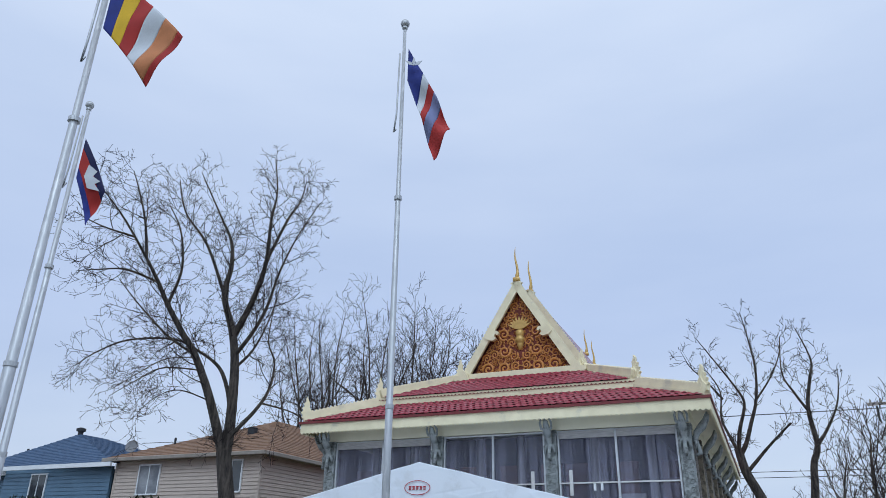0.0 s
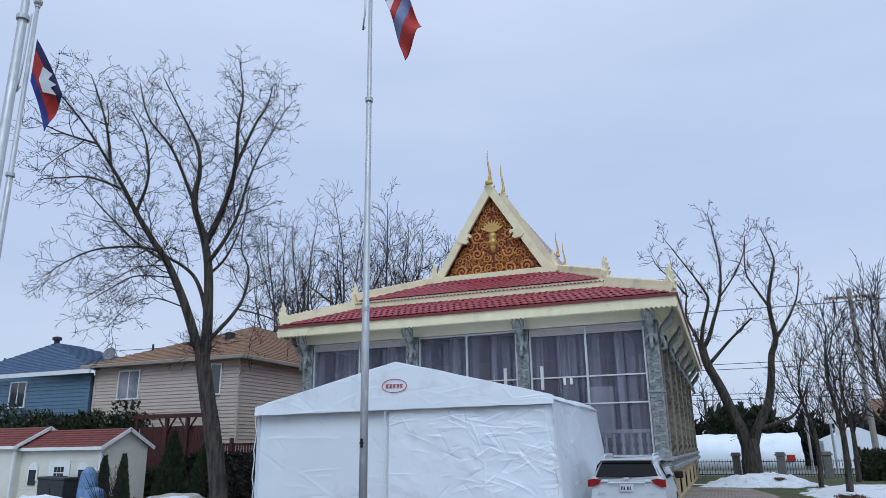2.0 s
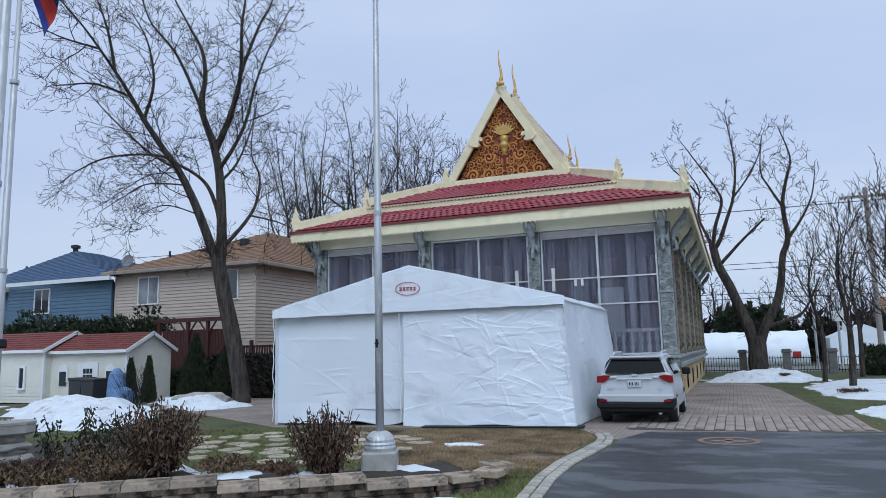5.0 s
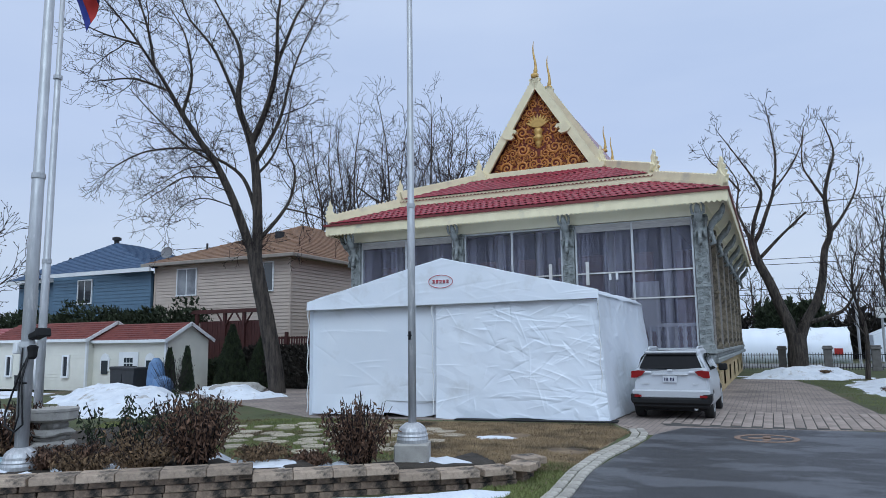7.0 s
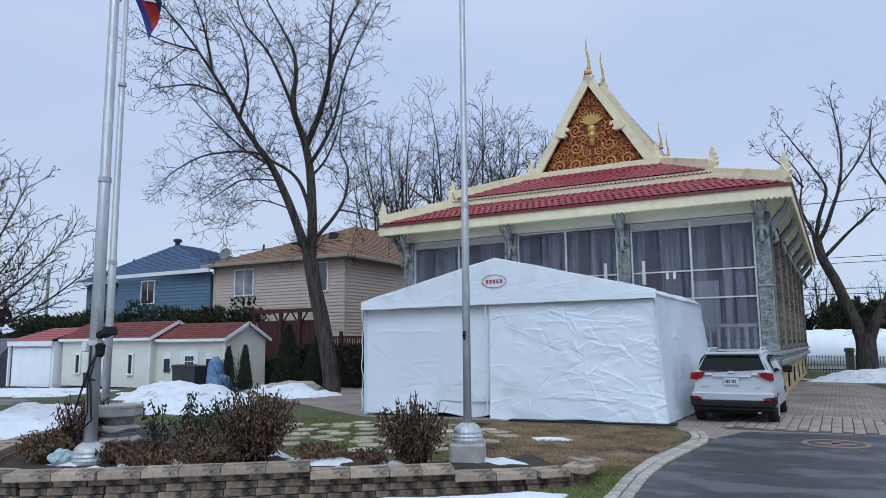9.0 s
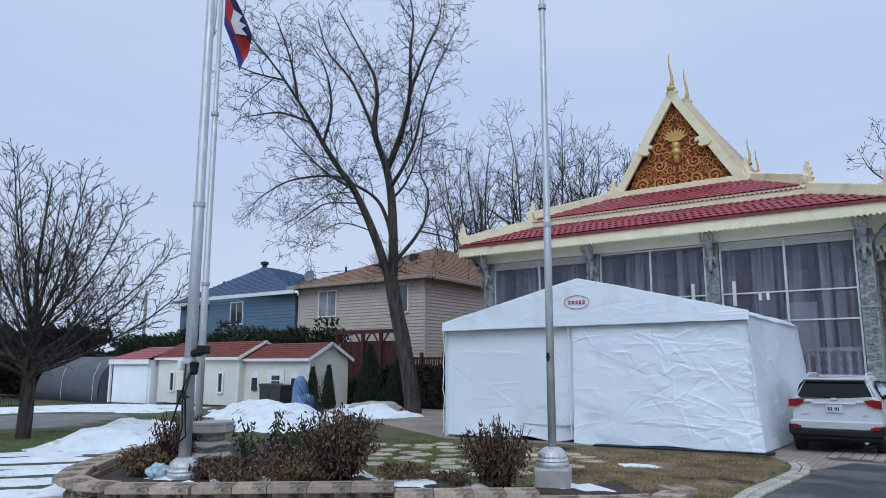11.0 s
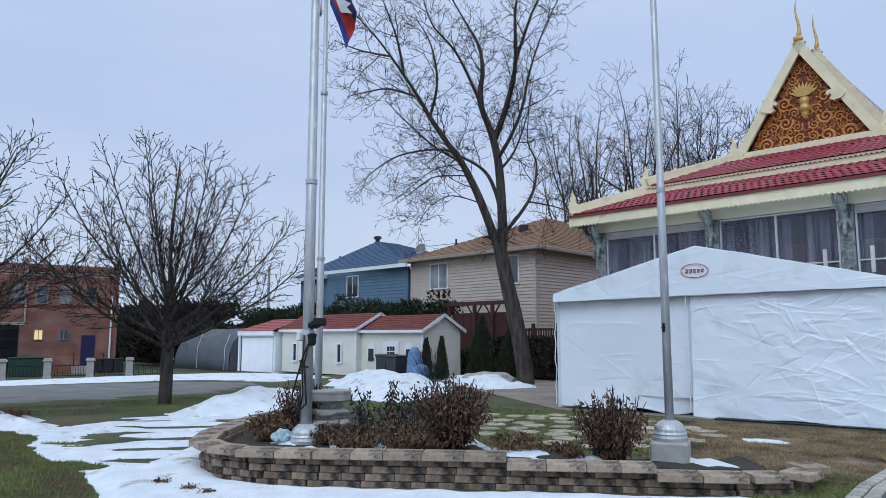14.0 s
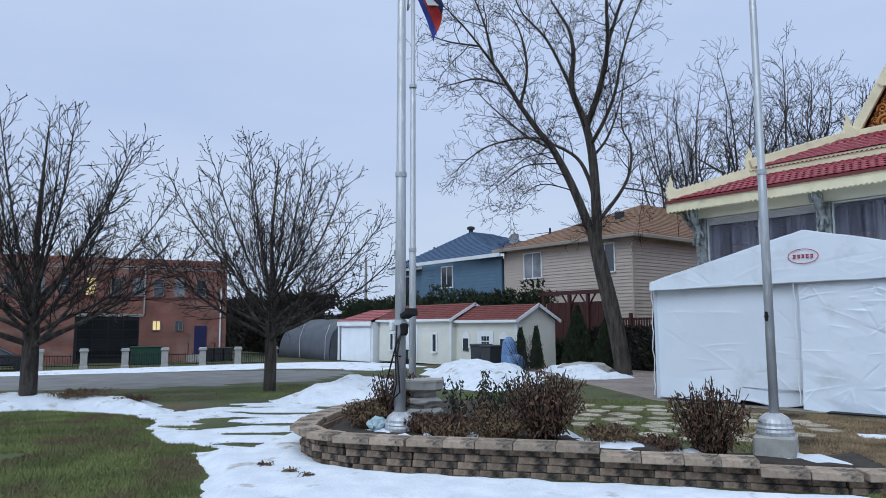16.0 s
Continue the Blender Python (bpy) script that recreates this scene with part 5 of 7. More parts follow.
def stone_ring(r, z0, z1, n, seed):
    bm = bmesh.new()
    rows = []
    for k in range(5):
        f = k / 4
        rr = r * (0.86 + 0.14 * math.sin(f * math.pi))
        rows.append((rr, z0 + (z1 - z0) * f))
    lathe(bm, rows, n)
    for v in bm.verts:
        v.co.xy *= 1 + 0.42 * noise.noise(Vector((v.co.x * 8, v.co.y * 8, v.co.z * 5 + seed * 3)))
    return bm


for k, (r, z0, z1) in enumerate(((0.31, -0.05, 0.08), (0.24, 0.08, 0.16), (0.27, 0.16, 0.25), (0.19, 0.25, 0.31), (0.24, 0.31, 0.39), (0.17, 0.39, 0.50))):
    part("stone_ring", stone_ring(r, z0, z1, 22, k), M_CONC, ped, smooth=False)
part("top_slab", lathe(bmesh.new(), [(0.24, 0.48), (0.29, 0.51), (0.29, 0.60), (0.30, 0.605), (0.30, 0.635), (0.02, 0.64)], 10), M_CONC, ped, "octagonal stone top")

# ---- flagpoles ----
def flagpole(x, y, z, h, r, label, base="cone"):
    fp = thing("flagpole", (x, y, z), label, "flagpole")
    fp["group"] = "flagpoles"
    part("pole", tube(bmesh.new(), [(0, 0, 0), (0, 0, h * 0.33), (0, 0, h * 0.331), (0, 0, h * 0.66), (0, 0, h * 0.661), (0, 0, h)], [r, r * 0.92, r * 0.84, r * 0.72, r * 0.64, r * 0.5], 16), M_POLE, fp, smooth=True)
    for f in (0.33, 0.66):
        part("joint", lathe(bmesh.new(), [(r * 0.8, h * f - 0.03), (r * 1.05, h * f - 0.03), (r * 1.05, h * f + 0.03), (r * 0.8, h * f + 0.03)], 16), M_POLE, fp)
    prof = [(0.195, 0), (0.20, 0.04), (0.19, 0.07), (0.195, 0.085), (0.18, 0.11), (0.178, 0.14), (0.16, 0.18), (0.13, 0.21), (0.09, 0.235), (r, 0.24)]
    part("foot", lathe(bmesh.new(), prof, 24), M_POLE, fp, "ribbed metal foot cover")
    bm = bmesh.new()
    bmesh.ops.create_uvsphere(bm, u_segments=16, v_segments=10, radius=0.075, matrix=Matrix.Translation((0, 0, h + 0.1)))
    part("ball", bm, M_POLE, fp, smooth=True)
    part("truck", lathe(bmesh.new(), [(0.03, h - 0.02), (0.045, h), (0.045, h + 0.03), (0.02, h + 0.05)], 12), M_POLE, fp)
    return fp


def rope(fp, pts, r=0.008, mt=None):
    part("halyard", tube(bmesh.new(), pts, r, 6), mt or M_IRON, fp, smooth=True)


zR = 0.22
conc = thing("concrete_footing", (-4.15, 8.06, 0.02), "square concrete footing under the flagpole", "footing")
bm = bmesh.new()
box(bm, -0.215, 0.215, -0.215, 0.215, -0.1, 0.40, bevel=0.02)
part("block", bm, M_CONC, conc, m=pose(0, 0, 0, 0, 0, 22))
poleR = flagpole(-4.15, 8.06, 0.42, 9.12, 0.052, "tall grey metal flagpole on a concrete block")
rope(poleR, [(-0.07, -0.03, 7.2), (-0.1, -0.04, 7.15), (-0.06, -0.05, 7.45), (-0.045, -0.05, 8.6)], 0.014, M_POLE)
part("cleat", boxes((-0.014, 0.014, -0.075, -0.045, 1.27, 1.38), (-0.03, 0.03, -0.07, -0.055, 1.315, 1.335), bevel=0.006), M_IRON, poleR, "dark rope cleat")
z1 = bed_height(-7.74, 5.4)
pole1 = flagpole(-7.74, 5.4, z1, 10.2, 0.075, "tall grey metal flagpole with a camera and cables")
rope(pole1, [(-0.075, -0.03, 7.8), (-0.12, -0.04, 7.72), (-0.08, -0.05, 8.05), (-0.05, -0.05, 9.8)], 0.018, M_POLE)
part("camera_bracket", lathe(bmesh.new(), [(0.07, 1.36), (0.085, 1.36), (0.085, 1.42), (0.07, 1.42)], 14), M_FRAME, pole1, "metal clamp band")
part("flood_lamp", boxes((0.0, 0.22, -0.07, 0.07, -0.035, 0.035), (0.19, 0.23, -0.085, 0.085, -0.05, 0.05), (-0.06, 0.02, -0.02, 0.02, -0.03, 0.02), bevel=0.012), M_BLACK, pole1, "black flood lamp", m=pose(0.10, 0, 1.47, 0, -14, -10))
part("camera_dome", lathe(bmesh.new(), [(0.03, 1.22), (0.05, 1.25), (0.05, 1.30), (0.06, 1.36), (0.03, 1.38)], 12, 0.12, -0.02), M_BLACK, pole1, "black dome camera")
part("junction", boxes((-0.14, -0.07, -0.09, 0.0, 1.28, 1.40), bevel=0.01), M_WHITE, pole1, "white junction box")
rope(pole1, [(0.10, -0.03, 1.3), (0.05, -0.10, 1.1), (-0.05, -0.11, 0.85), (-0.16, -0.11, 0.6), (-0.13, -0.12, 0.48), (0.05, -0.13, 0.42), (0.14, -0.1, 0.5), (0.10, -0.09, 0.7), (0.06, -0.09, 1.0), (0.11, -0.05, 1.3)], 0.011)
rope(pole1, [(0.03, -0.08, 1.35), (0.02, -0.09, 0.9), (0.06, -0.10, 0.6), (-0.02, -0.12, 0.3)], 0.009)
rope(pole1, [(-0.08, -0.05, 0.95), (0, -0.085, 0.96), (0.08, -0.04, 0.95)], 0.01)
pole2 = flagpole(-10.155, 7.31, 0.0, 9.05, 0.065, "tall grey metal flagpole behind the pedestal")
rope(pole2, [(-0.06, -0.03, 7.55), (-0.12, -0.04, 7.45), (-0.07, -0.05, 7.8), (-0.045, -0.05, 8.9)], 0.016, M_POLE)
bag = thing("plastic_bag", (-7.98, 5.22, bed_height(-7.98, 5.22)), "crumpled pale blue plastic bag beside the flagpole", "bag")
bm = bmesh.new()
bmesh.ops.create_icosphere(bm, subdivisions=3, radius=0.13)
for v in bm.verts:
    v.co *= 1 + 0.35 * noise.noise(v.co * 14)
    v.co.z = max(-0.02, v.co.z * 0.8 + 0.08)
part("sheet", bm, mat("pale_blue_plastic", (0.40, 0.52, 0.56), (0.30, 0.42, 0.46), 0.3), bag)

# ---- flags ----
M_LILAC = mat("flag_lilac", (0.22, 0.24, 0.42), None, 0.8, scale=3)
def flag(fp, z_top, hoist, fly, heading, sag, stripes, label, along_hoist=True, fold=0.05, seed=1):
    """A limp flag on a pole: stripes are (width, material) along the hoist or the fly."""
    fl = thing("flag", tuple(fp.matrix_world.translation), label, "flag")
    total = sum(w for w, _ in stripes)
    c, s = math.cos(radians(heading)), math.sin(radians(heading))
    a = 0.0
    for w, mt in stripes:
        f0, f1 = a / total, (a + w) / total
        a += w

        def at(u, v, f0=f0, f1=f1):
            h = f0 + (f1 - f0) * v if along_hoist else v
            g = u if along_hoist else f0 + (f1 - f0) * u
            r = 0.07 + fly * g * math.cos(radians(sag)) * (1 - 0.35 * h)
            drop = fly * g * math.sin(radians(sag)) * (1 + 0.12 * h) + 0.18 * g * g
            off = fold * g * math.sin(7 * h + 9 * g + seed) + 0.5 * fold * math.sin(16 * g + seed * 2 + 3 * h) * g
            return (r * c - off * s, r * s + off * c, z_top - hoist * h * (1 - 0.25 * g) - drop)
        nu, nv = (26, 8) if along_hoist else (8, 22)
        vs, _, fs = cloth(at, nu, nv)
        thick(part("stripe", (vs, [], fs), mt, fl, smooth=True), 0.004)
    return fl


fl2 = flag(pole2, 8.45, 0.80, 0.98, 36, 58, [(1, M_NAVY), (2, M_RED), (1, M_BLUE)], "red and dark blue striped flag with a white emblem", seed=2)
bm = bmesh.new()
prism(bm, [(0.28, -0.62), (0.46, -0.76), (0.40, -0.88), (0.55, -0.98), (0.46, -1.05), (0.58, -1.2), (0.34, -1.16), (0.24, -0.9)], "y", -0.05, -0.042)
part("emblem", bm, M_FWHITE, fl2, "plain white emblem", m=Matrix.Translation((0.03, -0.03, 8.42)) @ Matrix.Diagonal((0.8, 1, 0.85, 1)) @ Matrix.Rotation(radians(36), 4, "Z"))
flag(pole1, 9.30, 1.0, 1.45, 27, 38, [(1, M_BLUE), (1, M_YEL), (1, M_RED), (1, M_FWHITE), (1, M_ORANGE), (0.35, M_RED)], "flag with blue, yellow, red, white and orange stripes", along_hoist=False, seed=4)
flR = flag(poleR, 8.72, 0.62, 1.45, 23, 62, [(0.9, M_BLUE), (0.35, M_FWHITE), (0.3, M_RED), (0.4, M_LILAC), (0.55, M_RED)], "limp flag with blue, white and red fields", along_hoist=False, seed=6, fold=0.1)
bm = bmesh.new()
for a in (-55, 0, 55):
    prism(bm, [(0.15 + 0.07 * math.sin(radians(a)) + dx * math.cos(radians(a)) + dz * math.sin(radians(a)), -0.42 + 0.07 * math.cos(radians(a)) - dx * math.sin(radians(a)) + dz * math.cos(radians(a))) for dx, dz in ((-0.03, 0), (0, -0.07), (0.03, 0), (0, 0.09))], "y", -0.09, -0.08)
part("emblem", bm, M_FWHITE, flR, "plain white three-leaf emblem", m=Matrix.Translation((0.03, -0.02, 8.72)) @ Matrix.Rotation(radians(23), 4, "Z"))

# ---- bare trees ----
class Grower:
    def __init__(self, seed):
        self.r = random.Random(seed)
        self.wood = ([], [])
        self.twig = ([], [])

    def tube(self, pts, radii, n, thin):
        vs, fs = self.twig if thin else self.wood
        base = len(vs)
        side = None
        for i, p in enumerate(pts):
            d = (pts[min(i + 1, len(pts) - 1)] - pts[max(i - 1, 0)]).normalized()
            if side is None:
                side = d.orthogonal().normalized()
            side = (side - d * side.dot(d)).normalized()
            up = d.cross(side)
            for k in range(n):
                a = 6.28318 * k / n
                vs.append(tuple(p + radii[i] * (math.cos(a) * side + math.sin(a) * up)))
        for i in range(len(pts) - 1):
            for k in range(n):
                a, b = base + i * n + k, base + i * n + (k + 1) % n
                fs.append((a, b, b + n, a + n))

    def limb(self, pts, r0, r1, level, spec, first=0.25):
        """A branch through given points with its side branches."""
        n = len(pts)
        radii = [r0 + (r1 - r0) * i / (n - 1) for i in range(n)]
        self.tube(pts, radii, 10 if r0 > 0.12 else 6 if r0 > 0.03 else 3, r0 < 0.03)
        if level >= spec["levels"]:
            return
        length = sum((b - a).length for a, b in zip(pts, pts[1:]))
        count = max(2, int(length * spec["density"][level]))
        turn = self.r.uniform(0, 6.283)
        for k in range(count):
            f = first + (1 - first) * (k + self.r.random()) / count
            i = min(n - 2, int(f * (n - 1)))
            p = pts[i].lerp(pts[i + 1], f * (n - 1) - i)
            d = (pts[i + 1] - pts[i]).normalized()
            turn += 2.4 + self.r.uniform(-0.5, 0.5)
            ax = Matrix.Rotation(turn, 3, d) @ d.orthogonal().normalized()
            ang = radians(self.r.uniform(*spec["angle"]))
            nd = (d * math.cos(ang) + ax * math.sin(ang)).normalized()
            L = spec["length"][level] * (1.15 - 0.6 * f) * self.r.uniform(0.6, 1.25)
            rr = min(radii[i] * self.r.uniform(0.4, 0.65), 0.014 * L + 0.004)
            self.branch(p, nd, L, max(spec["min_r"], rr), level + 1, spec)

    def branch(self, p, d, L, r, level, spec):
        n = 6 if level < 3 else 4
        pts = [p]
        step = L / (n - 1)
        for k in range(n - 1):
            d = (d + Vector((self.r.gauss(0, 1), self.r.gauss(0, 1), self.r.gauss(0, 1))) * spec["wander"] + Vector((0, 0, spec["up"][min(level, len(spec["up"]) - 1)]))).normalized()
            p = p + d * step
            pts.append(p)
        self.limb(pts, r, max(spec["min_r"] * 0.7, r * 0.3), level, spec, 0.2)
        if level >= 2 and spec.get("bud"):
            q = spec["bud"] * self.r.uniform(0.5, 1.2)
            self.tube([p, p + d * q, p + d * 2.2 * q], [spec["min_r"], q * 0.8, 0.002], 3, True)


def smooth_line(pts, n):
    pts = [Vector(p) for p in pts]
    out = []
    m = len(pts) - 1
    for i in range(n + 1):
        f = i / n * m
        k = min(m - 1, int(f))
        t = f - k
        p0, p1, p2, p3 = pts[max(0, k - 1)], pts[k], pts[k + 1], pts[min(m, k + 2)]
        out.append(0.5 * (2 * p1 + (p2 - p0) * t + (2 * p0 - 5 * p1 + 4 * p2 - p3) * t * t + (3 * p1 - p0 - 3 * p2 + p3) * t ** 3))
    return out


def tree(x, y, label, seed, limbs, spec, facing=0.0, z=None, twigmat=None):
    """limbs: (points as (right, up, away), first radius, last radius, where side branches begin)."""
    t = thing("bare_tree", (x, y, ground_height(x, y) if z is None else z), label, "tree")
    g = Grower(seed)
    c, s = math.cos(radians(facing)), math.sin(radians(facing))
    for pts, r0, r1, first in limbs:
        line = smooth_line([(p[0] * c - p[2] * s, p[0] * s + p[2] * c, p[1]) for p in pts], 4 * len(pts))
        g.limb(line, r0, r1, 0, spec, first)
    part("trunk", (g.wood[0], [], g.wood[1]), M_BARK, t, smooth=True)
    part("crown", (g.twig[0], [], g.twig[1]), twigmat or M_TWIG, t, "fine bare twigs")
    return t


SPEC_BIG = {"levels": 4, "density": (2.9, 3.7, 4.2, 3.4), "length": (1.45, 0.9, 0.5, 0.26), "angle": (32, 62), "wander": 0.15, "up": (0, 0.05, 0.05, 0.04, 0.03), "min_r": 0.0075}
tree(-15.5, 19.9, "tall bare tree with a leaning forked trunk", 11, [
    ([(0.05, -0.3, 0), (-0.1, 1.0, 0), (-0.4, 2.6, 0), (-0.6, 3.5, 0), (-0.85, 4.8, 0)], 0.30, 0.24, 0.99),
    ([(-0.8, 4.5, 0), (-1.3, 5.9, -0.1), (-1.7, 6.9, -0.2), (-2.2, 7.9, -0.3), (-2.7, 8.6, -0.4), (-3.3, 9.5, -0.6), (-3.7, 10.2, -0.8), (-4.2, 11.0, -0.9), (-5.2, 12.4, -1.1), (-6.2, 13.5, -1.3)], 0.17, 0.015, 0.22),
    ([(-0.8, 4.4, 0), (-0.75, 5.6, 0.1), (-0.85, 7.7, 0.2), (-1.1, 9.0, 0.3), (-1.55, 10.4, 0.5), (-1.45, 11.6, 0.6), (-1.6, 12.7, 0.8), (-2.1, 13.7, 0.9), (-3.1, 15.6, 1.0)], 0.20, 0.015, 0.3),
    ([(-0.8, 6.1, 0.1), (-1.0, 6.9, 0.2), (-1.4, 7.7, 0.4), (-2.2, 8.3, 0.7), (-3.1, 8.7, 0.9), (-4.6, 8.6, 1.1), (-5.6, 8.1, 1.2), (-6.2, 7.6, 1.3)], 0.085, 0.012, 0.3),
    ([(-1.05, 8.8, 0.3), (-0.7, 9.6, 0.1), (-0.4, 10.5, -0.2), (-0.2, 11.6, -0.4), (-0.2, 13.2, -0.5), (-0.1, 14.3, -0.6), (-0.3, 15.7, -0.7)], 0.13, 0.012, 0.2),
    ([(-0.7, 5.3, 0), (0.0, 6.2, 0.2), (0.4, 7.0, 0.4), (0.5, 8.0, 0.5), (0.2, 8.9, 0.7), (0.3, 10.4, 0.9)], 0.075, 0.012, 0.3),
    ([(-0.9, 8.1, 0.2), (-0.4, 8.8, -0.3), (0.0, 9.7, -0.6), (0.3, 11.0, -0.8), (0.8, 12.4, -1.0), (1.5, 13.8, -1.2)], 0.085, 0.012, 0.2),
    ([(-0.25, 11.4, -0.4), (0.4, 13.4, -0.2), (0.8, 14.4, 0.2), (1.0, 15.5, 0.4)], 0.065, 0.012, 0.15),
    ([(-1.6, 10.5, 0.5), (-2.4, 12.2, 0.2), (-3.3, 13.3, 0.0), (-3.7, 14.6, -0.1)], 0.065, 0.012, 0.15),
    ([(-4.2, 11.0, -0.9), (-4.5, 12.4, -0.6), (-4.9, 13.6, -0.4), (-5.3, 14.6, -0.3)], 0.055, 0.012, 0.15),
    ([(-3.3, 9.5, -0.6), (-3.0, 10.7, -0.9), (-3.2, 12.0, -1.2), (-3.7, 12.9, -1.4)], 0.06, 0.012, 0.15),
    ([(-3.7, 10.2, -0.8), (-4.7, 10.4, -1.2), (-5.5, 10.2, -1.5), (-6.1, 10.0, -1.7)], 0.05, 0.01, 0.1),
    ([(-4.7, 11.7, -1.0), (-5.7, 11.8, -1.4), (-6.6, 12.1, -1.7)], 0.045, 0.01, 0.1),
    ([(-1.9, 7.4, -0.2), (-3.1, 7.3, -0.6), (-3.8, 6.8, -0.8), (-4.5, 6.2, -1.0)], 0.032, 0.009, 0.15),
    ([(0.2, 6.5, 0.3), (1.3, 6.2, 0.1), (2.3, 5.6, -0.1)], 0.035, 0.009, 0.1),
    ([(-1.5, 6.4, -0.1), (-2.5, 6.6, -0.6), (-3.2, 6.2, -0.9), (-3.7, 5.5, -1.1)], 0.028, 0.009, 0.15),
    ([(-2.2, 7.8, -0.3), (-3.2, 7.8, 0.3), (-4.1, 7.3, 0.7), (-4.8, 6.8, 0.9)], 0.03, 0.009, 0.15),
    ([(-2.2, 7.9, -0.3), (-3.0, 8.2, -1.2), (-3.9, 8.9, -2.0), (-4.6, 9.6, -2.4)], 0.05, 0.01, 0.2),
    ([(-0.9, 7.6, 0.2), (-0.3, 8.6, 1.1), (0.2, 10.2, 1.8), (0.5, 12.0, 2.2)], 0.06, 0.01, 0.2),
], SPEC_BIG, 38)
SPEC_ROUND = {"levels": 3, "density": (4.6, 4.8, 4.6), "length": (0.95, 0.55, 0.26), "angle": (24, 46), "wander": 0.08, "up": (0, 0.05, 0.04, 0.03), "min_r": 0.0075, "bud": 0.019}


def round_tree(x, y, seed, crot, h, spread, r, label):
    rg = random.Random(seed)
    limbs = [([(0, -0.2, 0), (0.05, crot * 0.5, 0), (0, crot + 0.3, 0)], r, r * 0.85, 0.99)]
    n = 24
    mid = crot + 0.36 * (h - crot)
    for k in range(n):
        a = 2.4 * k + rg.uniform(-0.25, 0.25)
        el = radians(-6 + 84 * ((k + 0.5) / n) ** 1.3)
        out = (spread - 0.3) * math.cos(el) * rg.uniform(0.9, 1.05)
        top = mid + (h - 0.3 - mid) * math.sin(el) * rg.uniform(0.94, 1.04)
        z0 = crot - 0.25 + 1.3 * (k / n)
        ca, sa = math.cos(a), math.sin(a)
        pts = []
        for f in (0, 0.18, 0.4, 0.7, 1.0):
            q = out * (1.25 * f - 0.25 * f * f) + 0.06 * rg.uniform(-1, 1) * (f > 0)
            pts.append((q * ca, z0 + (top - z0) * (0.78 * f + 0.22 * f * f), q * sa))
        limbs.append((pts, r * rg.uniform(0.24, 0.38) * (1.1 - 0.3 * k / n), 0.010, 0.34))
    limbs.append(([(0, crot - 0.1, 0), (0.05, crot + 1.0, 0.05), (-0.05, crot + 2.4, 0), (0.05, h - 0.4, 0.1)], r * 0.7, 0.012, 0.3))
    return tree(x, y, label, seed, limbs, SPEC_ROUND)


round_tree(-17.35, 7.9, 21, 1.5, 6.5, 3.75, 0.17, "rounded bare street tree with spreading twigs")
round_tree(-18.25, 2.6, 22, 1.4, 6.7, 3.8, 0.19, "rounded bare street tree beside a snow ridge")
SPEC_FAR = {"levels": 3, "density": (1.5, 2.0, 2.2), "length": (2.7, 1.5, 0.8), "angle": (28, 58), "wander": 0.13, "up": (0, 0.06, 0.06, 0.05), "min_r": 0.014}


def tall_tree(x, y, h, seed, r=0.22, label="tall bare tree behind the temple", spec=None):
    """A trunk that forks low into a few curving limbs."""
    rg = random.Random(seed)
    k0 = h * rg.uniform(0.36, 0.46)
    lean = rg.uniform(-0.6, 0.6)
    limbs = [([(0, -0.2, 0), (lean * 0.3, k0 * 0.5, 0), (lean, k0, 0)], r, r * 0.75, 0.9)]
    n = 6
    for k in range(n):
        a = 2.4 * k + rg.uniform(-0.4, 0.4) + seed
        q = h * rg.uniform(0.10, 0.20) * (0.5 if k == 0 else 1)
        z0 = k0 * (0.86 + 0.14 * k / n) if k < 4 else k0 * rg.uniform(1.1, 1.3)
        top = h * (1.0 - 0.05 * k) * rg.uniform(0.92, 1.0)
        c, s = math.cos(a), math.sin(a)
        pts = [(lean, z0, 0)]
        for f in (0.25, 0.5, 0.75, 1.0):
            b = q * (1.5 * f - 0.5 * f * f) + 0.02 * h * rg.uniform(-1, 1)
            pts.append((lean + b * c, z0 + (top - z0) * f, b * s + 0.02 * h * rg.uniform(-1, 1)))
        limbs.append((pts, r * rg.uniform(0.42, 0.6), 0.016, 0.18))
    return tree(x, y, label, seed, limbs, spec or SPEC_FAR)


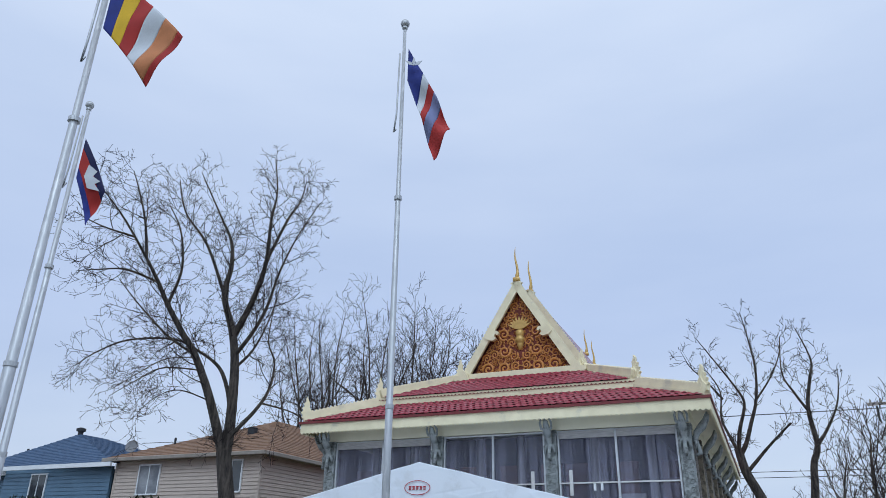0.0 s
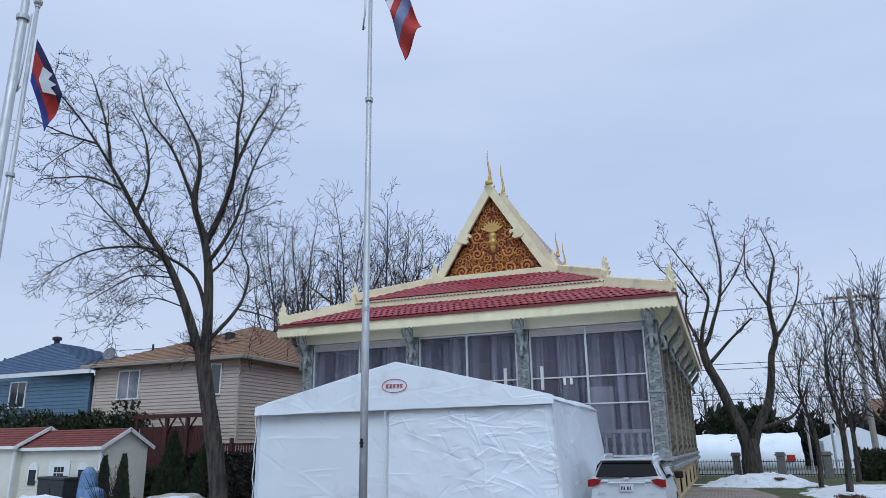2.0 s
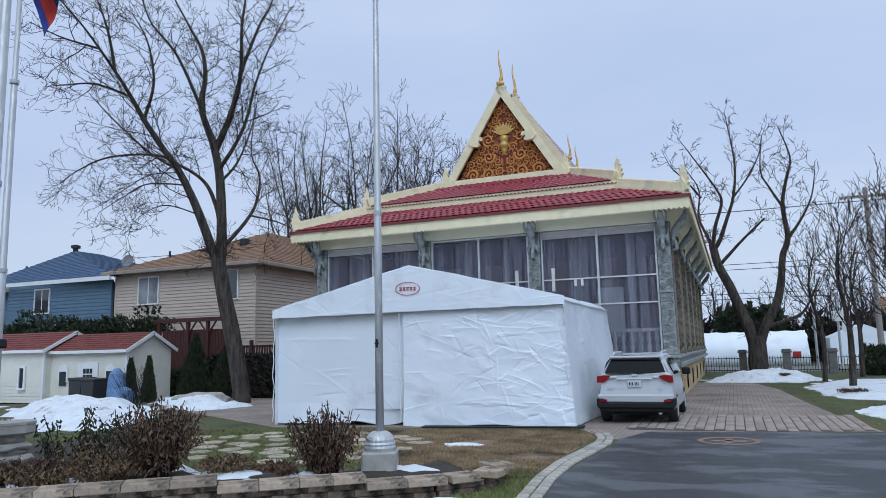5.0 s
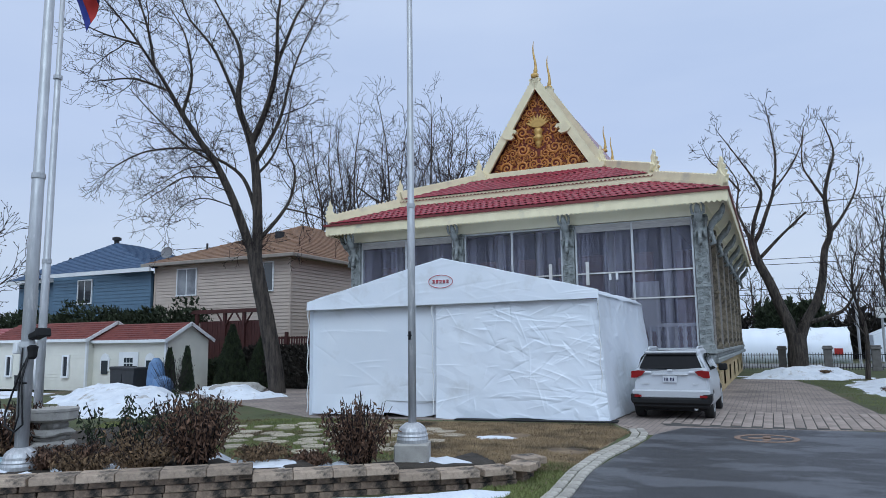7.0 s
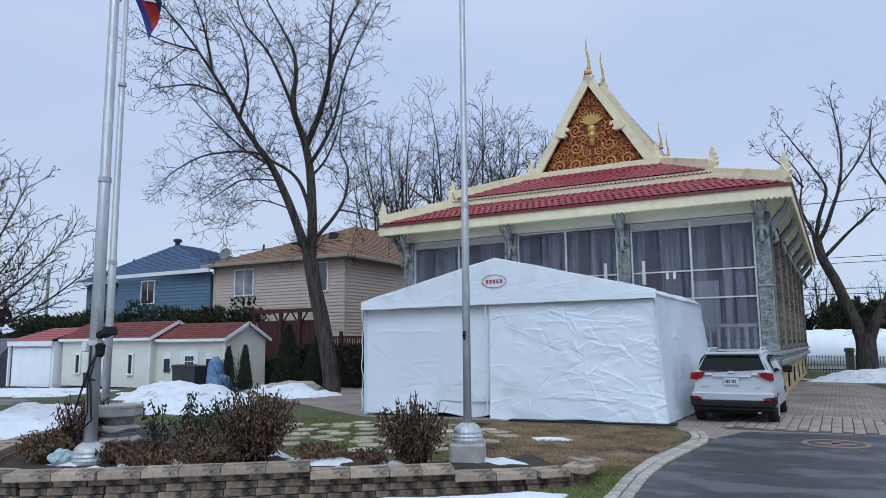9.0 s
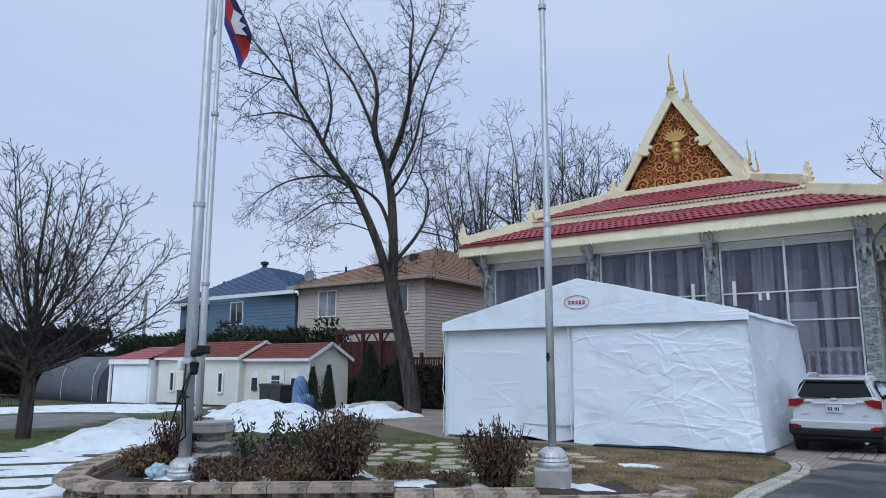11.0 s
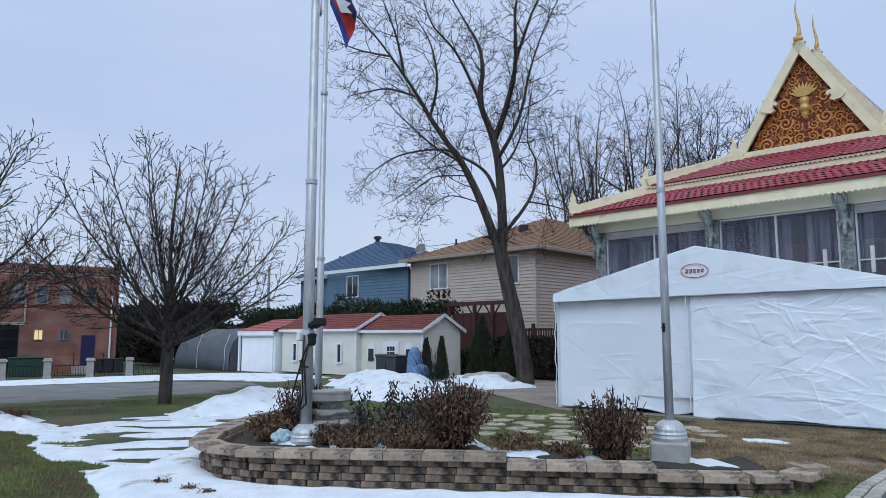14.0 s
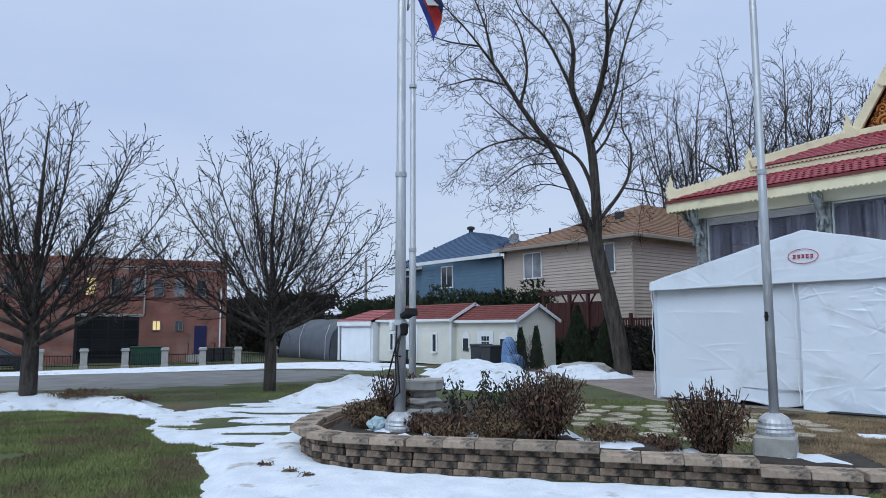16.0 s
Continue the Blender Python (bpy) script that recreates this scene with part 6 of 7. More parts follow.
for k, (x, y, h) in enumerate(((-30.0, 43.6, 18.6), (-27.6, 44.6, 19.4), (-24.6, 46.0, 20.8), (-22.6, 47.2, 20.2), (-21.6, 48.4, 19.4), (-19.4, 48.8, 18.6))):
    tall_tree(x, y, h, 40 + k)
SPEC_R = {"levels": 4, "density": (1.9, 2.3, 2.4, 2.4), "length": (1.15, 0.8, 0.5, 0.26), "angle": (28, 60), "wander": 0.15, "up": (0, 0.08, 0.06, 0.05, 0.04), "min_r": 0.012}
tree(1.05, 39.4, "old bare tree with a thick forked trunk", 61, [
    ([(0.02, -0.3, 0), (0.05, 0.9, 0), (0.05, 1.9, 0)], 0.50, 0.42, 0.99),
    ([(-0.05, 1.4, 0), (-0.3, 2.5, 0), (-0.6, 3.3, 0.1), (-1.0, 4.5, 0.1), (-1.5, 5.7, 0.2), (-1.7, 6.8, 0.2)], 0.30, 0.20, 0.98),
    ([(-1.7, 6.6, 0.2), (-1.95, 7.3, 0.3), (-2.3, 8.4, 0.4), (-2.2, 9.9, 0.6), (-2.9, 11.3, 0.8)], 0.10, 0.015, 0.25),
    ([(-1.7, 6.6, 0.2), (-1.5, 7.7, 0.1), (-1.1, 8.9, 0), (-1.25, 9.6, -0.1), (-2.1, 11.1, -0.3), (-3.0, 12.6, -0.5)], 0.12, 0.015, 0.35),
    ([(-1.65, 6.5, 0.2), (-1.3, 7.0, 0), (-0.9, 8.0, -0.2), (-0.5, 9.1, -0.3), (-0.3, 10.6, -0.4), (-0.4, 12.1, -0.4), (-0.6, 13.7, -0.5)], 0.13, 0.015, 0.35),
    ([(-1.5, 5.6, 0.2), (-0.9, 6.2, 0), (-0.2, 6.9, -0.1), (0.9, 7.9, -0.2)], 0.11, 0.05, 0.7),
    ([(-2.1, 9.4, 0.5), (-2.8, 10.4, 0.4), (-3.5, 11.2, 0.3), (-3.8, 11.9, 0.3)], 0.06, 0.012, 0.15),
    ([(-0.5, 9.1, -0.3), (0.3, 10.2, 0), (0.9, 11.4, 0.3), (1.1, 12.4, 0.4)], 0.06, 0.012, 0.2),
    ([(0.15, 1.4, 0), (0.5, 2.4, 0), (1.1, 3.5, 0.1), (1.4, 4.6, 0.1), (1.6, 6.0, 0.2), (1.9, 6.8, 0.2), (1.8, 8.6, 0.3), (2.1, 10.0, 0.3), (2.35, 11.1, 0.4), (1.9, 12.8, 0.4)], 0.27, 0.02, 0.45),
    ([(1.85, 8.4, 0.3), (1.3, 9.4, 0), (0.9, 10.4, -0.2), (1.1, 12.2, -0.3)], 0.08, 0.012, 0.2),
    ([(1.9, 6.8, 0.2), (2.6, 7.8, 0.5), (3.2, 9.0, 0.7), (3.5, 10.6, 0.8)], 0.10, 0.012, 0.2),
    ([(0.6, 2.4, 0), (1.6, 2.7, 0.2), (2.4, 3.2, 0.4), (3.2, 4.8, 0.5)], 0.13, 0.03, 0.3),
], SPEC_R, -1.5)
SPEC_STREET = {"levels": 3, "density": (2.0, 2.4, 2.4), "length": (1.4, 0.8, 0.4), "angle": (28, 55), "wander": 0.12, "up": (0, 0.08, 0.06, 0.05), "min_r": 0.014}
SPEC_YOUNG = {"levels": 3, "density": (3.2, 3.6, 4.0), "length": (2.1, 1.1, 0.5), "angle": (22, 50), "wander": 0.12, "up": (0, 0.16, 0.1, 0.06), "min_r": 0.010}


def young_tree(x, y, h, r, seed, label):
    rg = random.Random(seed)
    limbs = [([(0, -0.2, 0), (0.08, h * 0.35, 0), (rg.uniform(-0.3, 0.3), h * 0.7, 0.1), (rg.uniform(-0.4, 0.4), h, 0)], r, 0.015, 0.25)]
    return tree(x, y, label, seed, limbs, SPEC_YOUNG)


young_tree(3.6, 27.4, 5.6, 0.13, 71, "young bare tree beside the paving")
young_tree(3.3, 32.5, 5.4, 0.11, 72, "slim bare tree near the iron fence")
young_tree(4.5, 24.0, 5.4, 0.07, 73, "slim grey bare sapling on the lawn")
young_tree(5.4, 29.0, 5.8, 0.12, 74, "young bare tree on the lawn")
young_tree(6.9, 32.0, 5.8, 0.12, 75, "young bare tree on the lawn")
young_tree(5.2, 36.5, 6.2, 0.13, 76, "bare tree near the iron fence")
for k in range(9):
    rg = random.Random(90 + k)
    tall_tree(-3 + 3.2 * k + rg.uniform(-1, 1), 60 + rg.uniform(0, 10), rg.uniform(5, 8), 90 + k, 0.15, spec=SPEC_STREET, label= "small bare tree beyond the street")

# ---- houses, sheds and the brick hall ----
def laps(x0, x1, z0, z1, pitch=0.14, t=0.02):
    """A wall of overlapping boards along x, its face at y = 0."""
    n = max(1, round((z1 - z0) / pitch))
    p = (z1 - z0) / n
    line = [(0.15, z0)]
    for k in range(n):
        line += [(-t, z0 + k * p), (0.0, z0 + (k + 1) * p)]
    line.append((0.15, z1))
    return prism(bmesh.new(), line, "x", x0, x1)


def window(parent, x0, x1, z0, z1, y=0.0, turn=0.0, at=(0, 0), panes=2, name="window", frame=None, lit=None, t=0.07):
    m = pose(at[0], at[1], 0, 0, 0, turn)
    w = part(name, boxes((x0 - t, x1 + t, y - 0.06, y, z1, z1 + t), (x0 - t, x1 + t, y - 0.09, y, z0 - t, z0), (x0 - t, x0, y - 0.06, y, z0, z1), (x1, x1 + t, y - 0.06, y, z0, z1)), frame or M_WHITE, parent, "white framed window", m=m)
    for k in range(panes):
        a, b = x0 + (x1 - x0) * k / panes, x0 + (x1 - x0) * (k + 1) / panes
        part("pane", boxes((a + 0.02, b - 0.02, y - 0.035, y - 0.025, z0, z1)), lit or M_GLASS, w)
        if k:
            part("mullion", boxes((a - 0.025, a + 0.025, y - 0.055, y - 0.02, z0, z1)), frame or M_WHITE, w)
    return w


def shingles(bm, a, b, c, d, rows=10):
    """A roof face from its eave a-b to its ridge d-c, in overlapping courses."""
    a, b, c, d = (Vector(v) for v in (a, b, c, d))
    up = Vector((0, 0, 0.035))
    last = (bm.verts.new(a), bm.verts.new(b))
    for k in range(rows):
        f0, f1 = k / rows, (k + 0.999) / rows
        p, q = bm.verts.new(a.lerp(d, f0) + up), bm.verts.new(b.lerp(c, f0) + up)
        r, s = bm.verts.new(b.lerp(c, f1)), bm.verts.new(a.lerp(d, f1))
        bm.faces.new((last[0], last[1], q, p))
        bm.faces.new((p, q, r, s))
        last = (s, r)
    return bm


M_VENT = mat("dark_roof_vent", (0.02, 0.022, 0.028), None, 0.6)
M_CURT2 = mat("window_curtain", (0.30, 0.31, 0.33), (0.12, 0.13, 0.15), 0.3, scale=1.5, bump=0)
th = thing("tan_house", (-21.6, 28.7, 0), "two-storey house with tan siding and a brown hip roof", "house")
part("core", boxes((-9.15, -0.05, 0.05, 14, 0, 6.0)), M_SIDING_T, th)
part("front_wall", laps(-9.2, 0, 0, 6.02, 0.17, 0.032), M_SIDING_T, th, "tan lap siding")
part("side_wall", laps(0, 14, 0, 6.02, 0.17, 0.032), M_SIDING_T, th, "tan lap siding", m=pose(0, 0, 0, 0, 0, 90))
for a in ((-0.09, 0.03, -0.03, 0.09), (-9.24, -9.12, -0.03, 0.09)):
    part("corner_board", boxes((a[0], a[1], a[2], a[3], 0, 6.0)), M_SIDING_T, th)
for b in ((-9.75, 0.55, -0.58, -0.45, 5.98, 6.16), (0.45, 0.58, -0.45, 14.5, 5.98, 6.16)):
    part("gutter", boxes(b, bevel=0.02), mat("brown_gutter", (0.30, 0.26, 0.22), None, 0.5), th, "tan rain gutter")
part("soffit", boxes((-9.7, 0.5, -0.5, 14.4, 6.02, 6.06)), M_SIDING_T, th)
bm = bmesh.new()
RG = (-4.6, 7.3, 9.05)
RG2 = (-4.6, 9.0, 9.05)
shingles(bm, (-9.75, -0.55, 6.12), (0.55, -0.55, 6.12), RG, RG, 22)
shingles(bm, (0.55, -0.55, 6.12), (0.55, 14.5, 6.12), RG2, RG, 22)
shingles(bm, (-9.75, 14.5, 6.12), (-9.75, -0.55, 6.12), RG, RG2, 22)
part("roof", bm, M_SHINGLE_T, th, "brown asphalt shingle roof")
part("roof_vent", boxes((-3.9, -3.5, 3.6, 4.0, 7.6, 8.1), bevel=0.03), M_VENT, th)
part("roof_vent", tube(bmesh.new(), [(-7.6, 2.2, 6.9), (-7.6, 2.2, 7.5)], 0.06, 8), M_VENT, th)
window(th, -7.5, -6.2, 4.38, 5.75, -0.02, lit=M_CURT2)
window(th, -2.25, -1.1, 4.4, 5.8, -0.02)
window(th, -3.4, -2.4, 1.2, 2.2, -0.02)
part("downpipe", boxes((-0.02, 0.07, -0.12, -0.03, 0, 6.0)), M_SIDING_T, th)
part("wall_lamp", boxes((-5.0, -4.85, -0.12, -0.02, 3.3, 3.5), bevel=0.02), M_VENT, th)
bh = thing("blue_house", (-38, 29.5, 0), "two-storey house with blue siding and a blue hip roof", "house")
part("core", boxes((-5.35, 6.9, 0.05, 9, 0, 5.8)), M_SIDING_B, bh)
part("front_wall", laps(-5.4, -1.0, 0, 5.82, 0.2, 0.024), M_SIDING_B, bh, "blue lap siding")
part("bay_wall", laps(-1.0, 7, 0, 5.82, 0.2, 0.024), M_SIDING_B, bh, "blue lap siding", m=pose(0, -0.9, 0))
part("bay_side", boxes((-1.0, -0.85, -0.9, 0.05, 0, 5.82)), M_SIDING_B, bh)
part("left_wall", boxes((-5.45, -5.35, 0, 9, 0, 5.8)), M_SIDING_B, bh)
for b in ((-5.95, -1.3, -0.55, -0.42, 5.62, 5.84), (-1.4, 7.4, -1.45, -1.32, 5.74, 5.96), (-1.45, -1.3, -1.4, -0.5, 5.72, 5.94)):
    part("fascia", boxes(b), M_WHITE, bh, "white fascia board")
bm = bmesh.new()
AP = (-0.2, 2.8, 8.35)
AP2 = (-0.2, 4.5, 8.35)
shingles(bm, (-5.95, -0.5, 5.84), (7.4, -1.4, 5.94), AP, AP, 20)
shingles(bm, (7.4, -1.4, 5.94), (7.4, 9.5, 5.94), AP2, AP, 20)
shingles(bm, (-5.95, 9.5, 5.84), (-5.95, -0.5, 5.84), AP, AP2, 20)
part("roof", bm, M_SHINGLE_B, bh, "blue asphalt shingle roof")
part("roof_vent", lathe(bmesh.new(), [(0.16, 8.2), (0.16, 8.5), (0.28, 8.52), (0.28, 8.68), (0.1, 8.74)], 12, -0.2, 2.8), M_VENT, bh, "black roof vent")
part("roof_vent", tube(bmesh.new(), [(-2.8, 1.5, 6.8), (-2.8, 1.5, 7.4)], 0.07, 8), M_VENT, bh)
window(bh, 1.25, 2.35, 4.2, 5.5, -0.92, panes=2)
window(bh, -4.4, -3.6, 3.9, 5.2, -0.02, panes=1)
dish = thing("satellite_dish", (-30.6, 29.4, 6.1), "grey satellite dish on the eave of a house", "dish")
part("mast", tube(bmesh.new(), [(0, 0, -0.05), (0, 0, 0.6)], 0.03, 8), M_VENT, dish)
bm = bmesh.new()
lathe(bm, [(0.02, 0.0), (0.2, 0.03), (0.33, 0.09), (0.34, 0.10), (0.2, 0.05), (0.02, 0.02)], 20)
part("reflector", bm, mat("grey_dish", (0.20, 0.20, 0.21), None, 0.6), dish, m=pose(0, -0.1, 0.75, 75, 0, 20))
part("arm", tube(bmesh.new(), [(0, -0.1, 0.6), (0.25, -0.4, 0.55)], 0.012, 6), M_VENT, dish)

# sheds
def shed(x0, x1, y0, y1, ez, rz, label, roofmat=None):
    sh = thing("garden_shed", (x1, y0, 0), label, "shed")
    w, d = x1 - x0, y1 - y0
    part("core", boxes((-w + 0.05, -0.05, 0.05, d - 0.05, 0, ez)), M_SIDING_C, sh)
    part("front_wall", laps(-w, 0, 0, ez, 0.12, 0.014), M_SIDING_C, sh, "cream lap siding")
    n = int(ez / 0.12)
    part("side_wall", laps(0, d, 0, ez, 0.12, 0.014), M_SIDING_C, sh, "cream lap siding", m=pose(0, 0, 0, 0, 0, 90))
    bm = bmesh.new()
    prism(bm, [(0, ez), (d, ez), (d / 2, rz - 0.05)], "x", -0.1, 0.0)
    part("gable_end", bm, M_SIDING_C, sh)
    bm = bmesh.new()
    shingles(bm, (-w - 0.1, -0.18, ez), (0.15, -0.18, ez), (0.15, d / 2, rz), (-w - 0.1, d / 2, rz), 8)
    shingles(bm, (0.15, d + 0.18, ez), (-w - 0.1, d + 0.18, ez), (-w - 0.1, d / 2, rz), (0.15, d / 2, rz), 8)
    part("roof", bm, roofmat or M_SHINGLE_R, sh, "red shingle roof")
    part("fascia", boxes((-w - 0.1, 0.15, -0.2, -0.17, ez - 0.10, ez + 0.01)), M_WHITE, sh, "white fascia board")
    for s in (0, 1):
        a, b = Vector((0.16, -0.2 if not s else d + 0.2, ez - 0.02)), Vector((0.16, d / 2, rz))
        bm = bmesh.new()
        dv = b - a
        box(bm, -0.02, 0.02, 0, dv.length, -0.10, 0.02)
        ang = math.atan2(dv.z, abs(dv.y))
        part("rake_board", bm, M_WHITE, sh, "white rake board", m=Matrix.Translation(a) @ (Matrix.Rotation(math.pi, 4, "Z") if s else Matrix.Identity(4)) @ Matrix.Rotation(ang, 4, "X"))
    part("corner_board", boxes((-0.06, 0.025, -0.025, 0.06, 0, ez)), M_WHITE, sh)
    return sh


s1 = shed(-24.0, -20.25, 19.5, 21.65, 1.9, 2.55, "cream garden shed with a red shingle roof and white door")
dr = part("door", boxes((-2.35, -1.35, -0.05, -0.02, 0.0, 1.45)), M_WHITE, s1, "white door with small panes")
for i in range(3):
    for j in range(3):
        part("pane", boxes((-2.06 + i * 0.16, -1.93 + i * 0.16, -0.062, -0.05, 0.62 + j * 0.22, 0.80 + j * 0.22)), M_GLASS, dr)
for x in (-3.1, -0.75):
    fr = part("arched_window", prism(bmesh.new(), [(x - 0.24, 0.75), (x + 0.24, 0.75), (x + 0.24, 1.2), (x + 0.15, 1.36), (x, 1.42), (x - 0.15, 1.36), (x - 0.24, 1.2)], "y", -0.05, -0.02), M_WHITE, s1, "white arched shed window")
    part("pane", boxes((x - 0.17, x + 0.17, -0.06, -0.05, 0.62 if x < -2 else 0.8, 1.14)), M_GLASS, fr)
s2 = shed(-29.7, -24.05, 19.2, 21.7, 1.97, 2.68, "long cream shed with a red shingle roof")
for x in (-1.1, -4.5):
    window(s2, x - 0.12, x + 0.12, 0.55, 1.3, -0.02, panes=1)
part("door", boxes((-3.4, -2.4, -0.05, -0.02, 0, 1.75), bevel=0.01), M_WHITE, s2, "white shed door")
part("side_gap", boxes((0.0, 0.05, 0.3, 0.4, 0, 1.8)), M_SIDING_C, s2)
gr = thing("small_garage", (-29.85, 18.9, -0.1), "small white garage with a faded red roof", "garage")
part("wall", boxes((-3.1, 0, 0, 3, 0, 1.98)), M_WHITE, gr)
part("door", boxes((-2.95, -0.15, -0.06, 0, 0.02, 1.7), bevel=0.01), mat("white_garage_door", (0.80, 0.82, 0.85), (0.74, 0.76, 0.79), 0.45, scale=2), gr, "white garage door")
part("fascia", boxes((-3.2, 0.1, -0.22, -0.16, 1.8, 2.02)), M_WHITE, gr)
bm = bmesh.new()
shingles(bm, (-3.25, -0.24, 2.02), (0.12, -0.24, 2.02), (0.12, 1.5, 2.62), (-2.4, 1.5, 2.62), 7)
part("roof", bm, mat("faded_red_roof", (0.38, 0.09, 0.09), (0.30, 0.07, 0.075), 0.5, scale=3), gr, "faded red roof")
part("post", boxes((-3.3, -3.2, -0.1, 0.0, 0, 1.9)), M_WHITE, gr)
part("plywood", boxes((-3.55, -3.3, 0.3, 0.34, 0, 1.1)), mat("plywood", (0.40, 0.26, 0.14), None, 0.7), gr, "bare plywood panel")
gt = thing("storage_tent", (-33.7, 18.6, -0.12), "grey tarpaulin storage tent with a sloping end", "tent")


def grey_cover(u, v):
    a = math.pi * v
    w = 1.9
    y = 1.9 - 1.9 * math.cos(a)
    z = 2.15 * math.sin(a) ** 0.55 if 0.001 < v < 0.999 else 0.0
    x = -u * 5.2 - 0.55 * (1 if u > 0.97 else 0) * math.cos(a)
    x += -0.5 * u * (1 - z / 2.2)
    return (x, y, z * (1 + 0.03 * math.sin(u * 16)) + 0.02 * noise.noise((x, y * 2, z * 2)))


thick(part("cover", cloth(grey_cover, 50, 30), M_GREYTARP, gt, smooth=True), 0.01)
bm = bmesh.new()
prism(bm, [(0, 0), (3.8, 0), (3.6, 1.3), (2.8, 2.0), (1.0, 2.0), (0.2, 1.3)], "x", -5.6, -5.55)
part("end_panel", bm, M_GREYTARP, gt)
bm = bmesh.new()
prism(bm, [(0.04, 0), (3.76, 0), (3.66, 1.2), (3.3, 1.75), (2.6, 2.08), (1.9, 2.14), (1.2, 2.08), (0.5, 1.75), (0.14, 1.2)], "x", -0.06, -0.02)
part("end_panel", bm, M_GREYTARP, gt)
for k in range(0, 6, 3):
    part("rope", tube(bmesh.new(), [(-0.4 - k, -0.04, 0.05), (-0.4 - k, -0.03, 1.2), (-0.4 - k, 0.25, 1.9)], 0.012, 5), M_FRAME, gt)

# bins and wrapped things by the shed
def bin_thing(x, y, h, w, label, material):
    b = thing("wheeled_bin", (x, y, 0), label, "bin")
    bm = bmesh.new()
    prism(bm, [(-w * 0.42, 0.05), (w * 0.42, 0.05), (w * 0.5, h * 0.9), (-w * 0.5, h * 0.9)], "y", -w * 0.5, w * 0.5)
    part("body", bm, material, b)
    part("lid", boxes((-w * 0.55, w * 0.55, -w * 0.55, w * 0.58, h * 0.9, h), bevel=0.02), material, b)
    for s in (-1, 1):
        part("wheel", tube(bmesh.new(), [(s * w * 0.5, w * 0.4, 0.1), (s * w * 0.4, w * 0.4, 0.1)], 0.1, 10), M_RUBBER, b)
    return b


M_BIN = mat("dark_grey_bin", (0.035, 0.037, 0.042), None, 0.55)
bin_thing(-21.55, 18.75, 0.95, 0.6, "dark grey wheeled bin before the shed", M_BIN)
bin_thing(-20.9, 18.7, 0.92, 0.6, "dark grey wheeled bin before the shed", M_BIN)
bin_thing(-27.0, 18.7, 0.6, 0.4, "small dark bin beside the long shed", M_BIN)
M_BLUETARP = mat("blue_tarp", (0.13, 0.24, 0.42), (0.08, 0.15, 0.28), 0.45, scale=4, bump=0.5, bump_dist=0.03)
for x, y, h, r in ((-19.85, 18.7, 1.25, 0.3), (-19.2, 18.4, 0.62, 0.36)):
    bt = thing("wrapped_bundle", (x, y, 0), "bundle wrapped in blue tarpaulin before the shed", "bundle")
    bm = lathe(bmesh.new(), [(r, 0), (r * 1.05, h * 0.3), (r * 0.95, h * 0.6), (r * 0.8, h * 0.85), (r * 0.3, h)], 20)
    for v in bm.verts:
        v.co.xy *= 1 + 0.16 * noise.noise(v.co * 5)
    part("cover", bm, M_BLUETARP, bt)
rock = thing("flat_boulder", (-17.0, 19.7, 0), "long flat grey boulder at the paved court", "rock")
bm = bmesh.new()
bmesh.ops.create_icosphere(bm, subdivisions=4, radius=1.0)
for v in bm.verts:
    v.co *= 1 + 0.22 * noise.noise(v.co * 1.7)
    v.co = Vector((v.co.x * 1.05, v.co.y * 0.5, max(-0.05, v.co.z * 0.28 + 0.1)))
part("stone", bm, M_CONC, rock, m=pose(0, 0, 0, 0, 0, 20))

# red fence and pergola
pg = thing("garden_pergola", (-20.3, 25.0, 0), "dark red wooden pergola with a solid screen", "pergola")
for k in range(24):
    part("board", boxes((-3.6 + k * 0.15, -3.47 + k * 0.15, 0, 0.03, 0.1, 2.75)), M_REDWOOD, pg)
for x in (-3.75, -2.1, -1.0, 0.1):
    part("post", boxes((x - 0.07, x + 0.07, -0.12, 0.02, 0, 3.15)), M_REDWOOD, pg)
part("top_beam", boxes((-4.1, 0.5, -0.15, 0.0, 3.1, 3.28)), M_REDWOOD, pg)
for x in (-2.1, -1.0):
    for s in (-1, 1):
        part("brace", tube(bmesh.new(), [(x, -0.06, 2.5), (x + s * 0.45, -0.06, 3.1)], 0.04, 6), M_REDWOOD, pg)
rf = thing("red_fence", (-19.9, 24.6, 0), "dark red wooden picket railing", "fence")
for k in range(28):
    part("picket", boxes((k * 0.13, k * 0.13 + 0.07, 0, 0.03, 0.9, 2.0)), M_REDWOOD, rf)
for k in range(4):
    part("post", boxes((k * 1.2 - 0.06, k * 1.2 + 0.06, -0.06, 0.06, 0, 2.2)), M_REDWOOD, rf)
for z in (0.95, 1.9):
    part("rail", boxes((0, 3.6, 0.03, 0.07, z, z + 0.08)), M_REDWOOD, rf)

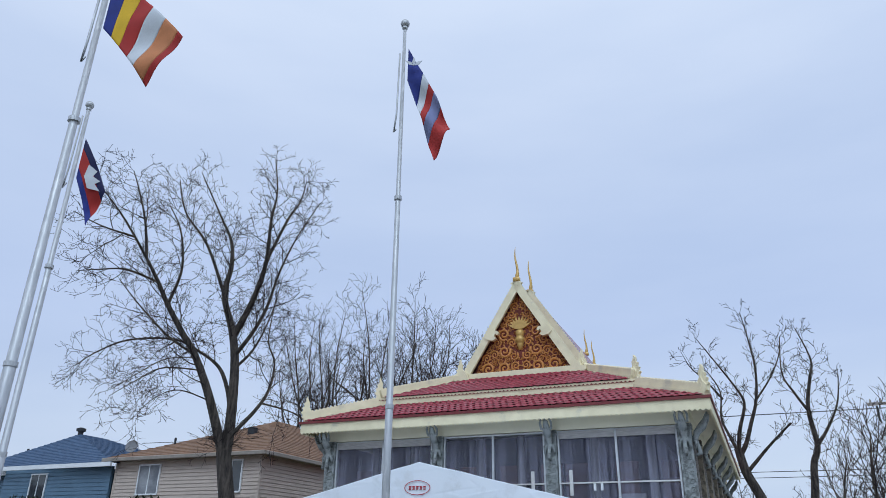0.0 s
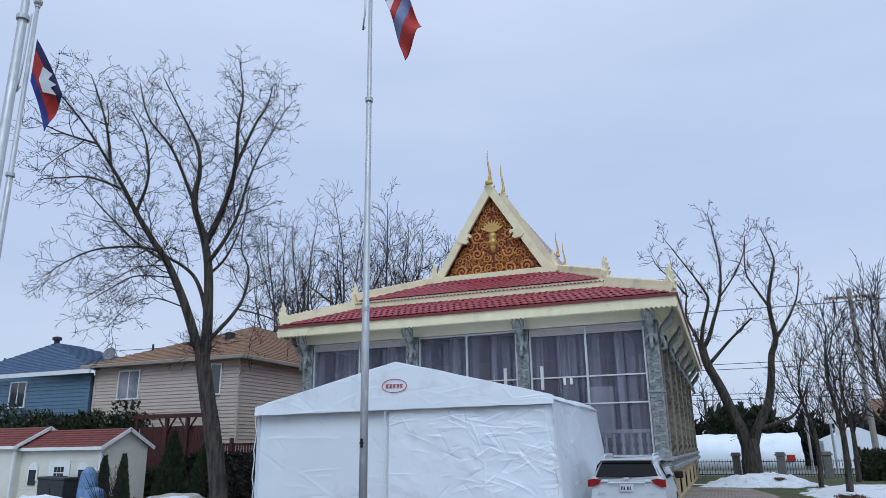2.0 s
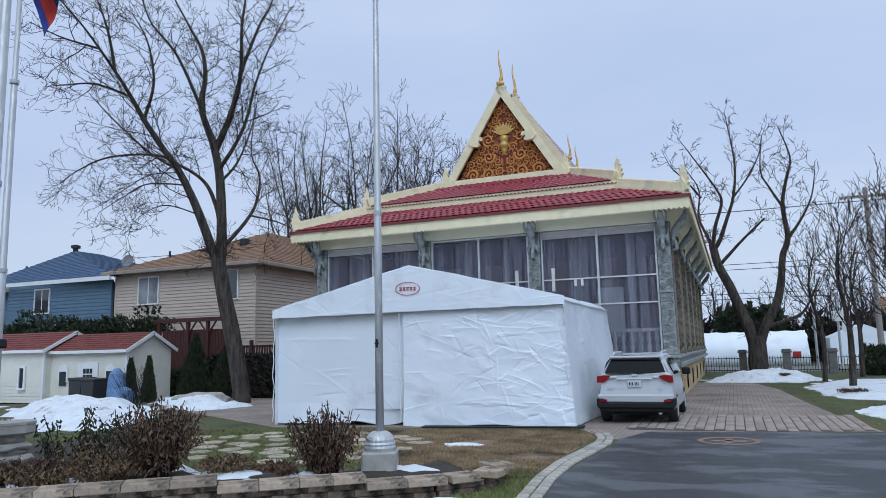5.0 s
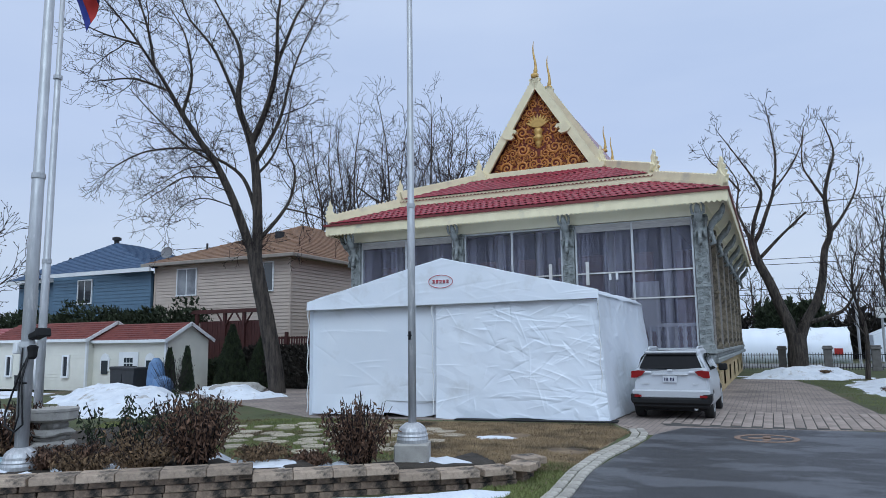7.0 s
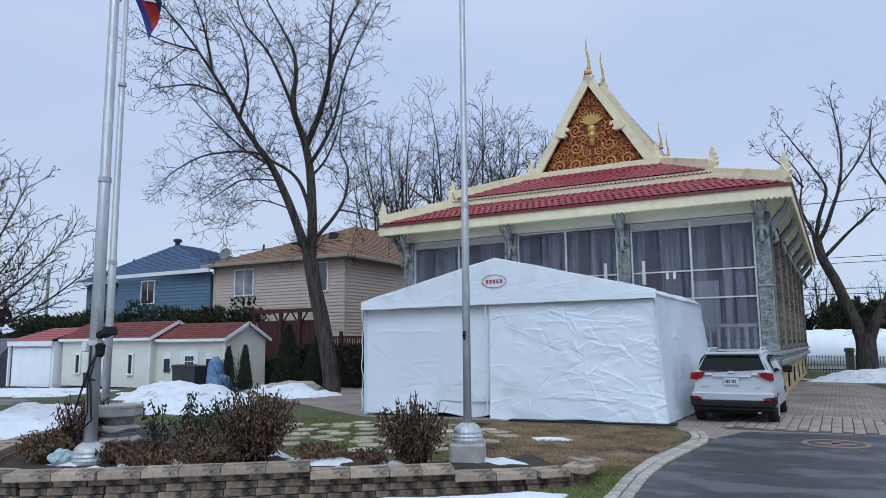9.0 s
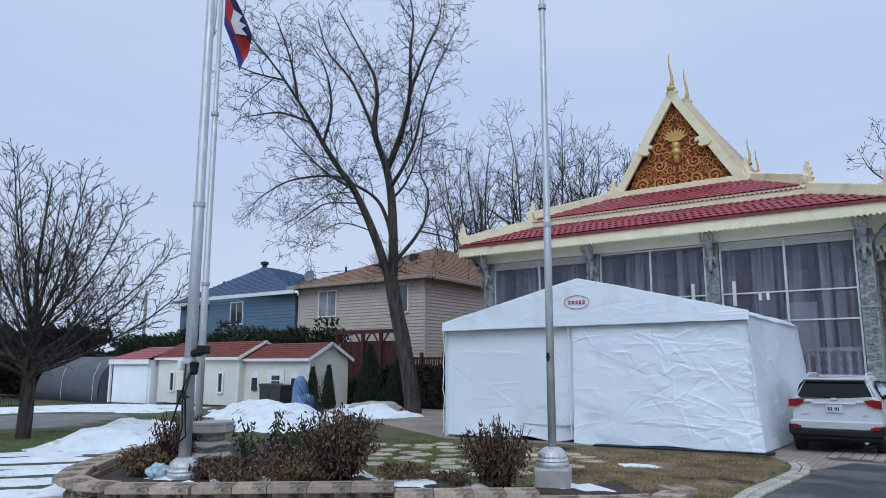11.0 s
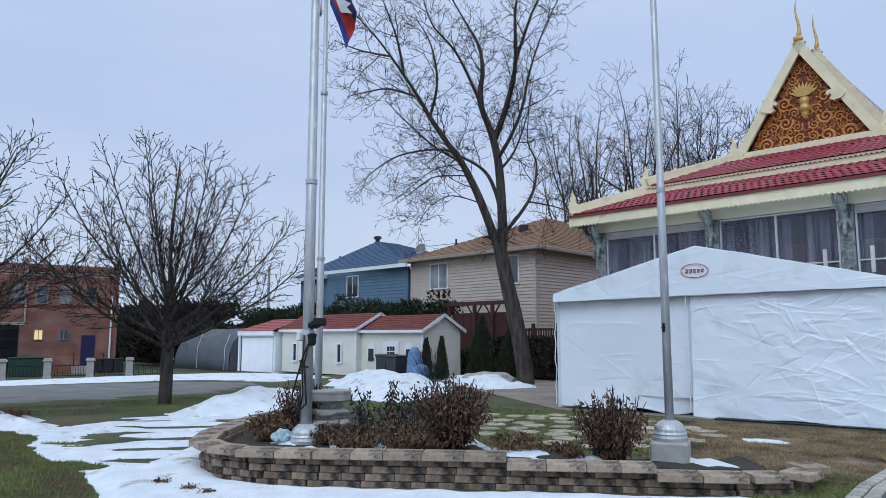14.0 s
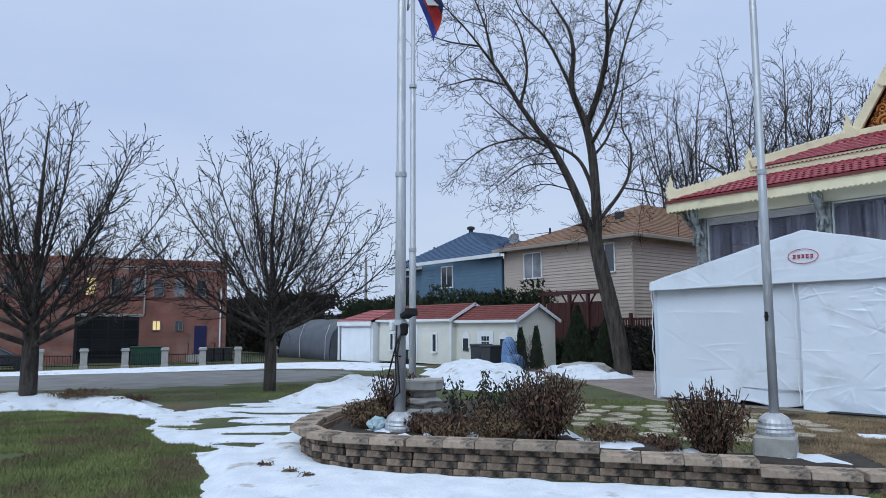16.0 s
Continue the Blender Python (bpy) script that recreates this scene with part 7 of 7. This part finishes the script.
# evergreen hedges as masses of small sprays
def hedge(name, x0, x1, y0, y1, h, count, material, label, seed, bumps=0.4, size=0.16, z0=0.0):
    rg = random.Random(seed)
    vs, fs = [], []

    def top(x):
        return h * (1 + bumps * 0.5 * noise.noise((x * 0.9, seed, 0)) + bumps * 0.4 * noise.noise((x * 2.6, seed, 3)))
    n = int((x1 - x0) / 0.5) + 1
    for k in range(n):
        a, b = x0 + (x1 - x0) * k / n, x0 + (x1 - x0) * (k + 1) / n
        t = 0.66 * min(top(a), top(b))
        i = len(vs)
        c = y0 + 0.25 * (y1 - y0)
        vs += [(a, c, z0), (b, c, z0), (b, c, z0 + t), (a, c, z0 + t), (a, y1, z0), (b, y1, z0), (b, y1, z0 + t), (a, y1, z0 + t)]
        fs += [(i, i + 1, i + 2, i + 3), (i + 3, i + 2, i + 6, i + 7), (i + 4, i + 7, i + 6, i + 5)]
    for k in range(count):
        x = rg.uniform(x0, x1)
        t = top(x)
        f = rg.random() ** 0.7
        z = z0 + f * t
        q = noise.noise((x * 1.6, z * 0.8, seed + 5))
        y = y0 + (y1 - y0) * (0.12 + 0.35 * f ** 3 + 0.2 * q) + rg.gauss(0, 0.08)
        if f > 0.85:
            y = rg.uniform(y0 + 0.2 * (y1 - y0), y1)
            z = z0 + t * rg.uniform(0.8, 1.02)
        d = Vector((rg.gauss(0, 0.5), rg.gauss(-0.4, 0.4), rg.uniform(0.1, 1.2))).normalized()
        s = d.orthogonal().normalized()
        s = Matrix.Rotation(rg.uniform(0, 6.283), 3, d) @ s
        L = size * rg.uniform(0.6, 1.6)
        p = Vector((x, y, z))
        i = len(vs)
        vs += [tuple(p - s * L * 0.28), tuple(p + s * L * 0.28), tuple(p + d * L)]
        fs.append((i, i + 1, i + 2))
    return tagged(part(name, (vs, [], fs), material), label, "hedge", kind="stuff")


hedge("cedar_hedge", -43, -24.2, 24.2, 26.2, 3.3, 46000, M_LEAF_G, "tall dark green cedar hedge behind the sheds", 3, 0.45, 0.16)
M_BRUSH = mat("brown_brush", (0.036, 0.029, 0.021), (0.014, 0.012, 0.009), 0.9, scale=2, bump=0)
hedge("brush_hedge", -66, -40, 27, 29.5, 3.1, 14000, M_BRUSH, "brown winter hedge along the street", 5, 0.3, 0.35, -0.7)
hedge("low_hedge", -19.6, -13.6, 22.0, 23.4, 1.55, 12000, M_BRUSH, "dark brown low hedge behind the tree", 6, 0.4, 0.14)
hedge("low_hedge", -23.0, -19.4, 22.6, 24.0, 1.0, 4000, M_LEAF_G, "dark green low hedge before the pergola", 7, 0.4, 0.14)


def conifer(x, y, h, r, seed, label):
    c = thing("cedar_shrub", (x, y, 0), label, "shrub")
    rg = random.Random(seed)
    vs, fs = [], []
    for k in range(int(2600 * h * r / 0.5)):
        f = rg.random()
        a = rg.uniform(0, 6.283)
        rr = r * (1 - f ** 1.5) * (0.75 + 0.3 * noise.noise((math.cos(a) * 2, math.sin(a) * 2, f * 5 + seed))) * rg.uniform(0.7, 1.0)
        p = Vector((rr * math.cos(a), rr * math.sin(a), 0.05 + f * h))
        d = Vector((math.cos(a) * 0.5, math.sin(a) * 0.5, 1)).normalized()
        s = Matrix.Rotation(rg.uniform(0, 6.283), 3, d) @ d.orthogonal().normalized()
        L = 0.13 * rg.uniform(0.6, 1.4)
        i = len(vs)
        vs += [tuple(p - s * L * 0.28), tuple(p + s * L * 0.28), tuple(p + d * L)]
        fs.append((i, i + 1, i + 2))
    part("trunk", tube(bmesh.new(), [(0, 0, 0), (0, 0, h * 0.8)], [0.05, 0.01], 6), M_BARK, c)
    part("crown", (vs, [], fs), M_LEAF_G, c)


conifer(-19.75, 19.2, 1.45, 0.3, 1, "small pointed cedar beside the shed")
conifer(-19.25, 19.55, 1.5, 0.3, 2, "small pointed cedar beside the shed")
conifer(-18.9, 21.5, 2.3, 0.8, 3, "broad green cedar beside the shed")
conifer(-18.0, 22.2, 1.9, 0.8, 4, "broad green cedar beside the pergola")
bush(-18.6, 18.3, 1.5, 0.8, 60, 1, 0.03, 41, M_TWIG, "leafless twiggy grey shrub before the shed", z=0.0)

# brick hall over the road
hall = thing("brick_hall", (-54.74, 20.95, -0.95), "two-storey red brick hall with a glazed garage door", "building", 78.1)
M_LIT = emitter("lit_window", (1.0, 0.72, 0.30), 0.45)
part("wall", boxes((-34, 0, 0, 12, 0, 7.35)), M_BRICK_RED, hall, "red brick wall")
part("parapet", boxes((-34.05, 0.05, -0.06, 0.3, 7.35, 7.75)), M_BRICK_RED, hall)
for z in (6.95, 7.12):
    part("stone_band", boxes((-34.03, 0.03, -0.05, 0, z, z + 0.06)), M_CONC, hall, "pale stone band")
part("sill_band", boxes((-34.03, 0.03, -0.05, 0, 4.70, 4.85)), mat("brick_band", (0.16, 0.05, 0.04), None, 0.9), hall, "dark brick band")
M_TRIM = mat("grey_window_trim", (0.22, 0.22, 0.21), None, 0.7)
for k, x in enumerate((-11.3, -9.66, -7.97, -6.46, -5.03, -3.53, -1.95, -13.0, -14.8, -16.6, -18.4)):
    window(hall, x - 0.32, x + 0.32, 4.98, 6.2, 0.0, panes=1, frame=M_TRIM, lit=M_LIT if k == 1 else M_CURT2 if k % 2 else M_GLASS, t=0.06)
    part("sash", boxes((x - 0.32, x + 0.32, -0.05, -0.02, 5.56, 5.62)), M_TRIM, hall)
for k, x in enumerate((-5.1, -3.5)):
    window(hall, x - 0.26, x + 0.26, 2.4, 3.05, 0.0, panes=2, frame=M_TRIM, lit=M_LIT if k == 0 else M_GLASS, t=0.05)
gd = part("garage_door", boxes((-10.6, -6.3, -0.03, 0.02, 0.0, 3.4)), M_BLACK, hall, "dark glazed garage door")
for i in range(4):
    for j in range(4):
        part("pane", boxes((-10.4 + i * 1.02, -9.46 + i * 1.02, -0.06, -0.03, 0.35 + j * 0.72, 0.95 + j * 0.72)), M_TINT, gd)
part("lintel", boxes((-10.9, -6.0, -0.08, 0, 3.4, 3.6)), M_CONC, hall, "pale lintel")
part("door", boxes((-2.35, -1.45, -0.05, 0, 0.5, 2.7)), M_NAVY, hall, "dark blue steel door")
part("stoop", boxes((-2.9, -1.0, -1.3, 0, 0, 0.5)), M_CONC, hall)
for x in (-2.9, -1.0):
    part("handrail", tube(bmesh.new(), [(x, -1.3, 0.5), (x, -1.3, 1.4), (x, -0.05, 1.4)], 0.03, 6), M_IRON, hall)
part("downpipe", tube(bmesh.new(), [(-0.45, -0.08, 0), (-0.45, -0.08, 5.6)], 0.06, 8), M_WHITE, hall, "white downpipe")
part("downpipe", tube(bmesh.new(), [(-6.0, -0.08, 3.6), (-6.0, -0.08, 7.4)], 0.06, 8), M_CONC, hall)
for x in (-6.1, -9.2, -12.0):
    part("roof_vent", lathe(bmesh.new(), [(0.2, 7.7), (0.2, 8.0), (0.35, 8.05), (0.35, 8.2), (0.1, 8.3)], 10, x, 1.2), M_CONC, hall)
part("chimney", boxes((-17.2, -15.6, 2, 3, 7.3, 9.2)), M_BRICK_RED, hall)
M_DUMP = mat("green_steel", (0.012, 0.055, 0.035), (0.009, 0.04, 0.026), 0.6, scale=3)
dp = thing("dumpster", (-53.2, 14.6, -0.95), "green steel dumpster before the brick hall", "dumpster", 78.1)
part("body", boxes((-1.0, 1.0, -0.6, 0.6, 0, 1.15), bevel=0.03), M_DUMP, dp)
part("lid", boxes((-1.05, 1.05, -0.65, 0.65, 1.15, 1.25), bevel=0.03), M_DUMP, dp)
for k in range(3):
    b = bin_thing(-53.6 + 0.12 * k, 19.2 + 0.7 * k, 1.05, 0.6, "dark wheeled bin before the brick hall", M_BIN)
    b.location.z = -0.95
# iron fence with stone pillars
def iron_fence(points, label, pillar_h, z0, mat_p):
    f = thing("iron_fence", (*points[0], z0), label, "fence")
    O = Vector((*points[0], 0))
    pk = bmesh.new()
    box(pk, -0.012, 0.012, -0.012, 0.012, 0.05, pillar_h * 0.72)
    first = None
    pil = None
    for (ax, ay), (bx, by) in zip(points, points[1:]):
        a = math.degrees(math.atan2(by - ay, bx - ax))
        L = math.dist((ax, ay), (bx, by))
        m = pose(ax - O.x, ay - O.y, 0, 0, 0, a)
        if pil is None:
            pb = boxes((-0.19, 0.19, -0.19, 0.19, -0.1, pillar_h * 0.85), (-0.25, 0.25, -0.25, 0.25, pillar_h * 0.85, pillar_h * 0.93), (-0.21, 0.21, -0.21, 0.21, pillar_h * 0.93, pillar_h), (-0.22, 0.22, -0.22, 0.22, -0.1, 0.15), bevel=0.015)
            pil = part("pillar", pb, mat_p, f, "stone pillar with a cap", m=m)
        else:
            again(pil, m)
        for z in (0.15, pillar_h * 0.62):
            part("rail", boxes((0.2, L - 0.2, -0.015, 0.015, z, z + 0.035)), M_IRON, f, m=m)
        n = int((L - 0.4) / 0.13)
        for k in range(n):
            mm = m @ Matrix.Translation((0.25 + k * 0.13, 0, 0))
            if first is None:
                first = part("picket", pk, M_IRON, f, m=mm)
            else:
                again(first, mm)
    again(pil, pose(points[-1][0] - O.x, points[-1][1] - O.y, 0))
    return f


M_PILL = mat("pale_stone_pillar", (0.46, 0.44, 0.42), (0.36, 0.34, 0.33), 0.9, scale=5, bump=0.3)
iron_fence([(-46.1, 4.6), (-45.6, 6.8), (-45.14, 8.99), (-44.67, 11.11), (-44.11, 13.21), (-43.44, 15.26), (-42.72, 17.19), (-42.0, 19.2)], "black iron fence with pale stone pillars", 1.15, -0.72, M_PILL)
iron_fence([(-3.8, 41.0), (-1.7, 41.0), (0.4, 41.0), (2.5, 41.0), (4.6, 41.0), (6.7, 41.0), (8.8, 41.0), (10.9, 41.0)], "black iron fence with stone pillars at the street", 1.25, 0.0, mat("grey_pillar", (0.20, 0.19, 0.18), (0.14, 0.13, 0.125), 0.9, scale=5))
dc = thing("dark_car", (-50.8, 5.2, -0.93), "dark parked car before the brick hall", "car", 78.1)
bm = loft(bmesh.new(), [section(-2.2, 0.7, 0.6, 0.4, 0.7), section(-1.9, 0.85, 0.75, 0.3, 0.85), section(-0.9, 0.88, 0.8, 0.28, 0.95), section(1.2, 0.88, 0.8, 0.28, 0.98), section(2.0, 0.84, 0.75, 0.3, 0.95), section(2.25, 0.7, 0.6, 0.4, 0.8)])
M_DKCAR = mat("dark_car_paint", (0.012, 0.013, 0.015), None, 0.25, bump=0)
part("body", bm, M_DKCAR, dc, m=pose(0, 0, 0, 0, 0, 90))
bm = loft(bmesh.new(), [section(-1.0, 0.78, 0.6, 0.85, 1.0), section(-0.2, 0.78, 0.58, 0.85, 1.42), section(0.9, 0.78, 0.58, 0.85, 1.42), section(1.8, 0.76, 0.6, 0.85, 1.0)])
part("cabin", bm, M_GLASS, dc, m=pose(0, 0, 0, 0, 0, 90))
for x in (-1.3, 1.35):
    for y in (-0.78, 0.78):
        part("wheel", tube(bmesh.new(), [(x, y - 0.1, 0.31), (x, y + 0.1, 0.31)], 0.31, 16), M_RUBBER, dc)

# ---- the street on the far side ----
slabsheet("street", [(-60, 44), (60, 44), (60, 52), (-60, 52)], M_ROAD, "grey street beyond the iron fence", 0.005)
wt = thing("white_greenhouse", (-2.6, 53, 0), "long white plastic covered shelter beyond the street", "shelter")


def dome(u, v):
    a = math.pi * v
    return (u * 7.2 + 0.05 * math.sin(v * 30), 2.2 - 2.2 * math.cos(a), 2.35 * math.sin(a) ** 0.6 * (1 + 0.012 * math.sin(u * 40)))


thick(part("cover", cloth(dome, 40, 24), M_TARP, wt, smooth=True), 0.01)
bm = bmesh.new()
prism(bm, [(0, 0), (4.4, 0), (4.3, 1.3), (3.4, 2.1), (2.2, 2.35), (1.0, 2.1), (0.1, 1.3)], "x", 7.16, 7.2)
part("end_wall", bm, M_TARP, wt)
part("sign", boxes((6.2, 6.7, -0.12, -0.06, 0.55, 0.95)), M_RED, wt, "red sign with a white strip")
wt2 = thing("white_shelter", (6.2, 56, 0), "white tarpaulin shelter beyond the street", "shelter")
part("cover", prism(bmesh.new(), [(0, 0), (4.2, 0), (4.2, 1.8), (2.1, 2.7), (0, 1.8)], "y", 0, 5), M_TARP, wt2)
up = thing("utility_pole", (7.3, 44.0, 0), "weathered wooden utility pole with a crossarm", "utility pole")
part("pole", tube(bmesh.new(), [(0, 0, 0), (0, 0, 9.9)], [0.17, 0.12], 10), M_WOOD, up)
part("crossarm", boxes((-1.25, 1.25, -0.06, 0.06, 9.35, 9.5)), M_WOOD, up)
for x in (-1.1, -0.6, 0.6, 1.1):
    part("insulator", lathe(bmesh.new(), [(0.03, 9.5), (0.06, 9.55), (0.04, 9.65), (0.02, 9.7)], 8, x, 0), M_CONC, up)
part("cutout", boxes((-0.9, -0.8, -0.15, -0.05, 8.5, 9.3)), M_VENT, up)
part("cutout", boxes((0.9, 1.0, -0.15, -0.05, 8.4, 9.3)), M_VENT, up)
for k, z in enumerate((9.7, 9.68, 6.6, 6.3, 4.9, 4.6)):
    w = thing("overhead_cable", (0, 44 + 0.04 * k, 0), "thin black overhead cable along the street", "cable")
    part("cable", tube(bmesh.new(), [(-45 + i * 4.36, 0, z - 0.5 * (1 - ((i - 12) / 12) ** 2)) for i in range(25)], 0.022 if k > 1 else 0.014, 4), M_IRON, w)
for k in range(2):
    w = thing("service_cable", (7.3 + 0.5 * k, 44, 9.6), "thin black cable reaching from the utility pole", "cable")
    part("cable", tube(bmesh.new(), [(0, 0, 0), (3.0, -14, 0.4), (6.5 + k, -30, 2.4)], 0.015, 4), M_IRON, w)
up2 = thing("utility_pole", (-46.8, 28.9, -0.85), "thin far utility pole behind the hedge", "utility pole")
part("pole", tube(bmesh.new(), [(0, 0, 0), (0, 0, 7.8)], [0.13, 0.1], 8), M_WOOD, up2)
for x, y, h, nm in ((4.3, 45, 4.6, 0), (5.6, 46, 4.2, 1), (6.2, 47, 3.6, 1)):
    ps = thing("sign_post", (x, y, 0), "grey metal street post with a small sign", "post")
    part("post", tube(bmesh.new(), [(0, 0, 0), (0, 0, h)], 0.07, 8), M_POLE, ps)
    if nm:
        part("sign", boxes((-0.3, 0.3, -0.1, -0.07, h - 1.5, h - 0.9), bevel=0.01), M_WHITE, ps, "white street sign")
hedge("far_hedge", -30, 40, 62, 66, 3.4, 16000, M_BRUSH, "dark winter hedge beyond the street", 9, 0.6, 0.5)
hedge("far_evergreens", -1, 3.5, 58, 61, 4.0, 6000, M_LEAF_G, "dark evergreens beyond the street", 10, 0.9, 0.4)
hedge("street_hedge", 5.6, 12, 37.5, 39, 1.3, 6000, M_LEAF_G, "clipped dark green hedge beside the fence", 12, 0.15, 0.16)
hedge("back_hedge", -40, -14, 52, 55, 4.0, 9000, M_BRUSH, "dark winter trees behind the houses", 13, 0.5, 0.5)
hedge("far_trees", -110, -58, 30, 34, 5.2, 9000, M_BRUSH, "brown winter trees beyond the hall", 14, 0.5, 0.8, -0.9)
bk = thing("brick_house", (12, 66, 0), "low brown house beyond the street", "house")
part("wall", boxes((0, 12, 0, 8, 0, 3.2)), mat("brown_wall", (0.16, 0.10, 0.075), None, 0.9, scale=2), bk)
part("roof", prism(bmesh.new(), [(-0.5, 3.2), (8.5, 3.2), (4, 5.2)], "x", -0.5, 12.5), M_SHINGLE_T, bk)
part("window", boxes((2, 3.4, -0.05, 0, 1.2, 2.4)), M_GLASS, bk)

# ---- leafless scrub, paving pieces ----
paver = None
court = bpy.data.objects["paved_court"]
PR = random.Random(8)
slabsheet("joint_sand", [(-1.95, 14.45), (0.57, 14.6), (2.3, 15.0), (2.05, 17.4), (-2.1, 17.4), (-2.1, 14.8)], mat("joint_sand", (0.075, 0.07, 0.065), None, 0.95), "dark sand between the pavers", 0.008)
for i in range(24):
    for j in range(8):
        x, y = -2.08 + i * 0.183, 14.62 + j * 0.36 + (0.18 if i % 2 else 0)
        y += max(0.0, (x - 0.5) * 0.2) + (0.0 if x > -1.6 else 0.15)
        m = pose(x + 0.09, y + 0.18, 0.0, 0, 0, PR.uniform(-0.6, 0.6)) @ Matrix.Translation((0, 0, PR.uniform(-0.002, 0.003)))
        if paver is None:
            paver = part("paver", boxes((-0.082, 0.082, -0.172, 0.172, -0.02, 0.02), bevel=0.006), M_PAVER, court, m=m)
        else:
            again(paver, m)
kerb = thing("cobble_kerb", (0, 0, 0), "kerb of two rows of grey cobbles along the driveway", "kerb")
cob = None
KL = [(-2.0, 6.4), (-2.05, 7.7), (-2.18, 9.0), (-2.2, 10.2), (-2.1, 11.4), (-2.03, 12.4), (-2.1, 13.1), (-2.28, 13.7)]
for row in range(2):
    for (ax, ay), (bx, by) in zip(KL, KL[1:]):
        L = math.dist((ax, ay), (bx, by))
        a = math.degrees(math.atan2(by - ay, bx - ax))
        n = max(1, round(L / 0.21))
        for k in range(n):
            f = (k + 0.5) / n
            nx, ny = -math.sin(radians(a)), math.cos(radians(a))
            off = 0.04 + row * 0.15
            m = pose(ax + (bx - ax) * f + nx * off, ay + (by - ay) * f + ny * off, 0, 0, 0, a + PR.uniform(-3, 3))
            if cob is None:
                cob = part("cobble", boxes((-0.095, 0.095, -0.065, 0.065, -0.03, 0.035), bevel=0.014), mat("kerb_cobble", (0.42, 0.39, 0.34), (0.30, 0.28, 0.25), 0.9, scale=8, per_piece=0.2), kerb, m=m)
            else:
                again(cob, m)
path = thing("flagstone_path", (0, 0, 0), "path of irregular tan flagstones in the lawn", "path")
FL = []
for tries in range(3000):
    x, y = PR.uniform(-10.2, -5.0), PR.uniform(8.6, 13.4)
    if not inside([(-9.6, 10.3), (-10.3, 11.4), (-8.9, 12.6), (-6.6, 12.9), (-5.3, 12.2), (-5.0, 9.9), (-6.4, 9.0), (-7.6, 8.9)], x, y):
        continue
    if all((x - a) ** 2 + (y - b) ** 2 > 0.44 ** 2 for a, b in FL):
        FL.append((x, y))
        bm = bmesh.new()
        n = PR.choice((5, 6, 6, 7))
        ph = PR.uniform(0, 6)
        prism(bm, [(PR.uniform(0.19, 0.27) * math.cos(ph + 6.283 * k / n), PR.uniform(0.19, 0.27) * math.sin(ph + 6.283 * k / n)) for k in range(n)], "z", -0.03, PR.uniform(0.018, 0.03))
        part("flagstone", bm, M_FLAG, path, m=pose(x, y, 0))
mh = thing("drain_cover", (-0.17, 13.1, 0), "round rusty drain cover in the driveway", "drain cover")
M_RUST = mat("rusty_iron", (0.30, 0.20, 0.15), (0.18, 0.12, 0.09), 0.85, scale=12)
bm = bmesh.new()
lathe(bm, [(0.41, 0.004), (0.50, 0.004), (0.50, 0.014), (0.41, 0.014)], 32, hollow=True)
part("ring", bm, M_RUST, mh)
part("lid", boxes((-0.28, 0.28, -0.08, 0.08, 0.006, 0.013), (-0.06, 0.06, -0.28, 0.28, 0.006, 0.013)), M_RUST, mh)

# fallen leaves on lawn and snow
LR = random.Random(19)
vs, fs = [], []
for k in range(2600):
    x, y = (LR.uniform(-15, -5.5), LR.uniform(-0.5, 6)) if k % 2 else (LR.uniform(-11, -2.5), LR.uniform(8.5, 14))
    z = max(0.0, snow_at(x, y)) + 0.012
    if z > 0.013 and k % 12:
        continue
    a, q = LR.uniform(0, 6.283), LR.uniform(0.012, 0.03)
    c, s_ = q * math.cos(a), q * math.sin(a)
    i = len(vs)
    vs += [(x - c, y - s_, z), (x + s_ * 0.6, y - c * 0.6, z + q * 0.5), (x + c, y + s_, z + 0.004), (x - s_ * 0.6, y + c * 0.6, z + q * 0.4)]
    fs.append((i, i + 1, i + 2, i + 3))
tagged(part("fallen_leaf", (vs, [], fs), M_LEAF_D), "scattered dry brown leaves on the lawn", "leaves", kind="stuff")
for k, (x, y, r) in enumerate(((-17.0, 3.4, 0.75), (-15.9, 4.2, 0.4), (-18.6, 1.7, 0.5), (-7.75, 3.55, 0.06), (-7.2, 3.6, 0.05), (-6.9, 3.65, 0.035), (1.9, 33.0, 0.28), (3.2, 24.6, 0.5))):
    bush(x, y, 0.02 + 0.22 * r, r, int(18 + 105 * r), 12, 0.03 + min(0.02, 0.05 * r), 300 + k, M_LEAF_D if k % 2 else M_LEAF_O, "clump of dead leaves and stalks on snow", z=max(0.0, snow_at(x, y)) - 0.01, low=0.0, name="leaf_pile", category="debris")
